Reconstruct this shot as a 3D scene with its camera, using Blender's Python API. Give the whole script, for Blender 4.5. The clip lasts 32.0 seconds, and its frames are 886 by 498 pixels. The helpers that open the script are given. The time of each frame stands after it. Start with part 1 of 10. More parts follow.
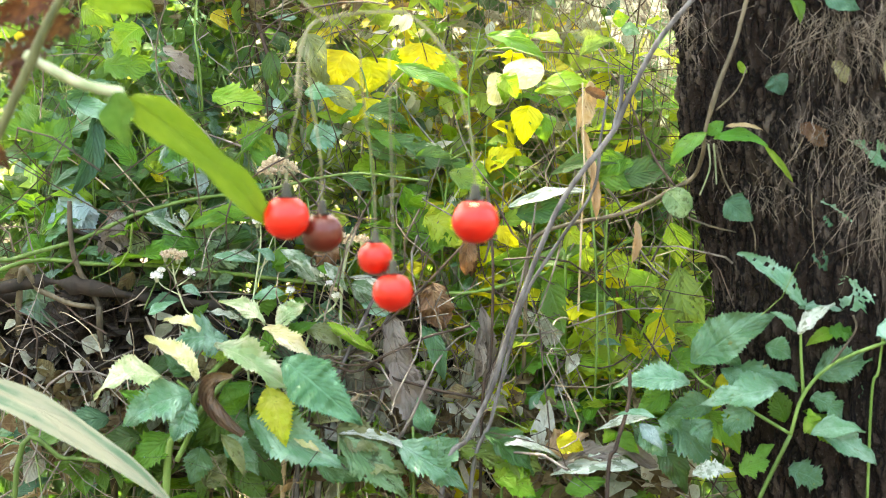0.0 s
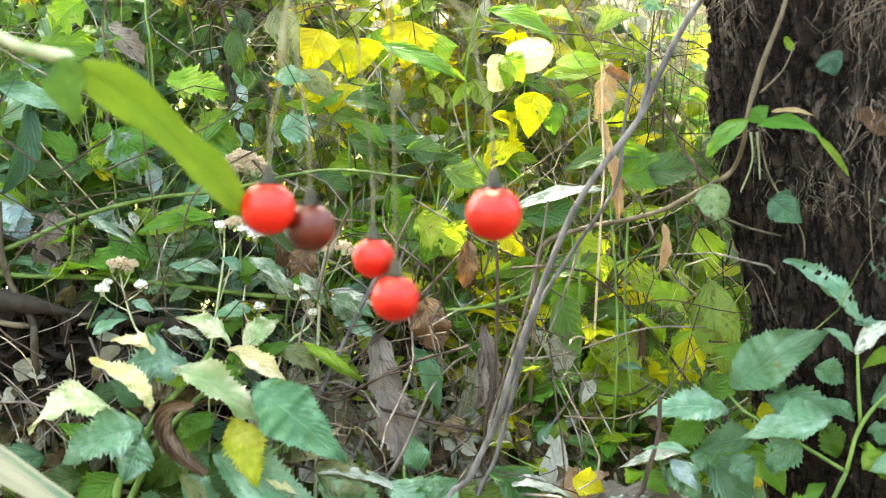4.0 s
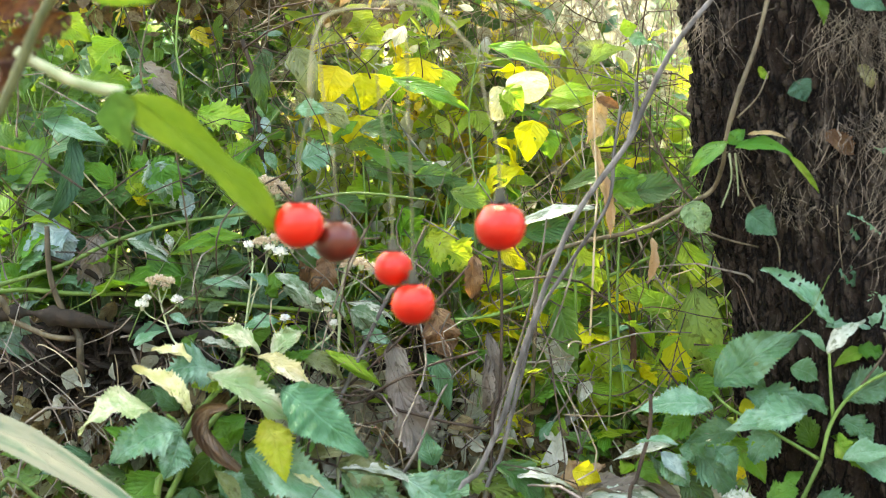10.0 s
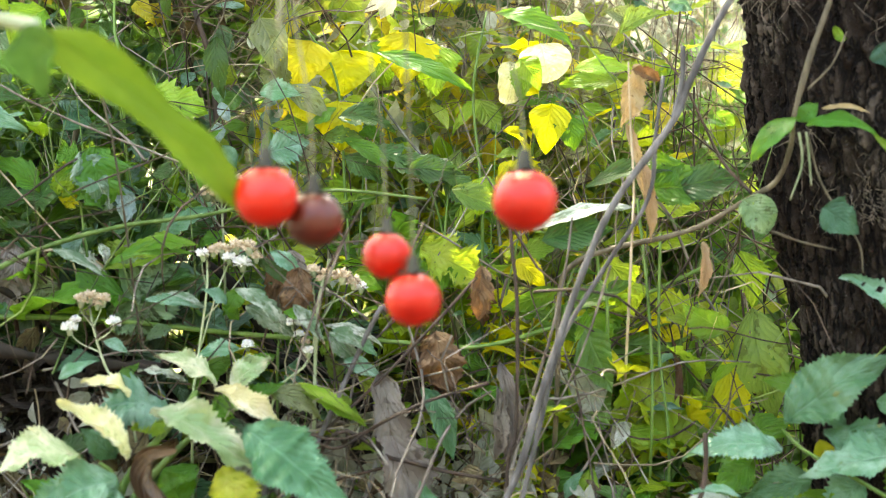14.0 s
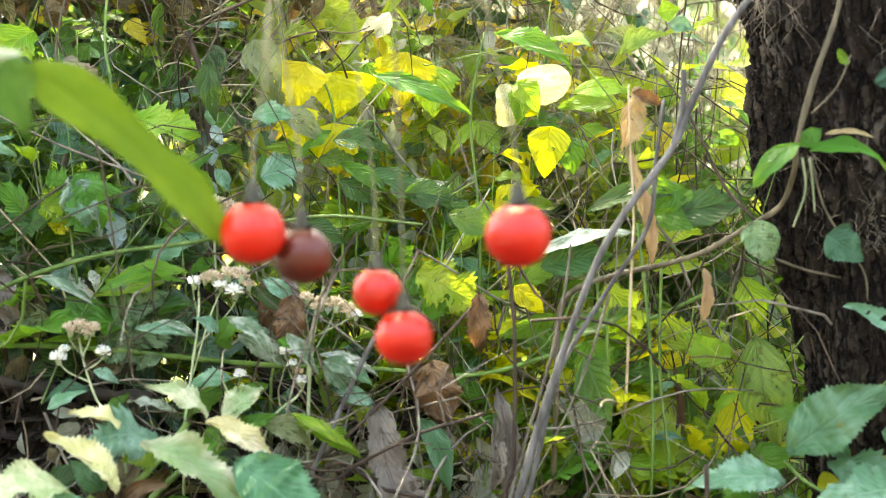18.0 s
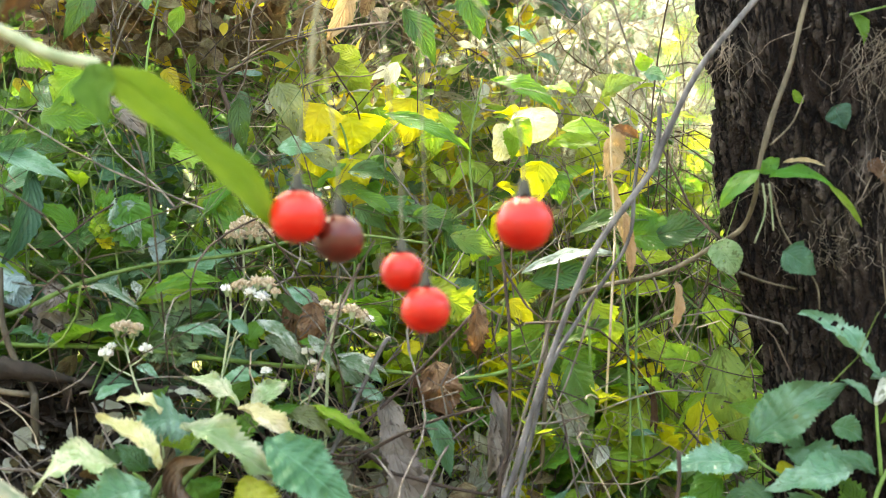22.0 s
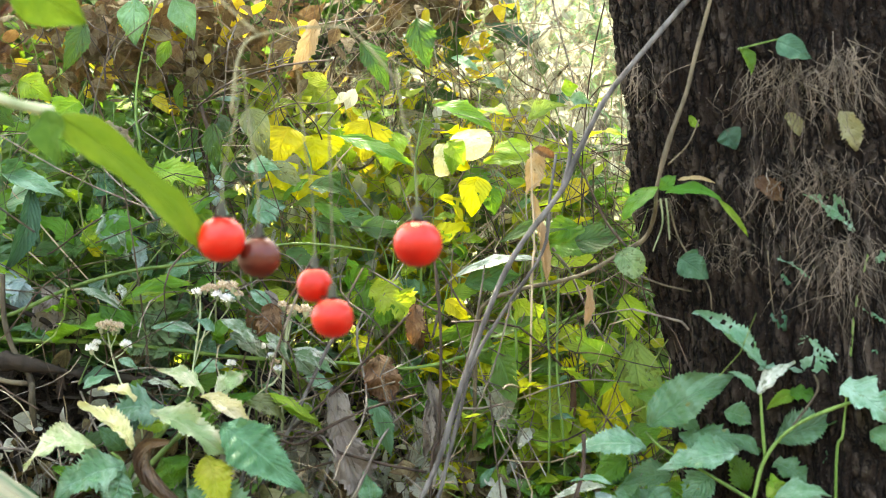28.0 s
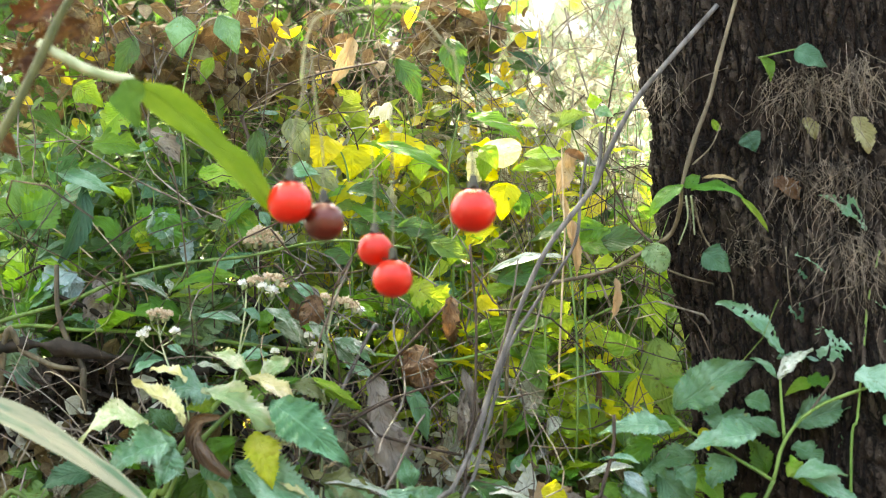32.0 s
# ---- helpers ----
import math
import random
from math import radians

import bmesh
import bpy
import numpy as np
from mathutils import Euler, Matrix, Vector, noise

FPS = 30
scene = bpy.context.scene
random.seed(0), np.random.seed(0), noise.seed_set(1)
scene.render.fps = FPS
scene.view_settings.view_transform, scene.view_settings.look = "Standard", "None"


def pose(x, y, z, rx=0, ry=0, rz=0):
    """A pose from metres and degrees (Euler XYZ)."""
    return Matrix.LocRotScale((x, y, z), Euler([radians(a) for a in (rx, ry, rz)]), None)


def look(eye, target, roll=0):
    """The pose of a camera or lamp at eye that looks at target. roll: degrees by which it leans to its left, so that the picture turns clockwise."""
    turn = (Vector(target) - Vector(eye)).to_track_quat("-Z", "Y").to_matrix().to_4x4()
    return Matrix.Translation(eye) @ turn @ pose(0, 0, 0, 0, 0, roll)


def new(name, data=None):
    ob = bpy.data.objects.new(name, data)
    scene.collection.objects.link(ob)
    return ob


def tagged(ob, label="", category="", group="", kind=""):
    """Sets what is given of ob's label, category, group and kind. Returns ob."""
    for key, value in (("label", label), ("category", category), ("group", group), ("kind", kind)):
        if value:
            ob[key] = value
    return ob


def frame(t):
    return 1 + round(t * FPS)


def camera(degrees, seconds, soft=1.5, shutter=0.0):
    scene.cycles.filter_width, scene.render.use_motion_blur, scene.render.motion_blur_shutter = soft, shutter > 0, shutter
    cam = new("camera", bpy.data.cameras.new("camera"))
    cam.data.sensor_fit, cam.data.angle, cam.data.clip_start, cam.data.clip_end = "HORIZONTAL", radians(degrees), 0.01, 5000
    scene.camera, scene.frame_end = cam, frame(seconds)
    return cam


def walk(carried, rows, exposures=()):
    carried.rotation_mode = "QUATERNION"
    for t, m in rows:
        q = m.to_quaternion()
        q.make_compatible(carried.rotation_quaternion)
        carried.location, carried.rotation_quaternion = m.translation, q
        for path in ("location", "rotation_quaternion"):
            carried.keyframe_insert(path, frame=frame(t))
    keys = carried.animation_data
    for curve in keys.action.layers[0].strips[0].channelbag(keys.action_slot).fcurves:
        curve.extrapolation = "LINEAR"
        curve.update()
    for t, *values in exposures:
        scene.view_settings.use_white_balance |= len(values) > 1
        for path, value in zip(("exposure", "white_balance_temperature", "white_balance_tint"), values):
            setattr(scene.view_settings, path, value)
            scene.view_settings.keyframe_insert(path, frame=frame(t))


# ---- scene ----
# One long-lens camera, carried by hand.
PATH = [
    (0, 1.5964e-09, -0.6, 0.60249, 85, 5.4128e-09, 8.2209e-07),
    (0.5, -0.010858, -0.52863, 0.65894, 81.801, 0.07918, -0.63235),
    (1, -0.031695, -0.4718, 0.63416, 82.738, -0.0059673, -1.8863),
    (1.5, -0.017869, -0.44994, 0.60517, 84.248, -0.20823, -1.1813),
    (2, -0.027739, -0.45425, 0.54607, 87.63, -0.42894, -1.7772),
    (2.5, -0.019041, -0.44703, 0.56601, 86.459, -0.096734, -1.319),
    (4.5, -0.041223, -0.44201, 0.56496, 86.622, -0.049181, -2.6493),
    (5, -0.041007, -0.44657, 0.59765, 84.843, 0.32077, -2.5975),
    (5.5, -0.051253, -0.44275, 0.62628, 83.303, 0.3253, -3.2094),
    (6, -0.051871, -0.44699, 0.59586, 85.129, -0.064436, -3.1686),
    (6.5, -0.056183, -0.53101, 0.55187, 87.821, -0.10456, -3.1341),
    (7, -0.067216, -0.56651, 0.5691, 86.952, 0.22454, -3.5592),
    (7.5, -0.068157, -0.57108, 0.54573, 88.132, -0.057072, -3.5688),
    (8, -0.052155, -0.57181, 0.51904, 89.489, -0.043526, -2.7449),
    (8.5, -0.088831, -0.5656, 0.57727, 86.497, 0.095165, -4.6211),
    (9, -0.035026, -0.5725, 0.5171, 89.646, 0.21542, -1.8245),
    (9.5, -0.06623, -0.57064, 0.56689, 87.166, 0.44357, -3.4558),
    (10, -0.052948, -0.53716, 0.55804, 87.626, 0.61738, -2.8319),
    (10.5, -0.044677, -0.41414, 0.58385, 85.888, 0.31095, -2.7466),
    (11, -0.027208, -0.39246, 0.58408, 85.875, 0.58112, -1.809),
    (11.5, -0.02617, -0.36776, 0.52881, 89.3, 0.42527, -1.8112),
    (12, -0.039658, -0.35806, 0.51584, 90.181, 0.74376, -2.6783),
    (12.5, -0.069411, -0.34452, 0.51855, 90.038, 1.1767, -4.5967),
    (13, -0.063454, -0.33968, 0.51351, 90.342, 1.045, -4.2435),
    (13.5, -0.063609, -0.33673, 0.50651, 90.737, 0.99018, -4.207),
    (15.5, -0.021731, -0.31561, 0.49548, 91.673, 1.0009, -1.4919),
    (16, -0.038745, -0.25562, 0.51552, 90.567, 1.252, -2.8301),
    (16.5, -0.057245, -0.24467, 0.53011, 89.596, 1.2035, -4.2515),
    (17, -0.044806, -0.25014, 0.55465, 87.947, 0.84027, -3.375),
    (17.5, -0.054517, -0.29836, 0.52636, 89.961, 0.69111, -3.7777),
    (18, -0.047938, -0.31892, 0.51683, 90.654, 0.99462, -3.2742),
    (18.5, -0.05535, -0.32419, 0.50525, 91.444, 0.74653, -3.7403),
    (19, -0.051528, -0.33004, 0.51144, 91.111, 0.75035, -3.4424),
    (19.5, -0.078481, -0.35307, 0.56585, 87.679, 0.71884, -5.1098),
    (20, -0.073262, -0.38142, 0.52197, 90.536, 0.47735, -4.6043),
    (20.5, -0.099227, -0.38583, 0.4815, 93.087, 0.43315, -6.1217),
    (21, -0.12808, -0.38017, 0.53489, 89.923, 0.16965, -7.9335),
    (21.5, -0.11631, -0.37574, 0.44357, 95.548, 0.43327, -7.2261),
    (22, -0.083256, -0.42642, 0.45304, 94.778, 0.49264, -4.9381),
    (22.5, -0.051876, -0.46066, 0.42064, 96.429, 0.47079, -3.0338),
    (23, -0.027888, -0.46866, 0.41938, 96.459, 0.41074, -1.7451),
    (23.5, -0.015946, -0.47745, 0.43098, 95.806, 0.64572, -1.1176),
    (24, -0.01749, -0.50207, 0.4177, 96.412, 0.66045, -1.2194),
    (24.5, 0.0076029, -0.50118, 0.40995, 96.882, 1.0599, 0.14582),
    (26.5, -0.10269, -0.44938, 0.38433, 98.583, 0.99406, -6.2448),
    (27, -0.02989, -0.4743, 0.46331, 94.089, 0.0099881, -2.4628),
    (27.5, -0.0028433, -0.54741, 0.50797, 91.522, 0.52649, -1.1058),
    (28, 0.0123, -0.56604, 0.46868, 93.501, 0.43574, -0.5487),
    (28.5, -0.11403, -0.55497, 0.42331, 95.765, 1.1433, -7.0068),
    (29, -0.1558, -0.5437, 0.41369, 96.296, 1.2613, -9.1394),
    (29.5, -0.16021, -0.54261, 0.41745, 96.109, 1.225, -9.3362),
    (30, -0.16492, -0.54662, 0.43984, 94.989, 0.89062, -9.5354),
    (30.5, -0.17048, -0.5458, 0.43033, 95.474, 0.89387, -9.6665),
    (31, -0.15811, -0.54911, 0.43781, 95.026, 0.74323, -8.7781),
    (31.5, -0.12981, -0.55103, 0.41184, 96.358, 0.29261, -7.195),
    (32, -0.050671, -0.6138, 0.36791, 98.339, 0.0030256, -2.9668),
]
cam = camera(19.8, 32.0, soft=0.5)
walk(cam, [(t, pose(*p)) for t, *p in PATH], exposures=[(0, 4.0, 8200, 3), (2.5, 4.0, 8200, 3), (5, 3.99, 8200, 3), (6, 3.84, 8200, 3), (17, 3.78, 8200, 3), (32, 3.74, 8200, 3)])


# ---- sky and sun ----
world = bpy.data.worlds.new("sky")
scene.world = world
world.use_nodes = True
wn = world.node_tree
sky = wn.nodes.new("ShaderNodeTexSky")
sky.sky_type, sky.sun_disc = "NISHITA", False
SUN_UP, SUN_TURN = radians(67), radians(-25)
sky.sun_elevation, sky.sun_rotation = SUN_UP, SUN_TURN
sky.air_density, sky.dust_density, sky.ozone_density = 0.8, 6.0, 0.6
wn.nodes["Background"].inputs["Strength"].default_value = 0.15
wn.links.new(sky.outputs[0], wn.nodes["Background"].inputs["Color"])
sun = new("sun", bpy.data.lights.new("sun", "SUN"))
sun.data.energy, sun.data.angle, sun.data.color = 5.4, radians(3), (1.0, 0.96, 0.89)
away = Vector((math.sin(SUN_TURN) * math.cos(SUN_UP), math.cos(SUN_TURN) * math.cos(SUN_UP), math.sin(SUN_UP)))
sun.matrix_world = look(away * 20, (0, 0, 0))


# ---- materials ----
def shader(name):
    m = bpy.data.materials.new(name)
    m.use_nodes = True
    nt = m.node_tree
    return m, nt, nt.nodes["Principled BSDF"]


def node(nt, kind, **inputs):
    n = nt.nodes.new(kind)
    for key, value in inputs.items():
        n.inputs[key.replace("_", " ")].default_value = value
    return n


def calc(nt, op, a, b=None, c=None):
    n = nt.nodes.new("ShaderNodeMath")
    n.operation = op
    for i, v in enumerate((a, b, c)):
        if v is None:
            continue
        if isinstance(v, (int, float)):
            n.inputs[i].default_value = v
        else:
            nt.links.new(v, n.inputs[i])
    return n.outputs[0]


def blend(nt, fac, a, b):
    n = nt.nodes.new("ShaderNodeMix")
    n.data_type = "RGBA"
    for i, v in ((0, fac), (6, a), (7, b)):
        if isinstance(v, (int, float)):
            n.inputs[i].default_value = v
        elif isinstance(v, tuple):
            n.inputs[i].default_value = (*v, 1)
        else:
            nt.links.new(v, n.inputs[i])
    return n.outputs[2]


def steps(nt, value, lo, hi):
    n = nt.nodes.new("ShaderNodeMapRange")
    n.interpolation_type = "SMOOTHSTEP"
    n.inputs[1].default_value, n.inputs[2].default_value = lo, hi
    nt.links.new(value, n.inputs[0])
    return n.outputs[0]


def grain(nt, scale, detail=4.0, rough=0.55, stretch=(1, 1, 1)):
    """Noise in the thing's own metres."""
    co = nt.nodes.new("ShaderNodeTexCoord")
    mp = nt.nodes.new("ShaderNodeMapping")
    mp.inputs["Scale"].default_value = stretch
    nt.links.new(co.outputs["Object"], mp.inputs[0])
    n = node(nt, "ShaderNodeTexNoise", Scale=scale, Detail=detail, Roughness=rough)
    nt.links.new(mp.outputs[0], n.inputs["Vector"])
    return n.outputs["Fac"]


def bump(nt, bsdf, height, strength, distance):
    b = node(nt, "ShaderNodeBump", Strength=strength, Distance=distance)
    nt.links.new(height, b.inputs["Height"])
    nt.links.new(b.outputs[0], bsdf.inputs["Normal"])
    return b.outputs[0]


def leaf_grain(nt, co, scale, detail=3.0, rough=0.55):
    n = node(nt, "ShaderNodeTexNoise", Scale=scale, Detail=detail, Roughness=rough)
    nt.links.new(co, n.inputs["Vector"])
    return n.outputs["Fac"]


def leaf_material(name, main, pale, spot, through_colour, spots=0.62, gloss=0.42, thin=0.45, single=True, veins=9.0, ribs=0.5, stripes=0.0, eaten=0.0):
    """A thin leaf: veins, blotches, spots and insect holes along its own length and width, light coming through."""
    m, nt, bsdf = shader(name)
    rnd = nt.nodes.new("ShaderNodeObjectInfo" if single else "ShaderNodeNewGeometry").outputs["Random" if single else "Random Per Island"]
    uv = nt.nodes.new("ShaderNodeUVMap")
    sep = nt.nodes.new("ShaderNodeSeparateXYZ")
    nt.links.new(uv.outputs[0], sep.inputs[0])
    own = nt.nodes.new("ShaderNodeCombineXYZ")
    nt.links.new(calc(nt, "ADD", calc(nt, "MULTIPLY", sep.outputs[0], 0.55), calc(nt, "MULTIPLY", rnd, 31.0)), own.inputs[0])
    nt.links.new(calc(nt, "ADD", sep.outputs[1], calc(nt, "MULTIPLY", rnd, 17.0)), own.inputs[1])
    nt.links.new(calc(nt, "MULTIPLY", rnd, 53.0), own.inputs[2])
    co = own.outputs[0]
    across = calc(nt, "ABSOLUTE", calc(nt, "SUBTRACT", sep.outputs[0], 0.5))
    wave = calc(nt, "MULTIPLY", leaf_grain(nt, co, 3.0, 2.0), 0.7)
    slant = calc(nt, "ADD", wave, calc(nt, "SUBTRACT", calc(nt, "MULTIPLY", sep.outputs[1], veins), calc(nt, "MULTIPLY", across, veins * 0.8)))
    ridge = calc(nt, "ABSOLUTE", calc(nt, "SUBTRACT", calc(nt, "FRACT", slant), 0.5))
    side = steps(nt, ridge, 0.44, 0.5)
    mid = steps(nt, across, 0.035, 0.008)
    vein = calc(nt, "MAXIMUM", calc(nt, "MULTIPLY", side, 0.5), mid)
    blot, fine, dots = leaf_grain(nt, co, 2.6, 6.0, 0.66), leaf_grain(nt, co, 26.0, 3.0), leaf_grain(nt, co, 8.0, 3.0, 0.6)
    col = blend(nt, steps(nt, blot, 0.4, 0.66), main, pale)
    col = blend(nt, calc(nt, "MULTIPLY", vein, ribs), col, pale)
    if stripes:
        band = calc(nt, "SINE", calc(nt, "ADD", calc(nt, "MULTIPLY", across, stripes), calc(nt, "MULTIPLY", blot, 3.0)))
        col = blend(nt, calc(nt, "MULTIPLY", steps(nt, band, -0.2, 0.6), 0.85), col, pale)
    col = blend(nt, calc(nt, "MULTIPLY", steps(nt, dots, spots, spots + 0.05), 0.8), col, spot)
    hsv = node(nt, "ShaderNodeHueSaturation")
    nt.links.new(calc(nt, "ADD", calc(nt, "MULTIPLY", rnd, 0.035), 0.483), hsv.inputs["Hue"])
    nt.links.new(calc(nt, "ADD", calc(nt, "MULTIPLY", calc(nt, "FRACT", calc(nt, "MULTIPLY", rnd, 7.3)), 0.6), 0.72), hsv.inputs["Value"])
    nt.links.new(col, hsv.inputs["Color"])
    nt.links.new(hsv.outputs[0], bsdf.inputs["Base Color"])
    nt.links.new(calc(nt, "ADD", calc(nt, "MULTIPLY", fine, 0.25), gloss - 0.1), bsdf.inputs["Roughness"])
    bsdf.inputs["Specular IOR Level"].default_value = 0.38
    rough = calc(nt, "ADD", calc(nt, "MULTIPLY", fine, 0.35), calc(nt, "MULTIPLY", leaf_grain(nt, co, 6.0, 3.0), 0.9))
    normal = bump(nt, bsdf, calc(nt, "ADD", calc(nt, "MULTIPLY", vein, -0.6), calc(nt, "ADD", calc(nt, "MULTIPLY", ridge, -0.5), rough)), 0.7, 0.0011)
    tr = nt.nodes.new("ShaderNodeBsdfTranslucent")
    tint = blend(nt, calc(nt, "MULTIPLY", steps(nt, blot, 0.35, 0.7), 0.5), through_colour, col)
    nt.links.new(tint, tr.inputs[0])
    nt.links.new(normal, tr.inputs["Normal"])
    mix = node(nt, "ShaderNodeMixShader")
    mix.inputs[0].default_value = thin
    nt.links.new(bsdf.outputs[0], mix.inputs[1])
    nt.links.new(tr.outputs[0], mix.inputs[2])
    last = mix.outputs[0]
    if eaten:
        hole = node(nt, "ShaderNodeMixShader")
        nt.links.new(steps(nt, leaf_grain(nt, co, 10.0, 2.0, 0.7), eaten, eaten + 0.015), hole.inputs[0])
        nt.links.new(last, hole.inputs[1])
        nt.links.new(nt.nodes.new("ShaderNodeBsdfTransparent").outputs[0], hole.inputs[2])
        last = hole.outputs[0]
    nt.links.new(last, nt.nodes["Material Output"].inputs[0])
    return m


def stem_material(name, dark, light, scale=160.0, gloss=0.6, island=False):
    m, nt, bsdf = shader(name)
    rnd = nt.nodes.new("ShaderNodeNewGeometry" if island else "ShaderNodeObjectInfo").outputs["Random Per Island" if island else "Random"]
    g, fine = grain(nt, scale, 5.0, 0.6, (1, 1, 0.3)), grain(nt, scale * 5, 3.0)
    col = blend(nt, steps(nt, g, 0.35, 0.68), dark, light)
    hsv = node(nt, "ShaderNodeHueSaturation")
    nt.links.new(calc(nt, "ADD", calc(nt, "MULTIPLY", rnd, 0.7), 0.65), hsv.inputs["Value"])
    nt.links.new(col, hsv.inputs["Color"])
    nt.links.new(hsv.outputs[0], bsdf.inputs["Base Color"])
    bsdf.inputs["Roughness"].default_value = gloss
    bsdf.inputs["Specular IOR Level"].default_value = 0.3
    bump(nt, bsdf, calc(nt, "ADD", g, calc(nt, "MULTIPLY", fine, 0.5)), 0.6, 0.0012)
    return m


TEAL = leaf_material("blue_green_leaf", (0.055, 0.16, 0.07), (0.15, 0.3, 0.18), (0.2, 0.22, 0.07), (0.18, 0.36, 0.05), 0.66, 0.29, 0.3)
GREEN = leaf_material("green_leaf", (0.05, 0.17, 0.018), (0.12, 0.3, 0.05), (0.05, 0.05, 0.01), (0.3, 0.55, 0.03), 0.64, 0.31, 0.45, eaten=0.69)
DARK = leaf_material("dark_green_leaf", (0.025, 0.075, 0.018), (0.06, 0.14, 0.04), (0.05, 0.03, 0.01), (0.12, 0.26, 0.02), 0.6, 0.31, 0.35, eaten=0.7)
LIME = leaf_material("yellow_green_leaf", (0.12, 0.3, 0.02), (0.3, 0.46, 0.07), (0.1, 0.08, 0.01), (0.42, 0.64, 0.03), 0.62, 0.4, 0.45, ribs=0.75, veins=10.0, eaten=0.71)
# yellow-green leaf again, with light from behind put into its brighter colour
GLOW = leaf_material("backlit_yellow_green_leaf", (0.22, 0.38, 0.03), (0.4, 0.5, 0.08), (0.12, 0.1, 0.02), (0.62, 0.76, 0.05), 0.6, 0.42, 0.6, ribs=0.6, veins=9.0, eaten=0.7)
YELLOW = leaf_material("yellow_autumn_leaf", (0.6, 0.56, 0.02), (0.7, 0.66, 0.05), (0.35, 0.2, 0.01), (0.92, 0.88, 0.03), 0.63, 0.5, 0.55)
CREAM = leaf_material("cream_leaf", (0.62, 0.6, 0.3), (0.85, 0.8, 0.58), (0.3, 0.36, 0.08), (0.75, 0.7, 0.3), 0.64, 0.5, 0.3, ribs=0.2)
WHITE = leaf_material("whitish_leaf", (0.42, 0.5, 0.42), (0.7, 0.74, 0.68), (0.12, 0.17, 0.1), (0.4, 0.5, 0.3), 0.52, 0.5, 0.3)
BROWN = leaf_material("brown_dead_leaf", (0.075, 0.04, 0.02), (0.17, 0.105, 0.055), (0.022, 0.014, 0.008), (0.4, 0.18, 0.05), 0.56, 0.6, 0.25)
BEIGE = leaf_material("beige_dry_leaf", (0.36, 0.26, 0.14), (0.5, 0.4, 0.25), (0.12, 0.07, 0.03), (0.6, 0.4, 0.18), 0.62, 0.6, 0.35)
GREY = leaf_material("grey_dead_leaf", (0.16, 0.14, 0.12), (0.28, 0.25, 0.22), (0.05, 0.04, 0.035), (0.25, 0.2, 0.13), 0.6, 0.65, 0.2)
OLIVE = leaf_material("olive_pale_leaf", (0.14, 0.18, 0.08), (0.26, 0.3, 0.17), (0.05, 0.05, 0.02), (0.35, 0.42, 0.1), 0.58, 0.5, 0.4, eaten=0.68)
BROWN_NEAR = leaf_material("withered_brown_leaf", (0.05, 0.02, 0.008), (0.16, 0.075, 0.022), (0.018, 0.01, 0.006), (0.2, 0.08, 0.02), 0.56, 0.7, 0.12, ribs=0.2, eaten=0.64)
TEAL_SPOT = leaf_material("grey_green_spotted_leaf", (0.1, 0.19, 0.09), (0.2, 0.3, 0.17), (0.03, 0.04, 0.02), (0.24, 0.38, 0.1), 0.56, 0.42, 0.35, ribs=0.3, eaten=0.68)
BROWN_CURL = leaf_material("curled_brown_leaf", (0.045, 0.028, 0.013), (0.17, 0.115, 0.06), (0.02, 0.013, 0.008), (0.1, 0.05, 0.02), 0.64, 0.3, 0.06, ribs=0.4)
TEAL_BIG = leaf_material("dull_blue_green_leaf", (0.035, 0.13, 0.065), (0.11, 0.26, 0.16), (0.1, 0.17, 0.06), (0.16, 0.36, 0.06), 0.7, 0.36, 0.25, ribs=0.7, veins=11.0)
TEAL_PALE = leaf_material("pale_blue_green_leaf", (0.09, 0.24, 0.13), (0.28, 0.46, 0.34), (0.09, 0.15, 0.05), (0.25, 0.46, 0.14), 0.64, 0.29, 0.28)
DARK_TEAL = leaf_material("deep_blue_green_leaf", (0.03, 0.1, 0.055), (0.07, 0.17, 0.1), (0.05, 0.06, 0.03), (0.08, 0.22, 0.05), 0.66, 0.42, 0.25)
CREAM_GREEN = leaf_material("cream_green_leaf", (0.3, 0.46, 0.22), (0.82, 0.8, 0.6), (0.22, 0.36, 0.12), (0.58, 0.66, 0.3), 0.64, 0.45, 0.32, ribs=0.35)
LEMON = leaf_material("lemon_green_leaf", (0.42, 0.5, 0.04), (0.6, 0.62, 0.12), (0.2, 0.28, 0.03), (0.75, 0.82, 0.06), 0.66, 0.42, 0.45, ribs=0.4)
WHITE_STREAK = leaf_material("streaked_leaf", (0.08, 0.18, 0.1), (0.55, 0.62, 0.52), (0.06, 0.1, 0.04), (0.3, 0.42, 0.16), 0.58, 0.42, 0.3)
BEIGE_GREEN = leaf_material("withered_greenish_leaf", (0.26, 0.26, 0.13), (0.44, 0.42, 0.26), (0.12, 0.09, 0.03), (0.45, 0.42, 0.16), 0.6, 0.55, 0.35)
OLIVE_GREEN = leaf_material("spotted_green_leaf", (0.1, 0.2, 0.04), (0.2, 0.3, 0.08), (0.02, 0.02, 0.01), (0.36, 0.5, 0.05), 0.56, 0.45, 0.45, eaten=0.66)
BLUE_PALE = leaf_material("pale_bluish_leaf", (0.22, 0.34, 0.34), (0.42, 0.55, 0.56), (0.1, 0.14, 0.12), (0.3, 0.42, 0.34), 0.64, 0.36, 0.3)
LIME_NEAR = leaf_material("drooping_vine_leaf", (0.065, 0.14, 0.004), (0.12, 0.21, 0.01), (0.05, 0.09, 0.004), (0.2, 0.34, 0.008), 0.75, 0.95, 0.12, veins=3.0, ribs=0.1)
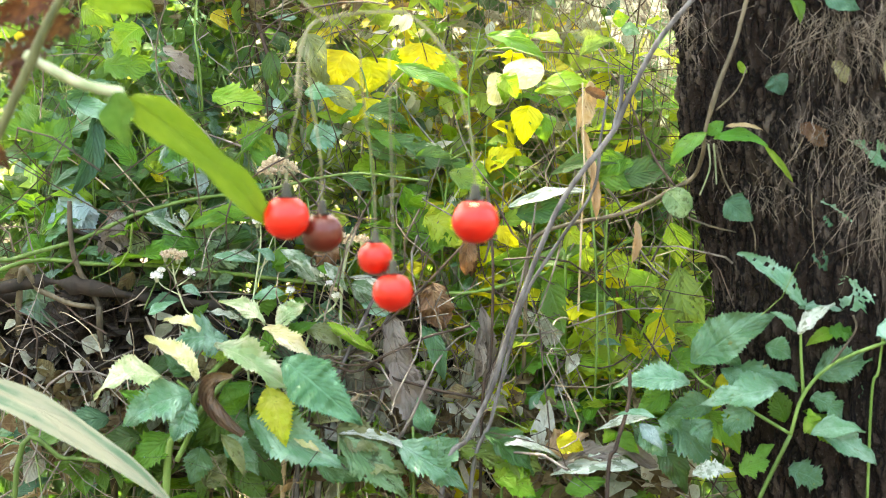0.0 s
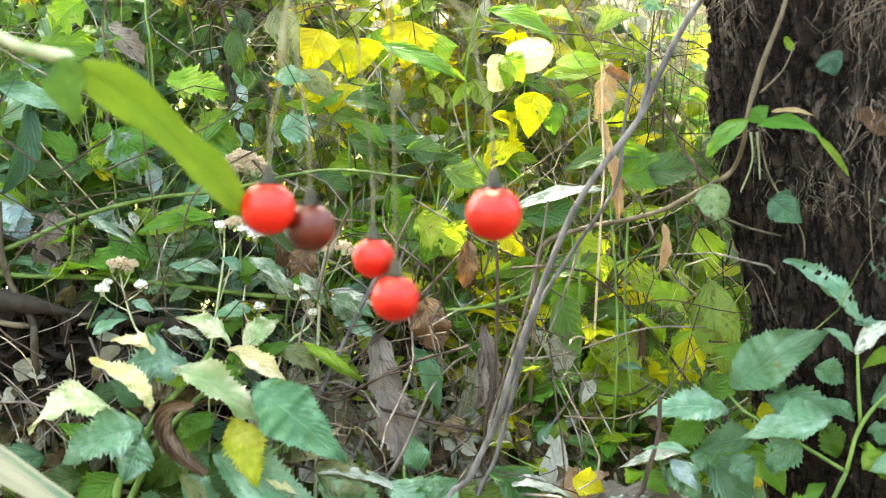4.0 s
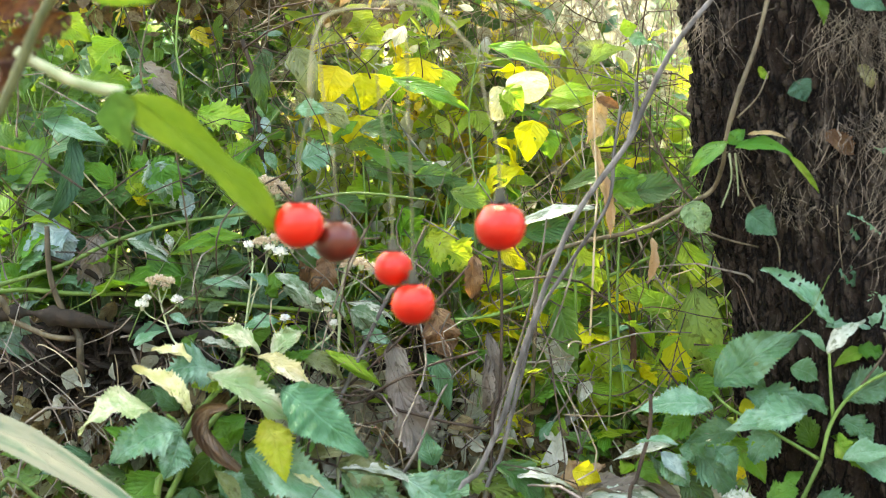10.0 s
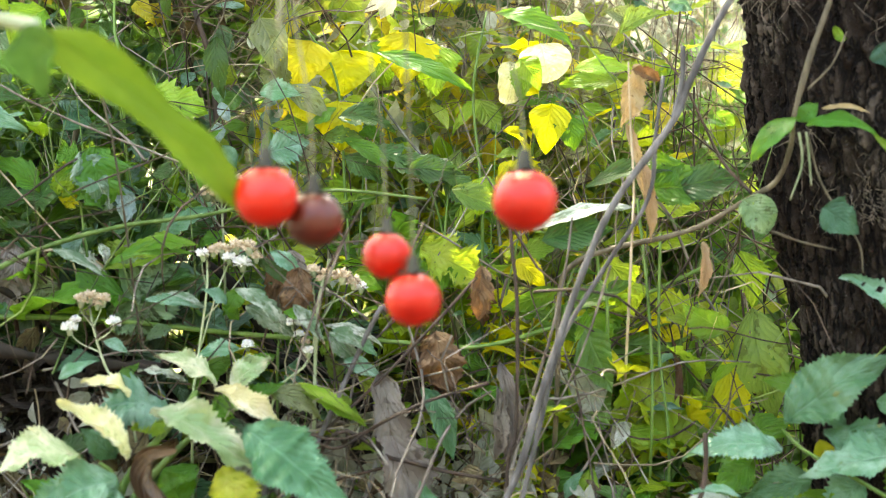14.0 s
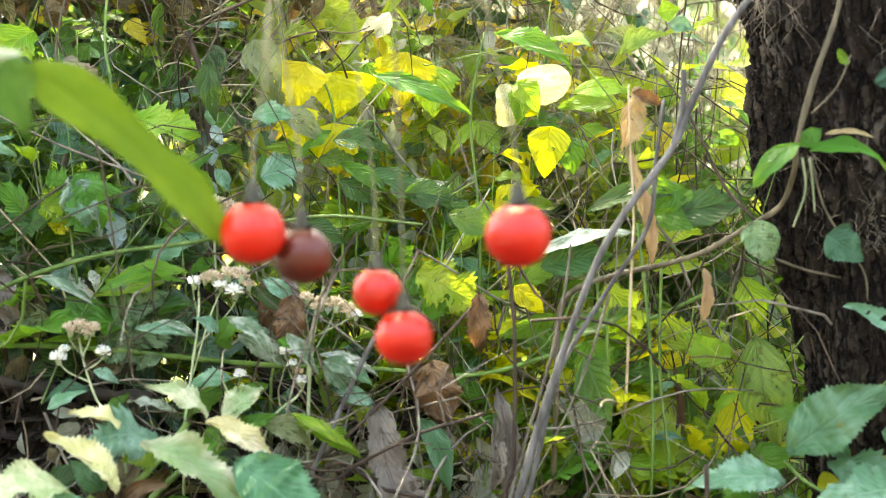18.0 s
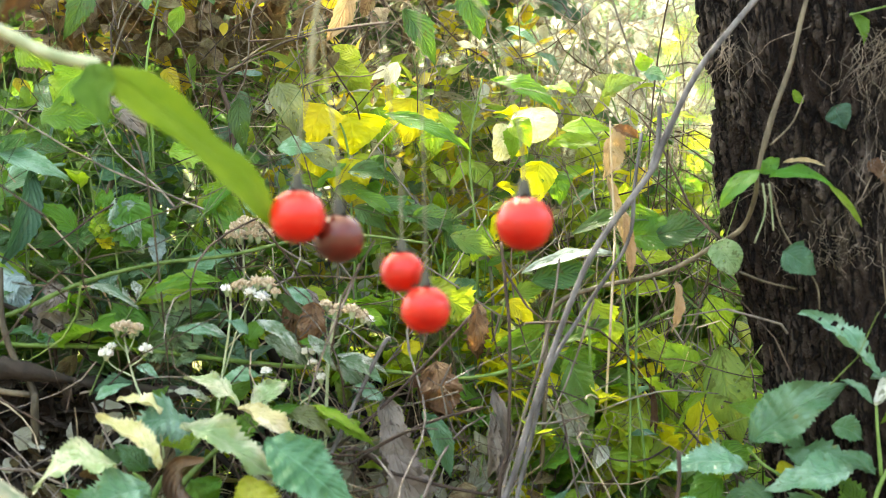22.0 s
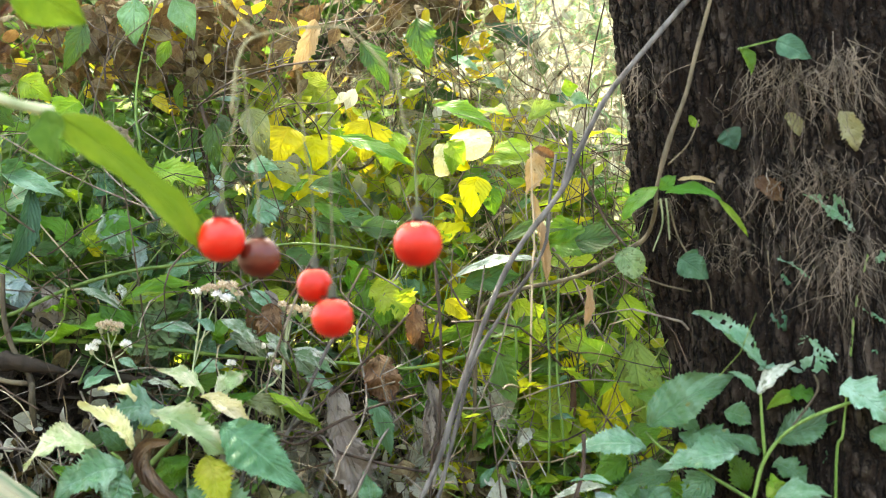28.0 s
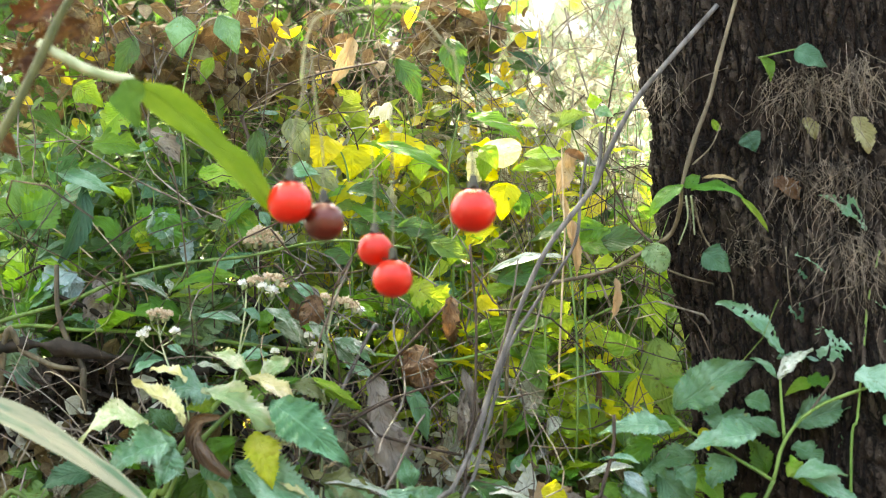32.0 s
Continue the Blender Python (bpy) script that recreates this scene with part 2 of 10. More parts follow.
GREEN_NEAR = leaf_material("folded_vine_leaf", (0.03, 0.085, 0.008), (0.06, 0.13, 0.015), (0.04, 0.08, 0.01), (0.08, 0.2, 0.01), 0.75, 0.95, 0.12, veins=3.0, ribs=0.1)
PALE_NEAR = leaf_material("pale_striped_leaf", (0.06, 0.125, 0.075), (0.22, 0.225, 0.155), (0.16, 0.18, 0.11), (0.3, 0.36, 0.16), 0.7, 0.7, 0.1, veins=2.0, ribs=0.3, stripes=15.0)
MASS = {
    # dark, green and lime: the thicket's shade and sunlight put into leaf colour
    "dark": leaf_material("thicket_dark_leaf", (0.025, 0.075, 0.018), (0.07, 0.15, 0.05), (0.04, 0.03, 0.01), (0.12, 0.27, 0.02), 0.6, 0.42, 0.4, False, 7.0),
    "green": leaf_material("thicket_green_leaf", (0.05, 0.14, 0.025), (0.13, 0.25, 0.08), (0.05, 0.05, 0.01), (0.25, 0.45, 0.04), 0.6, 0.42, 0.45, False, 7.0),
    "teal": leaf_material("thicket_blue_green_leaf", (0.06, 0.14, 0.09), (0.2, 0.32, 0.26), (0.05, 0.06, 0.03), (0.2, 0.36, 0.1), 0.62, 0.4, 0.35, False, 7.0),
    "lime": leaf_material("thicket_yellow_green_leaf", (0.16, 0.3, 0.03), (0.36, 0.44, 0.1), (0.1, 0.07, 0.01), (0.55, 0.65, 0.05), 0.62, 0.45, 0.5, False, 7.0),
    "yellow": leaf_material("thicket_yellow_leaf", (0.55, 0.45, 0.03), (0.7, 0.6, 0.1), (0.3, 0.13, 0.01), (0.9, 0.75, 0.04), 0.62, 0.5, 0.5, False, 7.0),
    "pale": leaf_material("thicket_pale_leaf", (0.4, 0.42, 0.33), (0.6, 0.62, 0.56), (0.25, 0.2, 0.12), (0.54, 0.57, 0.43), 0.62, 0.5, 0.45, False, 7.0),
    # near-black leaf colour that stands in for deep shade under the plants
    "shade_dark": leaf_material("shade_dark_leaf", (0.012, 0.009, 0.006), (0.04, 0.028, 0.018), (0.01, 0.008, 0.006), (0.03, 0.02, 0.01), 0.6, 0.6, 0.1, False, 7.0),
    "brown": leaf_material("thicket_brown_leaf", (0.085, 0.068, 0.032), (0.2, 0.17, 0.085), (0.04, 0.025, 0.015), (0.3, 0.16, 0.06), 0.58, 0.6, 0.25, False, 7.0),
}
TWIG = {
    "grey": stem_material("grey_twig", (0.12, 0.1, 0.085), (0.3, 0.27, 0.23), island=True),
    "dark": stem_material("dark_twig", (0.03, 0.02, 0.015), (0.1, 0.07, 0.05), island=True),
    "straw": stem_material("straw_stalk", (0.22, 0.175, 0.11), (0.42, 0.36, 0.26), island=True),
    "green": stem_material("green_twig", (0.08, 0.14, 0.03), (0.2, 0.28, 0.09), island=True),
}
S_GREY = stem_material("grey_bark_stem", (0.06, 0.057, 0.055), (0.2, 0.195, 0.19))
S_GREEN = stem_material("green_stem", (0.07, 0.14, 0.025), (0.16, 0.26, 0.07), gloss=0.45)
S_PALE = stem_material("pale_green_stem", (0.2, 0.26, 0.13), (0.42, 0.46, 0.3), gloss=0.5)
S_TAN = stem_material("tan_woody_stem", (0.05, 0.042, 0.026), (0.145, 0.123, 0.08))
S_STALK = stem_material("pale_dry_stalk", (0.13, 0.13, 0.07), (0.26, 0.25, 0.15))
S_OLIVE = stem_material("olive_stem", (0.06, 0.075, 0.025), (0.15, 0.16, 0.06))
S_BLACK = stem_material("near_black_bark", (0.006, 0.005, 0.004), (0.026, 0.02, 0.015), 90.0, 0.8)
S_DARK = stem_material("dark_brown_stem", (0.022, 0.015, 0.011), (0.075, 0.05, 0.036))
S_STRAW = stem_material("straw_coloured_stem", (0.3, 0.24, 0.15), (0.5, 0.42, 0.3))
S_ROOT = stem_material("rootlet_fibre", (0.05, 0.04, 0.03), (0.26, 0.215, 0.165))


def bark_material():
    m, nt, bsdf = shader("furrowed_bark")
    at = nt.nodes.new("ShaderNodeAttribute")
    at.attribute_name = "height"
    g, fine, wide = grain(nt, 130.0, 6.0, 0.65, (1, 1, 0.35)), grain(nt, 700.0, 4.0), grain(nt, 14.0, 3.0)
    co = nt.nodes.new("ShaderNodeTexCoord")
    mp = nt.nodes.new("ShaderNodeMapping")
    mp.inputs["Scale"].default_value = (1, 1, 0.22)
    nt.links.new(co.outputs["Object"], mp.inputs[0])
    vor = node(nt, "ShaderNodeTexVoronoi", Scale=150.0)
    vor.feature = "DISTANCE_TO_EDGE"
    wobble = nt.nodes.new("ShaderNodeVectorMath")
    wobble.operation = "ADD"
    ns = node(nt, "ShaderNodeTexNoise", Scale=70.0, Detail=4.0)
    sc = nt.nodes.new("ShaderNodeVectorMath")
    sc.operation = "SCALE"
    sc.inputs["Scale"].default_value = 0.012
    nt.links.new(ns.outputs["Color"], sc.inputs[0])
    nt.links.new(mp.outputs[0], wobble.inputs[0])
    nt.links.new(sc.outputs[0], wobble.inputs[1])
    nt.links.new(wobble.outputs[0], vor.inputs["Vector"])
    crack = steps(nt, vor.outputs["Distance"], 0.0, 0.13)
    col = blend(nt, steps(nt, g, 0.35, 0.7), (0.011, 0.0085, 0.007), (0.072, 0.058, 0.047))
    # lighter ridges and near-black cracks put shade into the bark's colour
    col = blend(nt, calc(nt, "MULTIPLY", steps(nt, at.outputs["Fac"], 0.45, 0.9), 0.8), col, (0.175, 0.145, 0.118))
    col = blend(nt, calc(nt, "MULTIPLY", steps(nt, wide, 0.45, 0.62), 0.75), col, (0.02, 0.013, 0.0095))
    col = blend(nt, calc(nt, "MULTIPLY", steps(nt, fine, 0.64, 0.72), 0.5), col, (0.22, 0.205, 0.19))
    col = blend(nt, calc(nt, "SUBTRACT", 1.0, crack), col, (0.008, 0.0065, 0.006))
    nt.links.new(col, bsdf.inputs["Base Color"])
    bsdf.inputs["Roughness"].default_value = 0.88
    bsdf.inputs["Specular IOR Level"].default_value = 0.15
    relief = calc(nt, "ADD", calc(nt, "ADD", g, calc(nt, "MULTIPLY", fine, 0.6)), calc(nt, "MULTIPLY", grain(nt, 260.0, 5.0, 0.7, (1, 1, 0.18)), 0.8))
    bump(nt, bsdf, calc(nt, "ADD", relief, calc(nt, "MULTIPLY", crack, 0.9)), 1.0, 0.005)
    return m


def soil_material():
    m, nt, bsdf = shader("leaf_litter_soil")
    g, fine = grain(nt, 22.0, 6.0), grain(nt, 160.0, 5.0)
    col = blend(nt, steps(nt, g, 0.35, 0.7), (0.03, 0.022, 0.015), (0.085, 0.063, 0.042))
    col = blend(nt, calc(nt, "MULTIPLY", steps(nt, fine, 0.55, 0.66), 0.7), col, (0.16, 0.125, 0.085))
    nt.links.new(col, bsdf.inputs["Base Color"])
    bsdf.inputs["Roughness"].default_value = 0.9
    bump(nt, bsdf, calc(nt, "ADD", g, fine), 0.8, 0.02)
    return m


def berry_material(name, red, deep, glow):
    m, nt, bsdf = shader(name)
    g = grain(nt, 90.0, 3.0)
    nt.links.new(blend(nt, steps(nt, g, 0.4, 0.7), red, deep), bsdf.inputs["Base Color"])
    bsdf.inputs["Roughness"].default_value = 0.36
    bsdf.inputs["Specular IOR Level"].default_value = 0.35
    bsdf.inputs["Coat Weight"].default_value = 0.2
    bsdf.inputs["Coat Roughness"].default_value = 0.22
    bsdf.inputs["Subsurface Weight"].default_value = glow
    bsdf.inputs["Subsurface Radius"].default_value = (0.006, 0.0012, 0.0006)
    bsdf.inputs["Subsurface Scale"].default_value = 1.0
    bump(nt, bsdf, grain(nt, 300.0, 2.0), 0.1, 0.0006)
    return m


def plain_material(name, a, b, rough=0.7, scale=200.0, thin=0.0):
    m, nt, bsdf = shader(name)
    nt.links.new(blend(nt, steps(nt, grain(nt, scale, 4.0), 0.35, 0.65), a, b), bsdf.inputs["Base Color"])
    bsdf.inputs["Roughness"].default_value = rough
    bsdf.inputs["Subsurface Weight"].default_value = thin
    bsdf.inputs["Subsurface Radius"].default_value = (0.002, 0.002, 0.001)
    return m


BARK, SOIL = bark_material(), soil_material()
BERRY_RED = berry_material("ripe_red_berry", (0.55, 0.013, 0.005), (0.4, 0.008, 0.004), 0.1)
BERRY_DARK = berry_material("dark_red_berry", (0.095, 0.013, 0.006), (0.055, 0.008, 0.005), 0.05)
CALYX = plain_material("dark_calyx", (0.015, 0.016, 0.01), (0.05, 0.05, 0.03))
SCAR = plain_material("pale_berry_scar", (0.7, 0.55, 0.3), (0.8, 0.7, 0.45))
FLUFF = plain_material("white_flower_fluff", (0.72, 0.72, 0.66), (0.85, 0.85, 0.8), 0.8, 900.0, 0.2)
FADED = plain_material("faded_flower_fluff", (0.42, 0.32, 0.2), (0.62, 0.52, 0.38), 0.8, 900.0, 0.1)


# ---- shapes ----
def spread(y):
    """The plan's sideways measure at the depth y, against that at the tree's face, which lies 1.1 m from the path's start."""
    d = min(max(y, 0.3), 6.0)
    return (d + 0.6) / d * 0.5 / 1.1


def laid(p):
    """A place of the plan in the world: each depth is spread about the line along which the path begins."""
    k, a = spread(p[1]), 0.55 - 0.0875 * min(max(p[1], 0.3), 6.0)
    return Vector((p[0] * k, p[1], a + k * (p[2] - a)))


def thing(name, loc, label, category, group="", kind="", depth=None):
    """An Empty that carries a thing's parts; depth: where the plan takes its measure, if not at loc."""
    k = spread(loc[1] if depth is None else depth)
    ob = new(name)
    ob.matrix_basis = Matrix.Translation(laid(loc) if depth is None else Vector(loc)) @ Matrix.Scale(k, 4)
    ob["at"] = list(loc)
    ob.empty_display_size = 0.01
    return tagged(ob, label, category, group, kind)


def part(name, bm, material, parent, label=""):
    """One mesh object from a bmesh in world metres, under a thing or a part."""
    me = bpy.data.meshes.new(name)
    root = parent
    while root.parent:
        root = root.parent
    bm.transform(Matrix.Translation(-Vector(root["at"])))
    bm.to_mesh(me)
    bm.free()
    me.materials.append(material)
    me.polygons.foreach_set("use_smooth", [True] * len(me.polygons))
    ob = new(name, me)
    ob.parent = parent
    return tagged(ob, label)


def lone(name, bm, material, label, category, group="", kind=""):
    """One top-level mesh object, with its origin at its lowest point."""
    low = min((v.co for v in bm.verts), key=lambda c: c.z).copy()
    me = bpy.data.meshes.new(name)
    bm.transform(Matrix.Translation(-low))
    bm.to_mesh(me)
    bm.free()
    me.materials.append(material)
    me.polygons.foreach_set("use_smooth", [True] * len(me.polygons))
    ob = new(name, me)
    near = low.y > 0.1 and abs(low.x) < 1
    ob.matrix_basis = Matrix.Translation(laid(low)) @ Matrix.Scale(spread(low.y), 4) if near else Matrix.Translation(low)
    ob["at"] = list(low)
    return tagged(ob, label, category, group, kind)


def curve(points, n=6):
    """A smooth line through the points."""
    p = [Vector(q) for q in points]
    p = [2 * p[0] - p[1], *p, 2 * p[-1] - p[-2]]
    out = []
    for i in range(1, len(p) - 2):
        for k in range(n):
            t = k / n
            out.append(0.5 * (2 * p[i] + (p[i + 1] - p[i - 1]) * t + (2 * p[i - 1] - 5 * p[i] + 4 * p[i + 1] - p[i + 2]) * t * t
                              + (3 * p[i] - p[i - 1] - 3 * p[i + 1] + p[i + 2]) * t ** 3))
    return out + [p[-2]]


def tube(bm, points, r0, r1, sides=7, n=6, rough=0.12, knots=0.0):
    """A tapered, slightly uneven stem along the points; knots: swellings."""
    line, rings = curve(points, n), []
    side = Vector((0.3, 1, 0.2))
    for i, c in enumerate(line):
        d = (line[min(i + 1, len(line) - 1)] - line[max(i - 1, 0)]).normalized()
        a = d.cross(side).normalized()
        b = d.cross(a)
        r = (r0 + (r1 - r0) * i / (len(line) - 1)) * (1 + rough * noise.noise(c * 140)) * (1 + knots * max(0.0, noise.noise(c * 45 + Vector((7, 0, 0)))))
        rings.append([bm.verts.new(c + r * (math.cos(2 * math.pi * k / sides) * a + math.sin(2 * math.pi * k / sides) * b)) for k in range(sides)])
    for p, q in zip(rings, rings[1:]):
        for k in range(sides):
            bm.faces.new((p[k], p[(k + 1) % sides], q[(k + 1) % sides], q[k]))
    bm.faces.new(rings[0][::-1])
    bm.faces.new(rings[-1])
    return bm


SHAPES = {
    "ovate": lambda t: min(1.0, t / 0.34) ** 0.62 * (1 - max(0.0, (t - 0.3) / 0.7) ** 1.25) ** 0.95,
    "lance": lambda t: math.sin(math.pi * t ** 0.8) ** 0.95,
    "round": lambda t: math.sqrt(max(0.0, 1 - (2 * t ** 0.85 - 1) ** 2)),
    "heart": lambda t: 1.08 * min(1.0, t / 0.22) ** 0.5 * (1 - max(0.0, (t - 0.15) / 0.85) ** 1.5) ** 0.9,
    "lobed": lambda t: (0.55 + 0.45 * abs(math.cos(math.pi * 2.6 * t + 0.4))) * math.sin(math.pi * min(1.0, t * 0.95 + 0.08)) ** 0.5,
    "strap": lambda t: min(1.0, (t + 0.02) / 0.16) ** 0.6 * (1 - max(0.0, (t - 0.6) / 0.4) ** 3) * (0.92 + 0.12 * math.sin(9 * t)),
    "rag": lambda t: (0.75 + 0.35 * noise.noise(Vector((t * 6, 3.3, 0)))) * math.sin(math.pi * t ** 0.8) ** 0.7,
}


def leaf(base, tip, width, face=(0, -1, 0.6), shape="ovate", sag=0.12, fold=0.25, teeth=0.08, crinkle=0.15, twist=0.0, curl=0.0, seed=0, n=22, holes=0, pleat=0.0):
    """A leaf from base to tip: its outline by shape, saw teeth, the halves folded up from the midrib, the midrib arched.
    curl rolls the margins in; crinkle waves the blade; pleat raises it between the side veins. It is a thin closed blade with a raised midrib below."""
    bm = bmesh.new()
    uv = bm.loops.layers.uv.new("UVMap")
    base, tip, rs = Vector(base), Vector(tip), random.Random(seed * 7919 + 13)
    axis = tip - base
    length = axis.length
    along = axis.normalized()
    up = Vector(face)
    up = (up - along * up.dot(along)).normalized()
    side = along.cross(up)
    off = Vector((rs.uniform(0, 50), rs.uniform(0, 50), 0))
    lop, bend, jog = rs.uniform(-0.1, 0.1), rs.uniform(-0.07, 0.07), [0.0] + [rs.uniform(-0.45, 0.45) for _ in range(n - 1)] + [0.0]
    bite = [(rs.uniform(0.0, 1.5), rs.uniform(0.0, 1.5)) for _ in range(n + 1)]
    cols = (-1.0, -0.72, -0.38, 0.0, 0.38, 0.72, 1.0)
    grid = []
    for i in range(n + 1):
        t = (i + jog[i]) / n
        half = max(0.015, SHAPES[shape](min(0.999, max(0.001, t)))) * width / 2 * (1 if 0 < i < n else 0.05)
        tw = twist * (t - 0.3)
        s2, u2 = side * math.cos(tw) + up * math.sin(tw), up * math.cos(tw) - side * math.sin(tw)
        mid = base + axis * t + up * (sag * length * 4 * t * (1 - t)) + side * (bend * length * 4 * t * (1 - t))
        row = []
        for c in cols:
            w = c * half * (1 + lop * (1 if c > 0 else -1))
            push = 0.0
            if abs(c) == 1.0 and teeth:
                w *= 1 + teeth * (bite[i][c > 0] if i % 2 else -0.9)
                push = teeth * half * (0.9 * bite[i][c > 0] if i % 2 else 0)
            lift = fold * abs(w) + crinkle * width * noise.noise(Vector((c * 1.6, t * 4.5, 0)) + off) * (0.3 + abs(c))
            if pleat:
                lift += pleat * width * abs((t * 8.0 - abs(c) * 3.2 + off.x) % 1.0 - 0.5) * min(1.0, abs(c) * 2.5) * (1 - t)
            if curl:
                ang = curl * abs(c)
                lift, w = lift + half * math.sin(ang) * abs(c) * 0.8, w * math.cos(ang * 0.75)
            row.append(bm.verts.new(mid + s2 * w + u2 * lift + along * push))
        grid.append(row)
    for i in range(n):
        for k in range(6):
            f = bm.faces.new((grid[i][k], grid[i][k + 1], grid[i + 1][k + 1], grid[i + 1][k]))
            for lp, (a, b) in zip(f.loops, ((i, k), (i, k + 1), (i + 1, k + 1), (i + 1, k))):
                lp[uv].uv = (0.5 + 0.5 * cols[b], a / n)
    if holes:
        bm.faces.ensure_lookup_table()
        gone = []
        for _ in range(holes):
            i, k = rs.randrange(2, n - 2), rs.choice((0, 1, 1, 4, 4, 5))
            gone += [bm.faces[i * 6 + k]] + ([bm.faces[i * 6 + 6 + k]] if rs.random() < 0.3 else [])
        bmesh.ops.delete(bm, geom=list(set(gone)), context="FACES_ONLY")
    # the midrib below
    rib = []
    for i in range(n + 1):
        r = width * 0.016 * (1 - 0.75 * i / n)
        c = grid[i][3].co
        rib.append([bm.verts.new(c - up * 0.2 * r + side * r), bm.verts.new(c - up * r * 1.6), bm.verts.new(c - up * 0.2 * r - side * r)])
    for p, q in zip(rib, rib[1:]):
        for k in range(2):
            f = bm.faces.new((p[k], p[k + 1], q[k + 1], q[k]))
            for lp in f.loops:
                lp[uv].uv = (0.5, 0.5)
    return bm


def scroll(points, r, arc=3.9, n=7):
    """A dead leaf rolled about the line of the points, open on one side, its ends narrowing."""
    bm = bmesh.new()
    uv = bm.loops.layers.uv.new("UVMap")
    mids, rows, count = curve(points, n), [], 14
    for i, c in enumerate(mids):
        t = i / (len(mids) - 1)
        d = (mids[min(i + 1, len(mids) - 1)] - mids[max(i - 1, 0)]).normalized()
        a = d.cross(Vector((0.25, 1, 0.1))).normalized()
        b = d.cross(a)
        w = r * (0.08 + 0.92 * math.sin(math.pi * (0.03 + 0.85 * t)) ** 0.8)
        row = []
        for k in range(count + 1):
            u = k / count
            ang = -1.2 + arc * (u - 0.5) + 0.5 * t
            q = w * (1 + 0.28 * u + 0.16 * noise.noise(Vector((u * 3, t * 5, 1.7))))
            row.append(bm.verts.new(c + q * (math.cos(ang) * a + math.sin(ang) * b)))
        rows.append(row)
    for i in range(len(rows) - 1):
        for k in range(count):
            f = bm.faces.new((rows[i][k], rows[i][k + 1], rows[i + 1][k + 1], rows[i + 1][k]))
            for lp, (p, q) in zip(f.loops, ((i, k), (i, k + 1), (i + 1, k + 1), (i + 1, k))):
                lp[uv].uv = (q / count, p / (len(rows) - 1))
    return bm


def stem(points, r0, r1=None, **more):
    return tube(bmesh.new(), points, r0, r0 * 0.6 if r1 is None else r1, **more)


def ground_at(x, y):
    """The forest floor: near level, a low bank behind."""
    rise = 0.16 * min(1.0, max(0.0, (y - 0.75) / 0.9))
    return 0.24 + rise * (3 - 2 * rise / 0.16) * 0.5 + 0.02 * noise.noise(Vector((x * 3, y * 3, 0.4))) + 0.006 * noise.noise(Vector((x * 14, y * 14, 2.4)))


# ---- stuff that nobody could count ----
def leaf_mass(name, kind, spots, label, size=(0.02, 0.04), seed=1, category="leaves", face=(0, -0.8, 0.6), loose=0.8, plan=True):
    """Many small folded leaves round the spots (x, y, z, spread x, y, z, count)."""
    rs = np.random.RandomState(seed)
    verts, faces, uvs = [], [], []
    prof = ((0.0, 0.03), (0.14, 0.66), (0.34, 1.0), (0.58, 0.82), (0.8, 0.45), (1.0, 0.0))
    for x, y, z, sx, sy, sz, count in spots:
        for _ in range(int(count)):
            c = np.array([x, y, z]) + rs.uniform(-1, 1, 3) * rs.uniform(0.3, 1.0) * (sx, sy, sz)
            c[2] = max(c[2], ground_at(c[0], c[1]) + 0.004)
            up = np.array(face) + rs.normal(0, loose, 3)
            up /= np.linalg.norm(up)
            d = rs.normal(0, 1, 3) + (0, 0, -0.5)
            d -= up * d.dot(up)
            d /= np.linalg.norm(d)
            s = np.cross(d, up)
            ln = rs.uniform(*size)
            wd, fold, sag = ln * rs.uniform(0.2, 0.36), rs.uniform(0.0, 0.5), rs.uniform(-0.1, 0.35)
            b = len(verts)
            for t, w in prof:
                m = c + d * ln * (t - 0.4) + up * ln * sag * (t - t * t * 1.4)
                e = w * wd * rs.uniform(0.85, 1.15)
                verts += [m - s * e + up * fold * e, m, m + s * e + up * fold * e]
                uvs += [(0.5 - 0.5 * w, t), (0.5, t), (0.5 + 0.5 * w, t)]
            for i in range(len(prof) - 1):
                k = b + 3 * i
                faces += [(k, k + 1, k + 4, k + 3), (k + 1, k + 2, k + 5, k + 4)]
    return bulk(name, verts, faces, uvs, MASS[kind], label, category, plan)


def bulk(name, verts, faces, uvs, material, label, category, plan=True):
    me = bpy.data.meshes.new(name)
    me.from_pydata([tuple(laid(v) if plan else v) for v in verts], [], faces)
    if uvs:
        layer = me.uv_layers.new(name="UVMap")
        idx = np.empty(len(me.loops), np.int32)
        me.loops.foreach_get("vertex_index", idx)
        layer.data.foreach_set("uv", np.array(uvs, np.float32)[idx].ravel())
    me.polygons.foreach_set("use_smooth", [True] * len(me.polygons))
    me.materials.append(material)
    me.update()
    return tagged(new(name, me), label, category, kind="stuff")


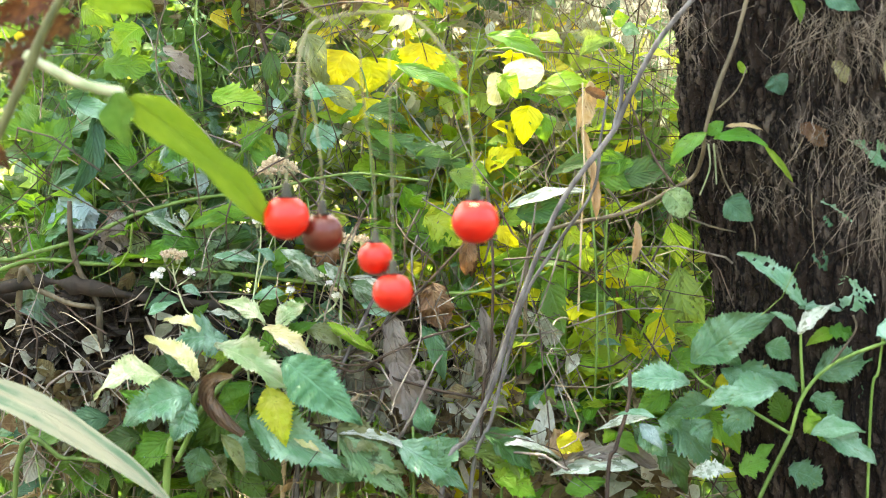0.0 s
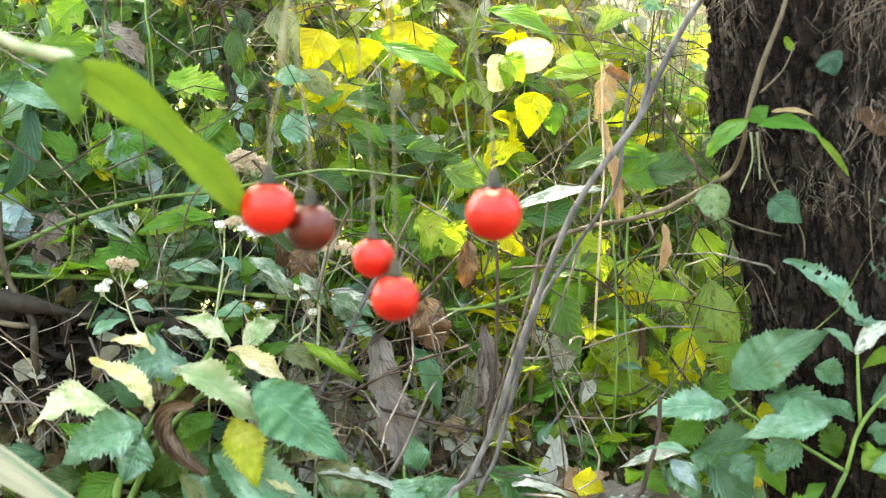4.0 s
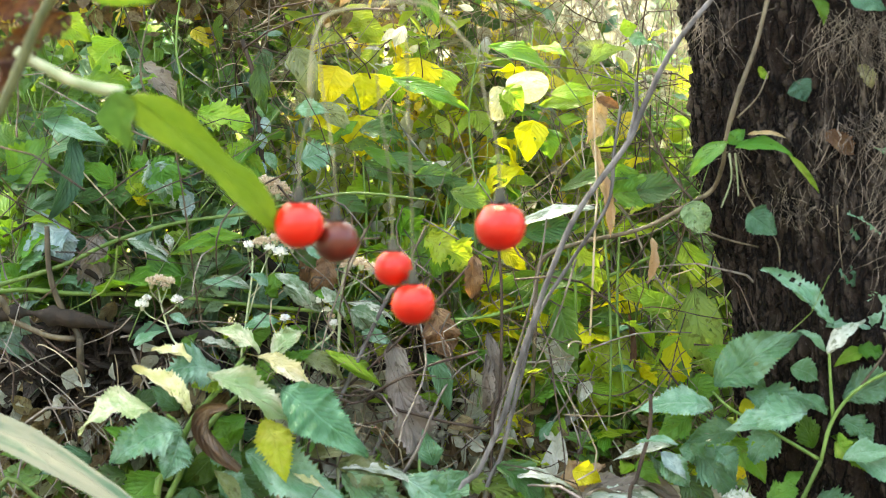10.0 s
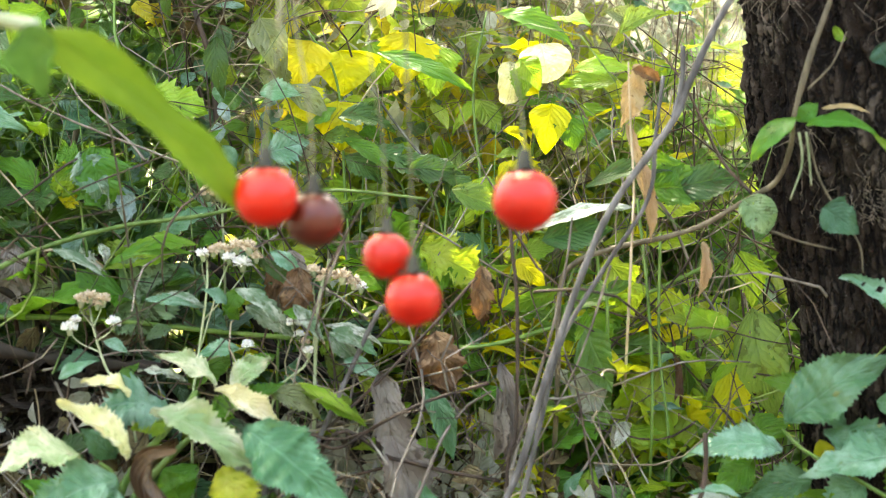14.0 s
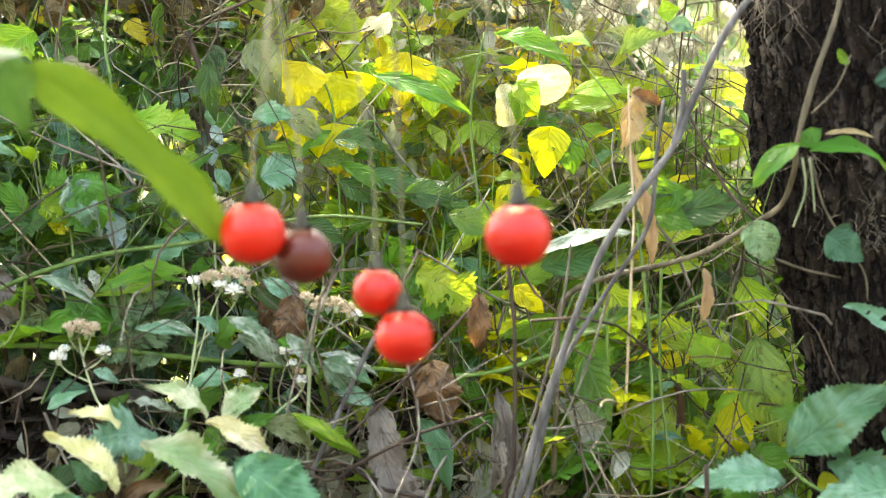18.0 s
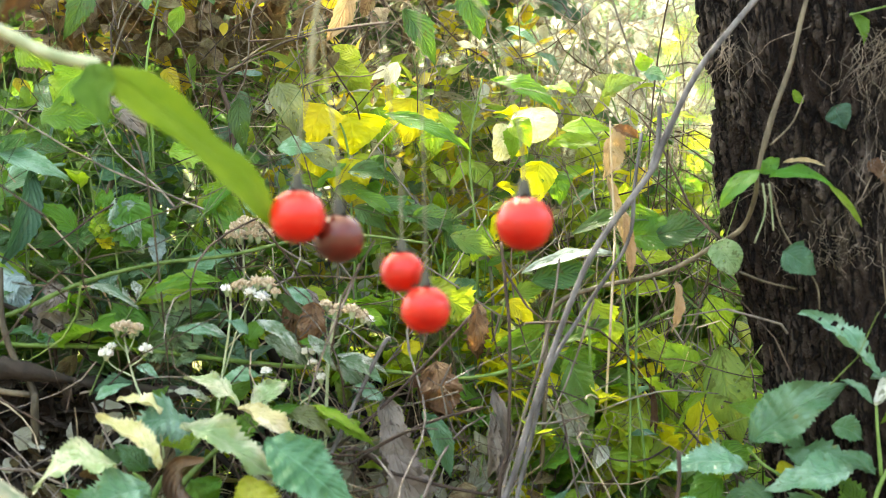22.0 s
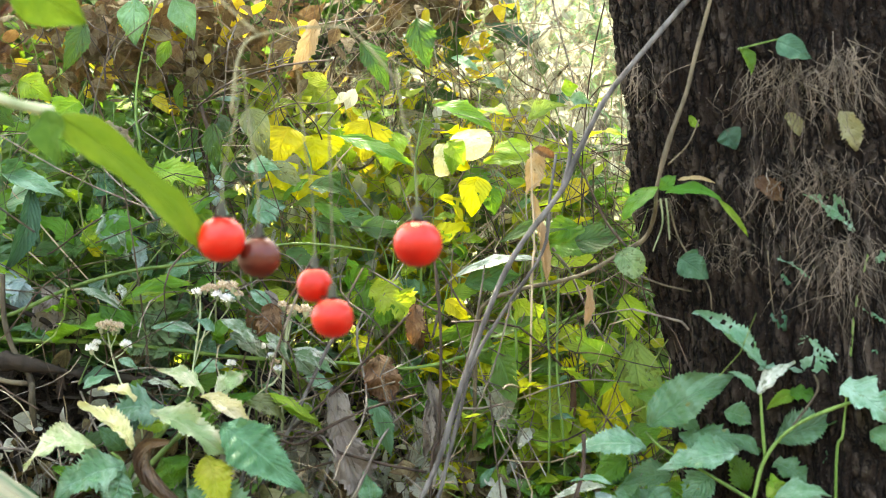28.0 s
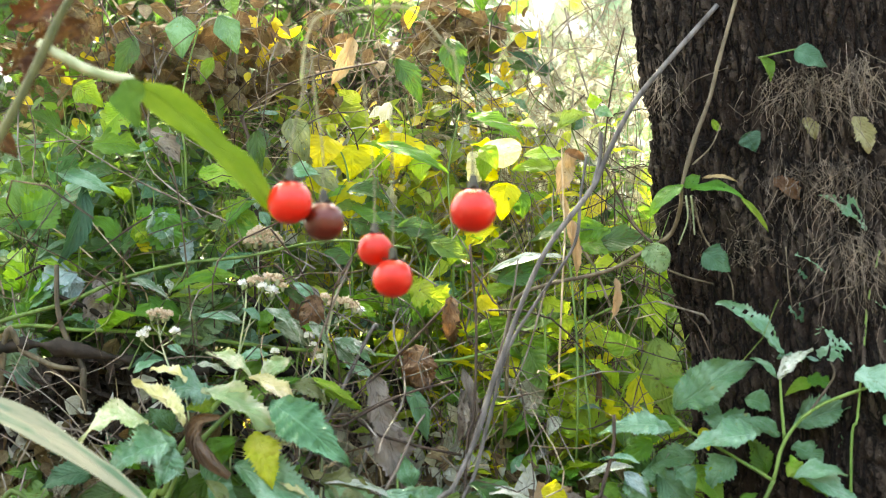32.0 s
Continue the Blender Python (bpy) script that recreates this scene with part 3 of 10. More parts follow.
def twig_mass(name, kind, spots, label, seed=1, radius=(0.0006, 0.0016), category="twigs", upright=1.0, bend=0.25):
    """Thin crossing twigs and stalks round the spots (x, y, z, spread x, y, z, count, length)."""
    rs = np.random.RandomState(seed)
    verts, faces = [], []
    for x, y, z, sx, sy, sz, count, length in spots:
        for _ in range(int(count)):
            c = np.array([x, y, z]) + rs.uniform(-1, 1, 3) * (sx, sy, sz)
            d = rs.normal(0, 1, 3) * (1, 0.7, 1) + (0, 0, upright * rs.choice((-1, 1)))
            d /= np.linalg.norm(d)
            v = np.cross(d, rs.normal(0, 1, 3))
            v /= np.linalg.norm(v)
            w = np.cross(d, v)
            ln, r0 = length * rs.uniform(0.5, 1.2), rs.uniform(*radius)
            a1, a2, ph = bend * ln * rs.normal(), 0.35 * bend * ln * rs.normal(), rs.uniform(0, 6.28)
            b, seg = len(verts), 9
            for i in range(seg + 1):
                t = i / seg
                m = c + d * ln * (t - 0.5) + v * (a1 * (t - 0.5) ** 2 + a2 * math.sin(ph + 5 * t)) + w * a2 * math.cos(ph + 7 * t)
                r = r0 * (1 - 0.55 * t)
                for k in range(4):
                    verts.append(m + r * (math.cos(k * 1.5708) * v + math.sin(k * 1.5708) * w))
                if i:
                    p, q = b + 4 * i - 4, b + 4 * i
                    faces += [(p + k, p + (k + 1) % 4, q + (k + 1) % 4, q + k) for k in range(4)]
    return bulk(name, verts, faces, None, TWIG[kind], label, category)


def put(parent, material, base, tip, width, face=(0, -1, 0.6), name="leaf", label="", **more):
    return part(name, leaf(base, tip, width, face, **more), material, parent, label)


def own_origin(ob, c):
    """Moves the origin of a part to the world place c."""
    off = c - Vector(ob.parent["at"])
    ob.data.transform(Matrix.Translation(-off))
    ob.matrix_basis = Matrix.Translation(off)


# ---- ground ----
def build_ground():
    bm = bmesh.new()
    xs = [math.copysign(abs(k / 40) ** 3.2 * 400 + abs(k / 40) * 1.4, k) for k in range(-40, 41)]
    ys = [0.5 + math.copysign(abs(k / 45) ** 3.2 * 500 + abs(k / 45) * 1.6, k) for k in range(-45, 46)]
    grid = [[bm.verts.new(laid((x, y, ground_at(x, y)))) for x in xs] for y in ys]
    for a, b in zip(grid, grid[1:]):
        for k in range(len(xs) - 1):
            bm.faces.new((a[k], a[k + 1], b[k + 1], b[k]))
    me = bpy.data.meshes.new("ground")
    bm.to_mesh(me)
    bm.free()
    me.materials.append(SOIL)
    me.polygons.foreach_set("use_smooth", [True] * len(me.polygons))
    tagged(new("ground", me), "brown forest floor of soil and leaf litter", "ground", kind="structure")


build_ground()


# ---- the old tree ----
TREE_LOW, TREE_MID, TREE_HIGH = Vector((0.2075, 0.523, 0.47)), Vector((0.1935, 0.522, 0.55)), Vector((0.186, 0.521, 0.615))


def tree_axis(z):
    """The middle of the leaning trunk at the height z."""
    other = TREE_LOW if z < TREE_MID.z else TREE_HIGH
    return TREE_MID + (other - TREE_MID) / (other.z - TREE_MID.z) * (z - TREE_MID.z)


def bark_front(x, z):
    """How far away the bark lies that faces the path."""
    c = tree_axis(z)
    return c.y - 0.041 * math.sqrt(max(0.0, 1 - min(1.0, abs(x - c.x) / 0.087) ** 2))


def build_tree():
    tree = thing("tree", tree_axis(0.2), "old leaning tree with dark furrowed bark and hanging rootlets", "tree", depth=0.5)
    levels = [0.2 + 0.16 * k / 30 for k in range(30)] + [0.36 + 0.36 * k / 330 for k in range(331)] + [0.72 + 1.5 * (k / 40) ** 1.4 for k in range(1, 41)]
    angles = [-math.pi / 2 + 1.75 * (k / 150 - 1) for k in range(301)] + [-math.pi / 2 + 1.75 + (2 * math.pi - 3.5) * k / 40 for k in range(1, 40)]
    count, bm = len(angles), bmesh.new()
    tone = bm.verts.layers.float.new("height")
    rings = []
    for z in levels:
        c = tree_axis(z)
        swell = 0.0855 + 0.05 * max(0.0, (0.4 - z) / 0.2) ** 2 - 0.012 * max(0.0, z - 0.7)
        ring = []
        for a in angles:
            u = Vector((math.cos(a), math.sin(a), 0))
            q = Vector((u.x * 0.086, u.y * 0.086, z))
            w = q + Vector((0.004 * noise.noise(q * 60), 0.004 * noise.noise(q * 60 + Vector((9, 0, 0))), 0.012 * noise.noise(q * 45)))
            near, _ = noise.voronoi(Vector((w.x * 135, w.y * 135, w.z * 27)))
            near2, _ = noise.voronoi(Vector((w.x * 300, w.y * 300, w.z * 150)))
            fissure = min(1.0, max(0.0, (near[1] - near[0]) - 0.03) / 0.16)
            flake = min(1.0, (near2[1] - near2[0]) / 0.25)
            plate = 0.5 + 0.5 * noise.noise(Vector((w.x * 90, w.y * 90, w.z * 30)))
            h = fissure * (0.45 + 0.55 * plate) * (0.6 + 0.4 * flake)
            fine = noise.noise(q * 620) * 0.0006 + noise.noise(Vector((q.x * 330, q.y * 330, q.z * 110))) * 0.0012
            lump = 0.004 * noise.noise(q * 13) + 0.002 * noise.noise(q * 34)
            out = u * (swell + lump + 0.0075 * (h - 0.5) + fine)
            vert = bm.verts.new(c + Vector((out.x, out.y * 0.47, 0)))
            # fissure depth, kept for the shade painted into the bark
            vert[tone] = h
            ring.append(vert)
        rings.append(ring)
    for p, q in zip(rings, rings[1:]):
        for k in range(count):
            bm.faces.new((p[k], p[(k + 1) % count], q[(k + 1) % count], q[k]))
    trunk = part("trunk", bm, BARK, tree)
    # unseen crown added overhead to shade the path and the thicket's front
    rs = random.Random(77)
    for side, reach in ((-0.9, 0.35), (-0.45, 0.7), (0.1, 0.75), (0.5, 0.45), (-0.7, -0.1), (0.3, -0.2)):
        a = tree_axis(rs.uniform(1.05, 1.5))
        tip = Vector((a.x + side, a.y + reach, rs.uniform(1.45, 1.7)))
        mid = (a + tip) / 2 + Vector((rs.uniform(-0.06, 0.06), rs.uniform(-0.06, 0.06), 0.09))
        limb = part("limb", stem([a, mid, tip], 0.022, 0.006, sides=8), S_DARK, tree)
    return tree


tree = build_tree()
# crown leaves out of view, placed where they block the sun
crown = leaf_mass("crown_leaves", "dark", [(-0.4, 0.52, 1.5, 0.6, 0.33, 0.08, 880), (0.3, 0.52, 1.5, 0.5, 0.33, 0.08, 800), (-0.15, 0.76, 1.55, 0.6, 0.1, 0.05, 560), (-0.4, 0.88, 1.5, 0.2, 0.08, 0.05, 190), (-0.03, 0.9, 1.5, 0.1, 0.05, 0.04, 30), (-0.64, 1.0, 1.5, 0.42, 0.18, 0.08, 290), (-0.67, 1.35, 1.5, 0.32, 0.2, 0.08, 340)], "unseen dark green leaves added overhead as a sun block", (0.05, 0.1), 78, "leaves", (0, 0, 1), 0.5, False)
# more unseen leaves, added high up to dim the far bushes
canopy = leaf_mass("canopy_leaves", "dark", [(-0.1, 3.8, 2.6, 1.5, 1.0, 0.15, 300), (-0.2, 1.42, 2.6, 0.8, 0.17, 0.1, 18), (0.0, 5.4, 3.2, 2.4, 1.0, 0.2, 800)], "unseen green leaves added high up to dim the background", (0.1, 0.2), 79, "leaves", (0, 0, 1), 0.5, False)


# ---- thicket behind, from near to far ----


UNIT = {}


def unit_leaf(shape, material, variant):
    key = (shape, material.name, variant)
    if key not in UNIT:
        rs = random.Random(len(shape) * 31 + variant * 7)
        wide = {"ovate": 0.55, "lance": 0.3, "heart": 0.8, "lobed": 0.75, "round": 0.8, "rag": 0.45}[shape]
        bm = leaf((0, 0, 0), (0, 1, 0), wide * rs.uniform(0.85, 1.15), (0, 0, 1), shape, rs.uniform(0.02, 0.14), rs.uniform(0.05, 0.3), 0.13 if shape in ("ovate", "lobed") else 0.04,
                  0.14, rs.uniform(-0.6, 0.6), 0.6 if shape == "rag" else 0.0, variant + 3, 14, (0, 1, 3, 0, 2)[variant])
        me = bpy.data.meshes.new("leaf")
        bm.to_mesh(me)
        bm.free()
        me.materials.append(material)
        me.polygons.foreach_set("use_smooth", [True] * len(me.polygons))
        UNIT[key] = me
    return UNIT[key]


def wild_shoot(points, count, palette, size, label, seed, radius=0.0011, wood=None, first=0.3, name="leafy_shoot", category="shoot", group="wild shoots"):
    """A shoot rising from the ground through the points, with leaves at alternate nodes."""
    rs = random.Random(seed)
    foot = Vector((points[0][0] + rs.uniform(-0.01, 0.01), points[0][1] + 0.01, ground_at(points[0][0], points[0][1]) - 0.004))
    plant = thing(name, foot, label, category, group)
    line = curve([foot, *points], 8)
    part("stem", stem([foot, *points], radius, radius * 0.4, sides=6, n=8), wood or S_GREEN, plant)
    for k in range(count):
        t = first + (1 - first) * (k + rs.uniform(0.1, 0.9)) / count
        i = min(len(line) - 2, int(t * (len(line) - 1)))
        c, d = line[i], (line[i + 1] - line[i]).normalized()
        a = rs.uniform(0, 6.283)
        out = (Vector((math.cos(a), math.sin(a) * 0.8 - 0.15, rs.uniform(-0.5, 0.35))) + d * 0.3).normalized()
        up = Vector((rs.gauss(0, 0.35), -0.55 + rs.gauss(0, 0.35), 0.75))
        up = (up - out * up.dot(out)).normalized()
        side = out.cross(up)
        material, shape = rs.choice(palette)
        ln = rs.uniform(*size)
        ob = new("leaf", unit_leaf(shape, material, rs.randrange(5)))
        ob.parent = plant
        m = Matrix((side, out, up)).transposed().to_4x4()
        ob.matrix_basis = Matrix.Translation(c + out * radius - foot) @ m @ Matrix.Diagonal((ln, ln, ln, 1))
    return plant


# SUNNY, GLOWING and SHADE put sunlight and shade into the leaf colours
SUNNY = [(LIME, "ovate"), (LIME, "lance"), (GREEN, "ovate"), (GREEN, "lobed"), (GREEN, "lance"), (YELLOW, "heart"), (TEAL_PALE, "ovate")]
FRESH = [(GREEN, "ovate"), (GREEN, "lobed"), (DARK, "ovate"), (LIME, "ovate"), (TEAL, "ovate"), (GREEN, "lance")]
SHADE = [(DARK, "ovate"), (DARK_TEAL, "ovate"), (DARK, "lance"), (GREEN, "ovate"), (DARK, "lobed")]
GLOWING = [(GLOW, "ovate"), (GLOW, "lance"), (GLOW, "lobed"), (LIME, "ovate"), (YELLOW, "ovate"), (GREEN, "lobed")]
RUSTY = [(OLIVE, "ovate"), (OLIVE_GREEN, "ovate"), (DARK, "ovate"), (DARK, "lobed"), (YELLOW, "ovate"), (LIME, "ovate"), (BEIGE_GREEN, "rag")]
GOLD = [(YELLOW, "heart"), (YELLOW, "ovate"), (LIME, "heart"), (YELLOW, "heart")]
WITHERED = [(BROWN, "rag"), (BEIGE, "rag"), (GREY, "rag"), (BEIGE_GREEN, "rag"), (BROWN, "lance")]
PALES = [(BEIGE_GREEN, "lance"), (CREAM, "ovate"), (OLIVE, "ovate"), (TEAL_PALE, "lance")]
# the sky's pale sheen is partly put into these blue-green colours
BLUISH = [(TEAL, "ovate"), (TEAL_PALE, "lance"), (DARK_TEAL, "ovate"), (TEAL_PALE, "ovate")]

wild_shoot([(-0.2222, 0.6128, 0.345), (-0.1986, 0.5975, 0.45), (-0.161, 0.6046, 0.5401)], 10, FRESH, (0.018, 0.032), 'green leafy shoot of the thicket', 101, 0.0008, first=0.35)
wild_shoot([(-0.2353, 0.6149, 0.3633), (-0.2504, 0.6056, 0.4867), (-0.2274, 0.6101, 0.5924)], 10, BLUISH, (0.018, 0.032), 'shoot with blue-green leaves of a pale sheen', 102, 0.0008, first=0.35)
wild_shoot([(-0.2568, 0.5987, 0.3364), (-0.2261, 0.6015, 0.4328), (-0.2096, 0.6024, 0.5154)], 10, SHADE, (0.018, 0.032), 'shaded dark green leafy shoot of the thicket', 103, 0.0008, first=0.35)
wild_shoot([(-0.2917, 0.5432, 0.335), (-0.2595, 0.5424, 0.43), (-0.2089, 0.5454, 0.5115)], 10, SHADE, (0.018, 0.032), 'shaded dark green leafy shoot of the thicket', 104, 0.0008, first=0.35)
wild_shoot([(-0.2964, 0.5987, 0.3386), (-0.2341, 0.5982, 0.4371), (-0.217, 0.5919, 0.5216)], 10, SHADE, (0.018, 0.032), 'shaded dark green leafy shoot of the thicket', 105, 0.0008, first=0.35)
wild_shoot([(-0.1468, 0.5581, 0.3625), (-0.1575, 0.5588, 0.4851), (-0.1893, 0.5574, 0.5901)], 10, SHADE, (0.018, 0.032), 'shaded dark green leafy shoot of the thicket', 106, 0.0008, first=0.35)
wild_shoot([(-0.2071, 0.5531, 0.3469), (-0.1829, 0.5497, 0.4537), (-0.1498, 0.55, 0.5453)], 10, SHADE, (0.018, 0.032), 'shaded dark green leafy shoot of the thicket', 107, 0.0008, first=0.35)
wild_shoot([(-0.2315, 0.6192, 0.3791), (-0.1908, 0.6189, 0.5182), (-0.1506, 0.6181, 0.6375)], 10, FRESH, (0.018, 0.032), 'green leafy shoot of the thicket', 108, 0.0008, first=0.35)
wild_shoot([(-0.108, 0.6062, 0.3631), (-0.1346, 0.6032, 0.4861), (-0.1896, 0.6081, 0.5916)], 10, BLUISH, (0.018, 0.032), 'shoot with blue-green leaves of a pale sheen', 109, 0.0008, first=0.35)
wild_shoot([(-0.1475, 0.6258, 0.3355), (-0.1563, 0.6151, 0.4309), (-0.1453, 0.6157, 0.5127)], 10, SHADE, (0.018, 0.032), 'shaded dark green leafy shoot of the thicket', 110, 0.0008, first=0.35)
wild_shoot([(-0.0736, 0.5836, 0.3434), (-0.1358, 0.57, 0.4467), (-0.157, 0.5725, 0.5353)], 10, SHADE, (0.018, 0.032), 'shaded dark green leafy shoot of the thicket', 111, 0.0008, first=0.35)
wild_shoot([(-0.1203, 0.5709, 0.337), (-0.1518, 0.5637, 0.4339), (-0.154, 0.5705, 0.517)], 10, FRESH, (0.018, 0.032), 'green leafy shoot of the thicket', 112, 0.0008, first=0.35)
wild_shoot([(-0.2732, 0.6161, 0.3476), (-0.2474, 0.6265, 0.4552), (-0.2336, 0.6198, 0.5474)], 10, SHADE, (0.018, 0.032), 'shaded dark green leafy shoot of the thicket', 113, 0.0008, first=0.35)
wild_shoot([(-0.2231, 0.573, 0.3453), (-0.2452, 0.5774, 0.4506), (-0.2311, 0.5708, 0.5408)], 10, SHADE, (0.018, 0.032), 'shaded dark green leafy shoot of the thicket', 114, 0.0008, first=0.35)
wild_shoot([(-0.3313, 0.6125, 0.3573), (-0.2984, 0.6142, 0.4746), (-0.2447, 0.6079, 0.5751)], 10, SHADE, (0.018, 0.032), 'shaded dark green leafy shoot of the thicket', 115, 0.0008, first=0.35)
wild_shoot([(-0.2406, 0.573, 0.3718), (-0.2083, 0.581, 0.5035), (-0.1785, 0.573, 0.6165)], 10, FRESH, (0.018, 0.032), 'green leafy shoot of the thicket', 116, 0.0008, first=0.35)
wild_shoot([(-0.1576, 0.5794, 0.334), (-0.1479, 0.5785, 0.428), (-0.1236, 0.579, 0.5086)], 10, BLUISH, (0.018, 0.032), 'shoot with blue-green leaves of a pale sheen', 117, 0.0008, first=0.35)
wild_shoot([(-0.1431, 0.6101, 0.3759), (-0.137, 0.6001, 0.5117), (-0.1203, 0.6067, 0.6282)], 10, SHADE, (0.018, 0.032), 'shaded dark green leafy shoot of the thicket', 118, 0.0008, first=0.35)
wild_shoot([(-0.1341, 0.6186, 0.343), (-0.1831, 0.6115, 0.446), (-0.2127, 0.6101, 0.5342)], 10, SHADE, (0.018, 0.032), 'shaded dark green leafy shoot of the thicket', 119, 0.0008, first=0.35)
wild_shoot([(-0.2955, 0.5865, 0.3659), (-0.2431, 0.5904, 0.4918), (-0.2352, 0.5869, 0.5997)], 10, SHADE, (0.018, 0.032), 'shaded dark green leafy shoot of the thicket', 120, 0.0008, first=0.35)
wild_shoot([(-0.0218, 0.5742, 0.359), (-0.0313, 0.5625, 0.4779), (-0.0264, 0.5661, 0.5799)], 9, FRESH, (0.018, 0.032), 'green leafy shoot of the thicket', 121, 0.0008, first=0.35)
wild_shoot([(-0.0568, 0.6166, 0.3524), (-0.0624, 0.6159, 0.4647), (-0.0842, 0.6106, 0.561)], 9, SUNNY, (0.018, 0.032), 'sunlit yellow-green leafy shoot of the thicket', 122, 0.0008, first=0.35)
wild_shoot([(-0.0729, 0.6295, 0.3359), (-0.0845, 0.6226, 0.4319), (-0.0819, 0.6283, 0.5141)], 9, FRESH, (0.018, 0.032), 'green leafy shoot of the thicket', 123, 0.0008, first=0.35)
wild_shoot([(0.0138, 0.5789, 0.3655), (-0.0008, 0.5812, 0.491), (-0.0253, 0.5826, 0.5986)], 9, SUNNY, (0.018, 0.032), 'sunlit yellow-green leafy shoot of the thicket', 124, 0.0008, first=0.35)
wild_shoot([(-0.0205, 0.6009, 0.3323), (-0.0254, 0.5928, 0.4245), (-0.056, 0.5965, 0.5036)], 9, SUNNY, (0.018, 0.032), 'sunlit yellow-green leafy shoot of the thicket', 125, 0.0008, first=0.35)
wild_shoot([(-0.0519, 0.6015, 0.3662), (-0.0296, 0.6049, 0.4925), (-0.0248, 0.6028, 0.6007)], 9, FRESH, (0.018, 0.032), 'green leafy shoot of the thicket', 126, 0.0008, first=0.35)
wild_shoot([(-0.1683, 0.5672, 0.3533), (-0.1108, 0.5701, 0.4667), (-0.0978, 0.5704, 0.5639)], 9, FRESH, (0.018, 0.032), 'green leafy shoot of the thicket', 127, 0.0008, first=0.35)
wild_shoot([(-0.0796, 0.5866, 0.3559), (-0.0791, 0.588, 0.4719), (-0.0595, 0.5816, 0.5712)], 9, FRESH, (0.018, 0.032), 'green leafy shoot of the thicket', 128, 0.0008, first=0.35)
wild_shoot([(-0.1139, 0.611, 0.3603), (-0.0758, 0.6117, 0.4807), (-0.048, 0.6042, 0.5838)], 9, GLOWING, (0.018, 0.032), 'shoot with yellow-green leaves in a backlit colour', 129, 0.0008, first=0.55)
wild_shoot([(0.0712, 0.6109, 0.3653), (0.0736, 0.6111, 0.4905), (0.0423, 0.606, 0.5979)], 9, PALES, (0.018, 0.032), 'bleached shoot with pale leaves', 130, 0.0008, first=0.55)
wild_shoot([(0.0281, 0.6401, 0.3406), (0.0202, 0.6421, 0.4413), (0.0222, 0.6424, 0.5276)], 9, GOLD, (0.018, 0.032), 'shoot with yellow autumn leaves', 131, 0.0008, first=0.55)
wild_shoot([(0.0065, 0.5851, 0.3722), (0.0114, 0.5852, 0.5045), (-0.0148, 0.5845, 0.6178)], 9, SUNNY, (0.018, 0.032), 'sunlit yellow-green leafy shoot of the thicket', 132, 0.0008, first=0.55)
wild_shoot([(0.018, 0.6331, 0.3376), (0.0029, 0.6418, 0.4351), (0.0057, 0.6343, 0.5188)], 9, GLOWING, (0.018, 0.032), 'shoot with yellow-green leaves in a backlit colour', 133, 0.0008, first=0.55)
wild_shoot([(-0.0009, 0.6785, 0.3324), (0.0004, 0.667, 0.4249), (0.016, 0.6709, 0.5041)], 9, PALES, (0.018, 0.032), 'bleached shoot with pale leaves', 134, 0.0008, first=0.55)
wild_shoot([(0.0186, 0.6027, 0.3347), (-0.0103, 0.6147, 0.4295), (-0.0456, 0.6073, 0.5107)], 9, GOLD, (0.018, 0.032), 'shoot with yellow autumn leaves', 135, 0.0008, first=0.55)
wild_shoot([(0.0801, 0.5934, 0.3766), (0.0228, 0.5963, 0.5132), (-0.0075, 0.5893, 0.6303)], 9, GLOWING, (0.018, 0.032), 'shoot with yellow-green leaves in a backlit colour', 136, 0.0008, first=0.55)
wild_shoot([(0.0401, 0.603, 0.3678), (0.0617, 0.611, 0.4955), (0.0799, 0.6031, 0.605)], 9, GLOWING, (0.018, 0.032), 'shoot with yellow-green leaves in a backlit colour', 137, 0.0008, first=0.55)
wild_shoot([(0.115, 0.5887, 0.3243), (0.0836, 0.59, 0.4085), (0.085, 0.5934, 0.4808)], 14, GLOWING, (0.018, 0.032), 'shoot with yellow-green leaves in a backlit colour', 138, 0.0006, first=0.45)
wild_shoot([(0.1276, 0.5881, 0.3357), (0.1055, 0.5891, 0.4314), (0.0976, 0.5852, 0.5135)], 14, GLOWING, (0.018, 0.032), 'shoot with yellow-green leaves in a backlit colour', 139, 0.0006, first=0.45)
wild_shoot([(0.1139, 0.5655, 0.3604), (0.0818, 0.5619, 0.4809), (0.0839, 0.5589, 0.5841)], 14, GLOWING, (0.018, 0.032), 'shoot with yellow-green leaves in a backlit colour', 140, 0.0006, first=0.45)
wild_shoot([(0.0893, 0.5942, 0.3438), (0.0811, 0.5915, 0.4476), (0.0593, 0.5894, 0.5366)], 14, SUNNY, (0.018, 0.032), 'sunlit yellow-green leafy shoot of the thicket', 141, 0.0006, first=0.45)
wild_shoot([(0.1085, 0.5728, 0.3233), (0.1008, 0.5726, 0.4066), (0.0785, 0.5662, 0.478)], 14, GLOWING, (0.018, 0.032), 'shoot with yellow-green leaves in a backlit colour', 142, 0.0006, first=0.45)
wild_shoot([(0.1065, 0.5685, 0.3301), (0.0873, 0.5583, 0.4201), (0.0765, 0.5617, 0.4974)], 14, GLOWING, (0.018, 0.032), 'shoot with yellow-green leaves in a backlit colour', 143, 0.0006, first=0.45)
wild_shoot([(0.1279, 0.5597, 0.3239), (0.1269, 0.5604, 0.4079), (0.0979, 0.5528, 0.4798)], 14, GLOWING, (0.018, 0.032), 'shoot with yellow-green leaves in a backlit colour', 144, 0.0006, first=0.45)
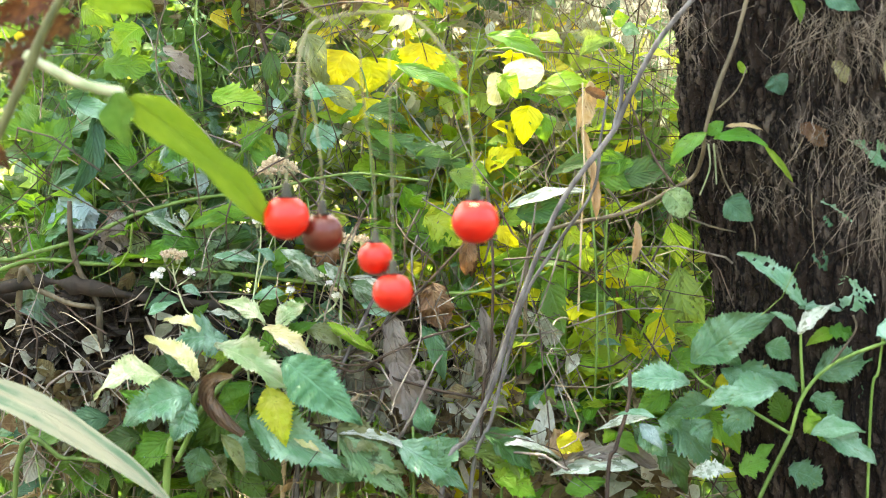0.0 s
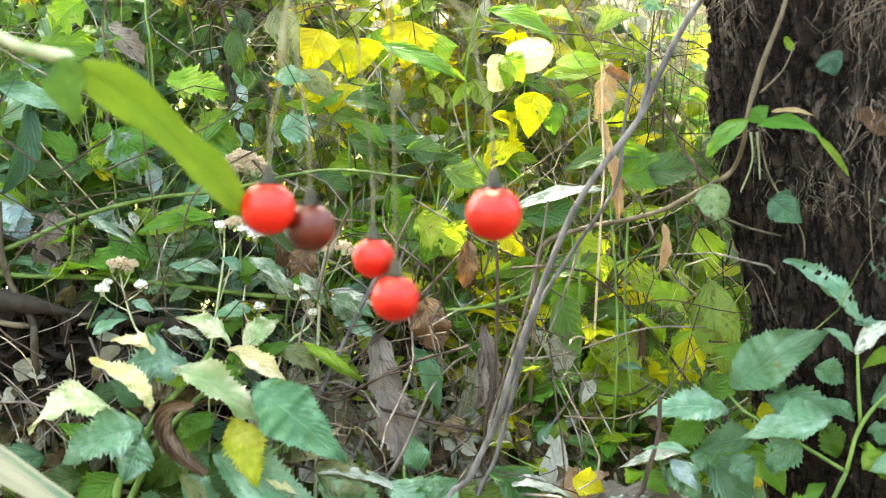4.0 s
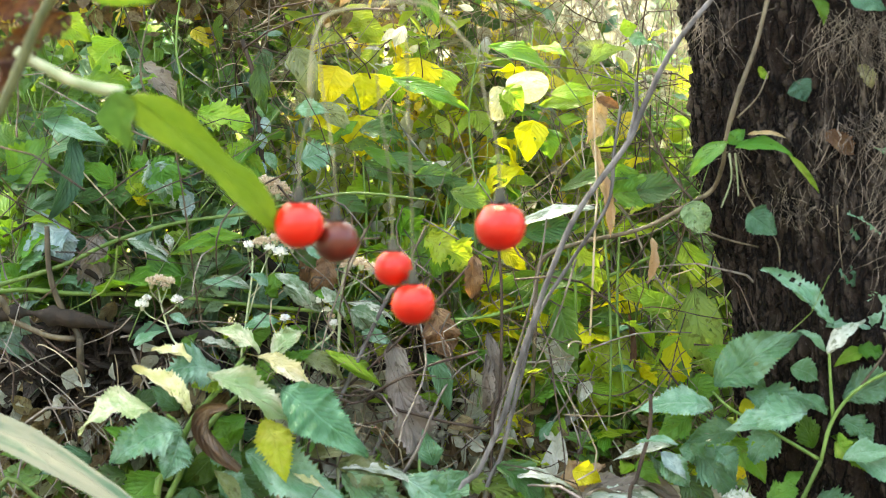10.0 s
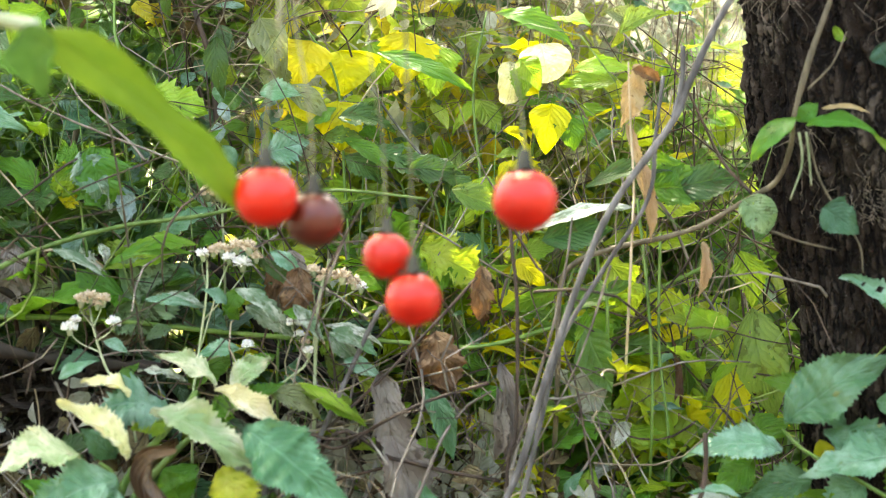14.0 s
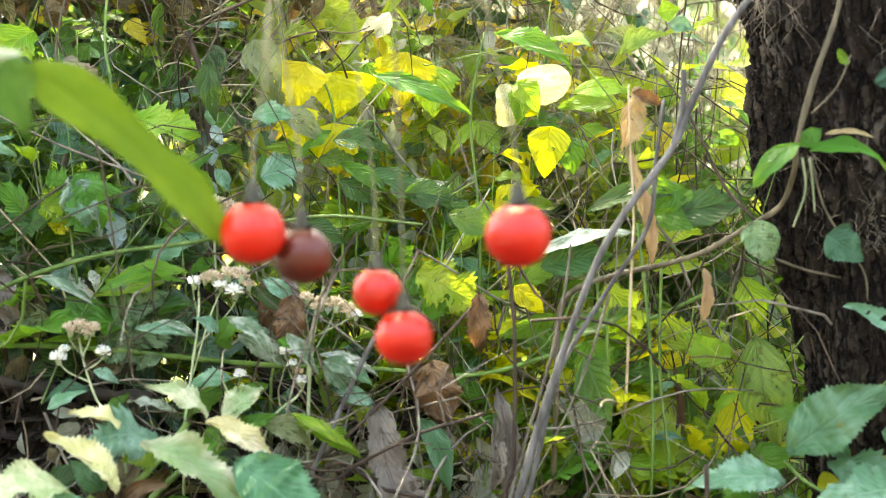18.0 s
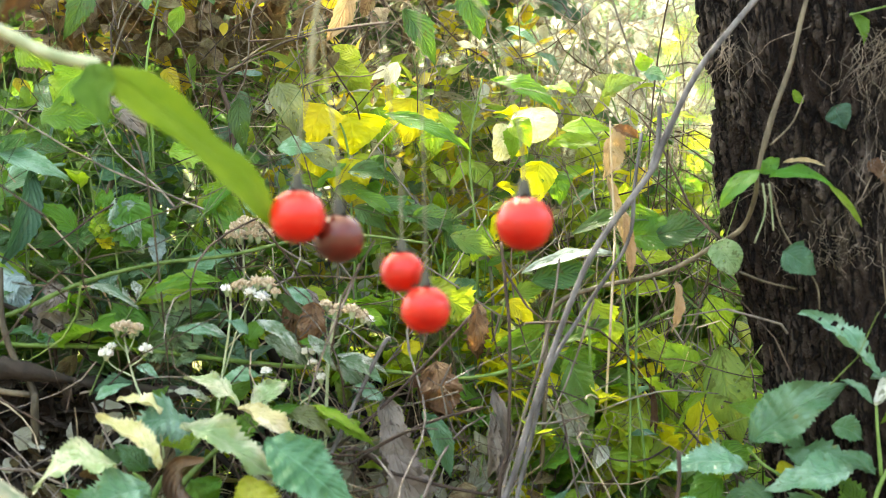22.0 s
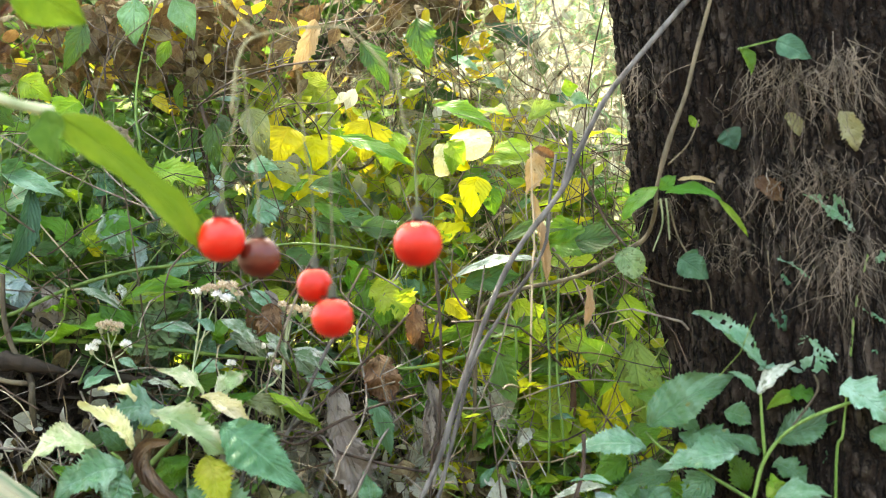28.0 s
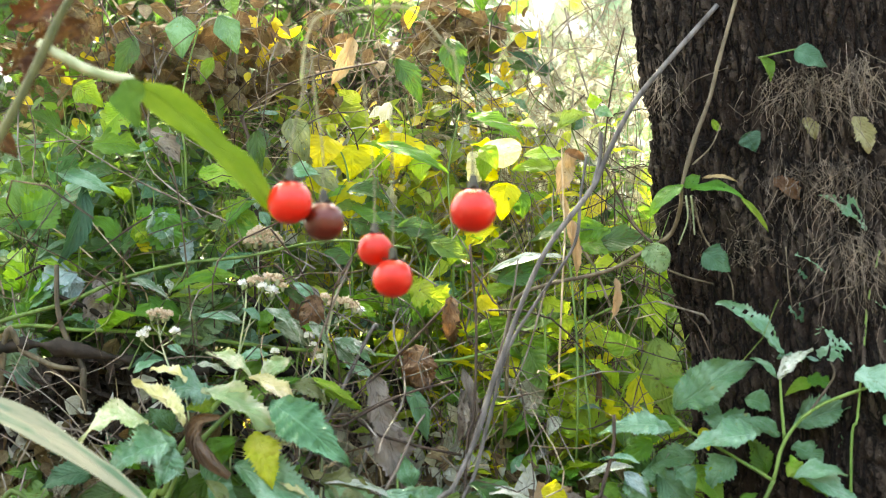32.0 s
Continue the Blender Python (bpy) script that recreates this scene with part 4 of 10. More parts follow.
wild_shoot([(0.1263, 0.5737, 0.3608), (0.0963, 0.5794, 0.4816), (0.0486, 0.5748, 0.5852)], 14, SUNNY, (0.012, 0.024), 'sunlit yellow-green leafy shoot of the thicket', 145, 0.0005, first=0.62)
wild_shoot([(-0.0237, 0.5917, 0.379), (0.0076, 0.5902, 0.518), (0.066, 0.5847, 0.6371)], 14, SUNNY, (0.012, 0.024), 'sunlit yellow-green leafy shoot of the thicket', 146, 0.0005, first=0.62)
wild_shoot([(-0.0828, 0.6044, 0.3511), (-0.0363, 0.5923, 0.4621), (0.0062, 0.5974, 0.5573)], 14, GLOWING, (0.012, 0.024), 'shoot with yellow-green leaves in a backlit colour', 147, 0.0005, first=0.62)
wild_shoot([(0.0835, 0.5455, 0.3441), (0.0335, 0.5418, 0.4483), (0.0013, 0.5487, 0.5375)], 14, GLOWING, (0.012, 0.024), 'shoot with yellow-green leaves in a backlit colour', 148, 0.0005, first=0.62)
wild_shoot([(0.0498, 0.5882, 0.3542), (0.0061, 0.5874, 0.4685), (-0.0161, 0.5858, 0.5664)], 14, GLOWING, (0.012, 0.024), 'shoot with yellow-green leaves in a backlit colour', 149, 0.0005, first=0.62)
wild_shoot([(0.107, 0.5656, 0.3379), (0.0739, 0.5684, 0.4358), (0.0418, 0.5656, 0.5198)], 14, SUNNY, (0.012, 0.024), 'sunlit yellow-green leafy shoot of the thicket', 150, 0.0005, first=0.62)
wild_shoot([(0.0582, 0.5796, 0.3376), (0.0249, 0.5793, 0.4352), (0.0156, 0.5752, 0.5188)], 14, GLOWING, (0.012, 0.024), 'shoot with yellow-green leaves in a backlit colour', 151, 0.0005, first=0.62)
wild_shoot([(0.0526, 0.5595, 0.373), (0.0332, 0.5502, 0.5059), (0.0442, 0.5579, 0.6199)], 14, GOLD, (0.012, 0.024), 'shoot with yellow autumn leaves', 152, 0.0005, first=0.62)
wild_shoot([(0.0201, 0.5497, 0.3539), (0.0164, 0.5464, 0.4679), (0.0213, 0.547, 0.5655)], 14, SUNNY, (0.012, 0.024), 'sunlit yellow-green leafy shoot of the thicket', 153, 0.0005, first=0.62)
wild_shoot([(0.0643, 0.5701, 0.3748), (0.0726, 0.5814, 0.5097), (0.1048, 0.5742, 0.6252)], 14, GLOWING, (0.012, 0.024), 'shoot with yellow-green leaves in a backlit colour', 154, 0.0005, first=0.62)
wild_shoot([(-0.1336, 0.5456, 0.3669), (-0.1263, 0.545, 0.4938), (-0.1351, 0.547, 0.6026)], 13, SHADE, (0.012, 0.024), 'shaded dark green leafy shoot of the thicket', 155, 0.0005, first=0.4)
wild_shoot([(-0.0996, 0.5974, 0.3655), (-0.1291, 0.6011, 0.491), (-0.1268, 0.5958, 0.5986)], 13, SHADE, (0.012, 0.024), 'shaded dark green leafy shoot of the thicket', 156, 0.0005, first=0.4)
wild_shoot([(-0.1488, 0.5711, 0.342), (-0.1441, 0.5698, 0.4439), (-0.1456, 0.566, 0.5313)], 13, BLUISH, (0.012, 0.024), 'shoot with blue-green leaves of a pale sheen', 157, 0.0005, first=0.4)
wild_shoot([(-0.1131, 0.5453, 0.372), (-0.1258, 0.5446, 0.504), (-0.1679, 0.542, 0.6171)], 13, FRESH, (0.012, 0.024), 'green leafy shoot of the thicket', 158, 0.0005, first=0.4)
wild_shoot([(-0.2557, 0.5585, 0.3585), (-0.2155, 0.5531, 0.477), (-0.1798, 0.558, 0.5786)], 13, SHADE, (0.012, 0.024), 'shaded dark green leafy shoot of the thicket', 159, 0.0005, first=0.4)
wild_shoot([(-0.0869, 0.5915, 0.3753), (-0.1302, 0.5867, 0.5107), (-0.1495, 0.5921, 0.6267)], 13, BLUISH, (0.012, 0.024), 'shoot with blue-green leaves of a pale sheen', 160, 0.0005, first=0.4)
wild_shoot([(-0.1624, 0.5767, 0.3671), (-0.1852, 0.5619, 0.4943), (-0.1904, 0.5689, 0.6032)], 13, FRESH, (0.012, 0.024), 'green leafy shoot of the thicket', 161, 0.0005, first=0.4)
wild_shoot([(-0.1649, 0.5973, 0.3577), (-0.2111, 0.5937, 0.4755), (-0.2337, 0.5909, 0.5764)], 13, FRESH, (0.012, 0.024), 'green leafy shoot of the thicket', 162, 0.0005, first=0.4)
wild_shoot([(-0.1437, 0.5582, 0.3696), (-0.1316, 0.5586, 0.4993), (-0.1303, 0.5521, 0.6104)], 13, FRESH, (0.012, 0.024), 'green leafy shoot of the thicket', 163, 0.0005, first=0.4)
wild_shoot([(-0.0951, 0.5585, 0.3475), (-0.1079, 0.5457, 0.455), (-0.1342, 0.5511, 0.5471)], 13, BLUISH, (0.012, 0.024), 'shoot with blue-green leaves of a pale sheen', 164, 0.0005, first=0.4)
wild_shoot([(-0.0114, 0.6826, 0.4006), (-0.0098, 0.6746, 0.5611), (0.0082, 0.6752, 0.6987)], 20, RUSTY, (0.014, 0.028), 'shaded shoot with olive, brown and yellow leaves', 165, 0.0008, first=0.6)
wild_shoot([(0.0143, 0.6254, 0.394), (0.0199, 0.6112, 0.548), (0.023, 0.6136, 0.6799)], 20, RUSTY, (0.014, 0.028), 'shaded shoot with olive, brown and yellow leaves', 166, 0.0008, first=0.6)
wild_shoot([(0.0702, 0.6749, 0.4135), (0.0371, 0.6742, 0.587), (-0.0033, 0.6719, 0.7357)], 20, SHADE, (0.014, 0.028), 'shaded dark green leafy shoot of the thicket', 167, 0.0008, first=0.6)
wild_shoot([(0.0356, 0.6097, 0.391), (0.0452, 0.611, 0.542), (0.0258, 0.6038, 0.6714)], 20, SHADE, (0.014, 0.028), 'shaded dark green leafy shoot of the thicket', 168, 0.0008, first=0.6)
wild_shoot([(-0.0011, 0.6477, 0.3975), (-0.0054, 0.645, 0.5551), (0.0046, 0.6512, 0.6901)], 20, RUSTY, (0.014, 0.028), 'shaded shoot with olive, brown and yellow leaves', 169, 0.0008, first=0.6)
wild_shoot([(0.0821, 0.6432, 0.3925), (0.0555, 0.6476, 0.5449), (0.0307, 0.6479, 0.6756)], 20, RUSTY, (0.014, 0.028), 'shaded shoot with olive, brown and yellow leaves', 170, 0.0008, first=0.6)
wild_shoot([(0.121, 0.6579, 0.4043), (0.0803, 0.6563, 0.5686), (0.0332, 0.65, 0.7095)], 20, RUSTY, (0.014, 0.028), 'shaded shoot with olive, brown and yellow leaves', 171, 0.0008, first=0.6)
wild_shoot([(0.1363, 0.6192, 0.3964), (0.1082, 0.6081, 0.5527), (0.062, 0.6111, 0.6867)], 20, SHADE, (0.014, 0.028), 'shaded dark green leafy shoot of the thicket', 172, 0.0008, first=0.6)
wild_shoot([(-0.0924, 0.6906, 0.3854), (-0.0561, 0.6756, 0.5307), (-0.0386, 0.6792, 0.6554)], 8, SUNNY, (0.018, 0.032), 'sunlit yellow-green leafy shoot of the thicket', 173, 0.0008, first=0.35)
wild_shoot([(-0.0356, 0.7626, 0.386), (-0.0149, 0.7569, 0.532), (0.0332, 0.7526, 0.6572)], 8, PALES, (0.018, 0.032), 'bleached shoot with pale leaves', 174, 0.0008, first=0.35)
wild_shoot([(-0.0192, 0.6479, 0.3635), (-0.0009, 0.6391, 0.4871), (0.0086, 0.64, 0.593)], 8, PALES, (0.018, 0.032), 'bleached shoot with pale leaves', 175, 0.0008, first=0.35)
wild_shoot([(0.0708, 0.7923, 0.3752), (0.1032, 0.7909, 0.5104), (0.1071, 0.7928, 0.6263)], 8, SUNNY, (0.018, 0.032), 'sunlit yellow-green leafy shoot of the thicket', 176, 0.0008, first=0.35)
wild_shoot([(-0.0373, 0.6676, 0.3849), (-0.0562, 0.6678, 0.5297), (-0.0377, 0.6671, 0.6539)], 8, PALES, (0.018, 0.032), 'bleached shoot with pale leaves', 177, 0.0008, first=0.35)
wild_shoot([(0.0168, 0.6619, 0.3855), (0.0394, 0.6667, 0.531), (0.0755, 0.6595, 0.6557)], 8, PALES, (0.018, 0.032), 'bleached shoot with pale leaves', 178, 0.0008, first=0.35)
wild_shoot([(-0.1845, 0.5246, 0.3059), (-0.1979, 0.5346, 0.3717), (-0.215, 0.5294, 0.4282)], 8, BLUISH, (0.018, 0.032), 'shoot with blue-green leaves of a pale sheen', 179, 0.0008, first=0.45)
wild_shoot([(-0.1553, 0.541, 0.3146), (-0.1318, 0.5425, 0.3893), (-0.1318, 0.5436, 0.4533)], 8, BLUISH, (0.018, 0.032), 'shoot with blue-green leaves of a pale sheen', 180, 0.0008, first=0.45)
wild_shoot([(-0.1612, 0.543, 0.3094), (-0.1674, 0.5449, 0.3788), (-0.1682, 0.5406, 0.4383)], 8, BLUISH, (0.018, 0.032), 'shoot with blue-green leaves of a pale sheen', 181, 0.0008, first=0.45)
wild_shoot([(-0.038, 0.5678, 0.3034), (-0.0805, 0.5518, 0.3667), (-0.1094, 0.5589, 0.421)], 8, FRESH, (0.018, 0.032), 'green leafy shoot of the thicket', 182, 0.0008, first=0.45)
wild_shoot([(-0.1379, 0.5462, 0.316), (-0.119, 0.5404, 0.392), (-0.101, 0.5452, 0.4571)], 8, WITHERED, (0.018, 0.032), 'withered stalk with curled brown and beige leaves', 183, 0.0008, first=0.45)
wild_shoot([(-0.0962, 0.5518, 0.3099), (-0.0969, 0.5457, 0.3798), (-0.1202, 0.5431, 0.4398)], 8, BLUISH, (0.018, 0.032), 'shoot with blue-green leaves of a pale sheen', 184, 0.0008, first=0.45)
wild_shoot([(-0.0448, 0.5514, 0.3155), (-0.0805, 0.5349, 0.391), (-0.1091, 0.5423, 0.4557)], 8, SHADE, (0.018, 0.032), 'shaded dark green leafy shoot of the thicket', 185, 0.0008, first=0.45)
wild_shoot([(-0.2567, 0.558, 0.3142), (-0.2282, 0.5496, 0.3883), (-0.2033, 0.5501, 0.4519)], 8, BLUISH, (0.018, 0.032), 'shoot with blue-green leaves of a pale sheen', 186, 0.0008, first=0.45)
wild_shoot([(-0.0811, 0.5373, 0.3155), (-0.1155, 0.537, 0.3909), (-0.1524, 0.532, 0.4556)], 8, FRESH, (0.018, 0.032), 'green leafy shoot of the thicket', 187, 0.0008, first=0.45)
wild_shoot([(-0.2218, 0.5506, 0.301), (-0.2141, 0.5456, 0.362), (-0.2216, 0.5464, 0.4143)], 8, WITHERED, (0.018, 0.032), 'withered stalk with curled brown and beige leaves', 188, 0.0008, first=0.45)
wild_shoot([(-0.1348, 0.5663, 0.3023), (-0.1367, 0.5592, 0.3647), (-0.1282, 0.5577, 0.4181)], 8, FRESH, (0.018, 0.032), 'green leafy shoot of the thicket', 189, 0.0008, first=0.45)
wild_shoot([(-0.0511, 0.5431, 0.3055), (-0.0934, 0.5408, 0.3711), (-0.1361, 0.5349, 0.4272)], 8, FRESH, (0.018, 0.032), 'green leafy shoot of the thicket', 190, 0.0008, first=0.45)
wild_shoot([(-0.0681, 0.5661, 0.3062), (-0.1075, 0.563, 0.3724), (-0.1087, 0.5589, 0.4291)], 8, FRESH, (0.018, 0.032), 'green leafy shoot of the thicket', 191, 0.0008, first=0.45)
wild_shoot([(-0.1404, 0.553, 0.2935), (-0.1572, 0.5539, 0.347), (-0.1435, 0.5564, 0.3928)], 8, BLUISH, (0.018, 0.032), 'shoot with blue-green leaves of a pale sheen', 192, 0.0008, first=0.45)
wild_shoot([(-0.1065, 0.5667, 0.3059), (-0.1175, 0.5542, 0.3719), (-0.1285, 0.5589, 0.4284)], 8, WITHERED, (0.018, 0.032), 'withered stalk with curled brown and beige leaves', 193, 0.0008, first=0.45)
wild_shoot([(-0.0913, 0.533, 0.31), (-0.1244, 0.5411, 0.38), (-0.1365, 0.5363, 0.4399)], 8, SHADE, (0.018, 0.032), 'shaded dark green leafy shoot of the thicket', 194, 0.0008, first=0.45)
wild_shoot([(-0.0077, 0.5663, 0.314), (-0.0056, 0.5513, 0.388), (0.0162, 0.5583, 0.4514)], 8, WITHERED, (0.01, 0.022), 'withered stalk with curled brown and beige leaves', 195, 0.0008, first=0.45)
wild_shoot([(-0.0011, 0.5547, 0.2949), (-0.0109, 0.5573, 0.3498), (-0.0178, 0.5558, 0.3969)], 8, GLOWING, (0.01, 0.022), 'shoot with yellow-green leaves in a backlit colour', 196, 0.0008, first=0.45)
wild_shoot([(-0.0053, 0.5235, 0.3076), (-0.0516, 0.529, 0.3753), (-0.0616, 0.528, 0.4333)], 8, PALES, (0.01, 0.022), 'bleached shoot with pale leaves', 197, 0.0008, first=0.45)
wild_shoot([(0.0599, 0.54, 0.3131), (0.0138, 0.5249, 0.3861), (-0.0116, 0.5317, 0.4487)], 8, WITHERED, (0.01, 0.022), 'withered stalk with curled brown and beige leaves', 198, 0.0008, first=0.45)
wild_shoot([(0.0706, 0.5526, 0.3134), (0.0584, 0.55, 0.3869), (0.0379, 0.5432, 0.4498)], 8, WITHERED, (0.01, 0.022), 'withered stalk with curled brown and beige leaves', 199, 0.0008, first=0.45)
wild_shoot([(-0.1283, 0.5495, 0.2985), (-0.0877, 0.5482, 0.3569), (-0.0671, 0.5544, 0.4071)], 8, GLOWING, (0.01, 0.022), 'shoot with yellow-green leaves in a backlit colour', 200, 0.0008, first=0.45)
wild_shoot([(-0.0975, 0.5591, 0.3071), (-0.0592, 0.5565, 0.3742), (-0.051, 0.5516, 0.4317)], 8, WITHERED, (0.01, 0.022), 'withered stalk with curled brown and beige leaves', 201, 0.0008, first=0.45)
wild_shoot([(-0.0626, 0.5683, 0.2922), (-0.0314, 0.5635, 0.3444), (0.0039, 0.5585, 0.3892)], 8, GLOWING, (0.01, 0.022), 'shoot with yellow-green leaves in a backlit colour', 202, 0.0008, first=0.45)
wild_shoot([(-0.1565, 0.5391, 0.3097), (-0.1184, 0.5381, 0.3794), (-0.0687, 0.5311, 0.4391)], 8, GLOWING, (0.01, 0.022), 'shoot with yellow-green leaves in a backlit colour', 203, 0.0008, first=0.45)
wild_shoot([(0.0337, 0.5544, 0.3158), (-0.0074, 0.5568, 0.3915), (-0.0324, 0.5593, 0.4565)], 8, PALES, (0.01, 0.022), 'bleached shoot with pale leaves', 204, 0.0008, first=0.45)
wild_shoot([(0.0628, 0.5528, 0.3133), (0.064, 0.5525, 0.3865), (0.0928, 0.5528, 0.4493)], 10, SUNNY, (0.022, 0.036), 'sunlit yellow-green leafy shoot of the thicket', 205, 0.0006, first=0.45)
wild_shoot([(0.0311, 0.5496, 0.3035), (0.0638, 0.5544, 0.3669), (0.0611, 0.5521, 0.4213)], 10, GLOWING, (0.022, 0.036), 'shoot with yellow-green leaves in a backlit colour', 206, 0.0006, first=0.45)
wild_shoot([(0.0591, 0.5246, 0.3302), (0.0896, 0.5242, 0.4203), (0.0891, 0.5238, 0.4976)], 10, GLOWING, (0.022, 0.036), 'shoot with yellow-green leaves in a backlit colour', 207, 0.0006, first=0.45)
wild_shoot([(0.0043, 0.5356, 0.3175), (0.0066, 0.5358, 0.395), (0.0343, 0.5283, 0.4614)], 10, SUNNY, (0.022, 0.036), 'sunlit yellow-green leafy shoot of the thicket', 208, 0.0006, first=0.45)
wild_shoot([(0.0435, 0.5358, 0.3172), (0.0498, 0.5255, 0.3943), (0.0735, 0.5263, 0.4605)], 10, GLOWING, (0.022, 0.036), 'shoot with yellow-green leaves in a backlit colour', 209, 0.0006, first=0.45)
wild_shoot([(0.0118, 0.5498, 0.3295), (0.0089, 0.5446, 0.419), (0.0418, 0.5486, 0.4957)], 10, GLOWING, (0.022, 0.036), 'shoot with yellow-green leaves in a backlit colour', 210, 0.0006, first=0.45)
wild_shoot([(0.0375, 0.5496, 0.3184), (0.0417, 0.5429, 0.3967), (0.0675, 0.5381, 0.4639)], 10, GLOWING, (0.022, 0.036), 'shoot with yellow-green leaves in a backlit colour', 211, 0.0006, first=0.45)
wild_shoot([(0.0028, 0.5647, 0.3121), (0.0268, 0.5536, 0.3842), (0.0328, 0.5535, 0.446)], 10, SUNNY, (0.022, 0.036), 'sunlit yellow-green leafy shoot of the thicket', 212, 0.0006, first=0.45)
wild_shoot([(0.0057, 0.5569, 0.3175), (0.0398, 0.5498, 0.3949), (0.0357, 0.5472, 0.4614)], 10, GLOWING, (0.022, 0.036), 'shoot with yellow-green leaves in a backlit colour', 213, 0.0006, first=0.45)
wild_shoot([(0.0489, 0.5356, 0.3112), (0.062, 0.5335, 0.3824), (0.0789, 0.5275, 0.4435)], 10, GLOWING, (0.022, 0.036), 'shoot with yellow-green leaves in a backlit colour', 214, 0.0006, first=0.45)
wild_shoot([(0.0668, 0.5434, 0.2981), (0.0693, 0.5377, 0.3562), (0.0968, 0.5332, 0.406)], 10, GLOWING, (0.022, 0.036), 'shoot with yellow-green leaves in a backlit colour', 215, 0.0006, first=0.45)
wild_shoot([(0.0373, 0.5565, 0.2938), (0.0414, 0.549, 0.3475), (0.0673, 0.5548, 0.3936)], 10, GLOWING, (0.022, 0.036), 'shoot with yellow-green leaves in a backlit colour', 216, 0.0006, first=0.45)
wild_shoot([(-0.0632, 0.5471, 0.3421), (-0.0302, 0.5434, 0.4442), (-0.0168, 0.5508, 0.5317)], 7, GLOWING, (0.016, 0.028), 'shoot with yellow-green leaves in a backlit colour', 217, 0.0008, first=0.75)
wild_shoot([(-0.0724, 0.5625, 0.3395), (-0.036, 0.5454, 0.4389), (-0.0133, 0.5512, 0.5241)], 7, FRESH, (0.016, 0.028), 'green leafy shoot of the thicket', 218, 0.0008, first=0.75)
wild_shoot([(0.0605, 0.5672, 0.3252), (-0.0041, 0.5525, 0.4105), (-0.0269, 0.5584, 0.4835)], 7, GLOWING, (0.016, 0.028), 'shoot with yellow-green leaves in a backlit colour', 219, 0.0008, first=0.75)
wild_shoot([(0.0018, 0.5519, 0.3364), (0.0117, 0.5338, 0.4328), (0.0051, 0.5404, 0.5154)], 7, SUNNY, (0.016, 0.028), 'sunlit yellow-green leafy shoot of the thicket', 220, 0.0008, first=0.75)
wild_shoot([(-0.1087, 0.5487, 0.3308), (-0.0708, 0.5503, 0.4215), (-0.0356, 0.5444, 0.4993)], 7, SUNNY, (0.016, 0.028), 'sunlit yellow-green leafy shoot of the thicket', 221, 0.0008, first=0.75)
wild_shoot([(-0.0138, 0.5327, 0.3399), (0.0083, 0.5387, 0.4397), (0.0278, 0.5354, 0.5253)], 7, GLOWING, (0.016, 0.028), 'shoot with yellow-green leaves in a backlit colour', 222, 0.0008, first=0.75)
wild_shoot([(-0.0823, 0.5445, 0.3284), (-0.0687, 0.5503, 0.4169), (-0.0434, 0.5455, 0.4927)], 7, FRESH, (0.016, 0.028), 'green leafy shoot of the thicket', 223, 0.0008, first=0.75)
leaf_mass('low_litter', 'brown', [(-0.0062, 0.522, 0.421, 0.0588, 0.012, 0.023, 110), (-0.1525, 0.525, 0.4309, 0.0566, 0.012, 0.0334, 160), (0.0565, 0.525, 0.4203, 0.0514, 0.012, 0.0283, 160)], 'small dry bits caught among low stems', (0.006, 0.016), 49, loose=1.5)
leaf_mass('low_bleached_litter', 'pale', [(-0.0062, 0.522, 0.429, 0.0639, 0.012, 0.0281, 110), (-0.1524, 0.525, 0.4362, 0.0566, 0.012, 0.0386, 110)], 'small bleached dry bits caught among low stems', (0.005, 0.013), 50, loose=1.5)
leaf_mass('low_dead_leaves', 'brown', [(-0.0222, 0.53, 0.4137, 0.0856, 0.02, 0.0234, 60), (-0.1563, 0.54, 0.4493, 0.0687, 0.02, 0.0529, 120), (0.0692, 0.52, 0.4004, 0.0637, 0.02, 0.0153, 70)], 'dead brown leaves caught among low stems', (0.014, 0.032), 29, loose=1.2)
leaf_mass('clearing_lime', 'lime', [(0.0318, 0.98, 0.4696, 0.2207, 0.1, 0.2015, 900), (0.0196, 0.6, 0.4501, 0.0969, 0.03, 0.0499, 120)], 'sunlit yellow-green herbs of the clearing behind the thicket', (0.012, 0.03), 55, loose=1.0)
leaf_mass('clearing_yellow', 'yellow', [(0.0324, 1, 0.4679, 0.2252, 0.1, 0.2056, 420), (0.0344, 0.6, 0.4561, 0.0881, 0.03, 0.0499, 60)], 'yellow leaves of the clearing behind the thicket', (0.012, 0.028), 56, loose=1.0)
leaf_mass('clearing_pale', 'pale', [(0.0331, 1.02, 0.4663, 0.2297, 0.12, 0.2098, 1500)], 'bleached grass heads of the clearing behind the thicket', (0.008, 0.022), 57, loose=1.4)
twig_mass('clearing_straw', 'straw', [(0.0324, 1, 0.4581, 0.2252, 0.12, 0.1958, 520, 0.16)], 'pale dry grass stalks of the clearing', 62, radius=(0.0004, 0.0009), upright=2.5, bend=0.25)
leaf_mass('mottled_foliage', 'green', [(-0.1648, 0.6, 0.5623, 0.0999, 0.03, 0.0764, 520), (-0.1454, 0.62, 0.6234, 0.1124, 0.04, 0.0592, 120)], 'small mottled green leaves of the thicket', (0.007, 0.016), 58, loose=1.0)
# pale blue-green highlights, put into the leaf colour
leaf_mass('mottled_bluish_foliage', 'teal', [(-0.1548, 0.595, 0.5564, 0.1049, 0.03, 0.0757, 300), (-0.0393, 0.6, 0.539, 0.0734, 0.03, 0.0588, 120)], 'small leaves with a pale blue-green sheen', (0.007, 0.016), 59, loose=1.0)
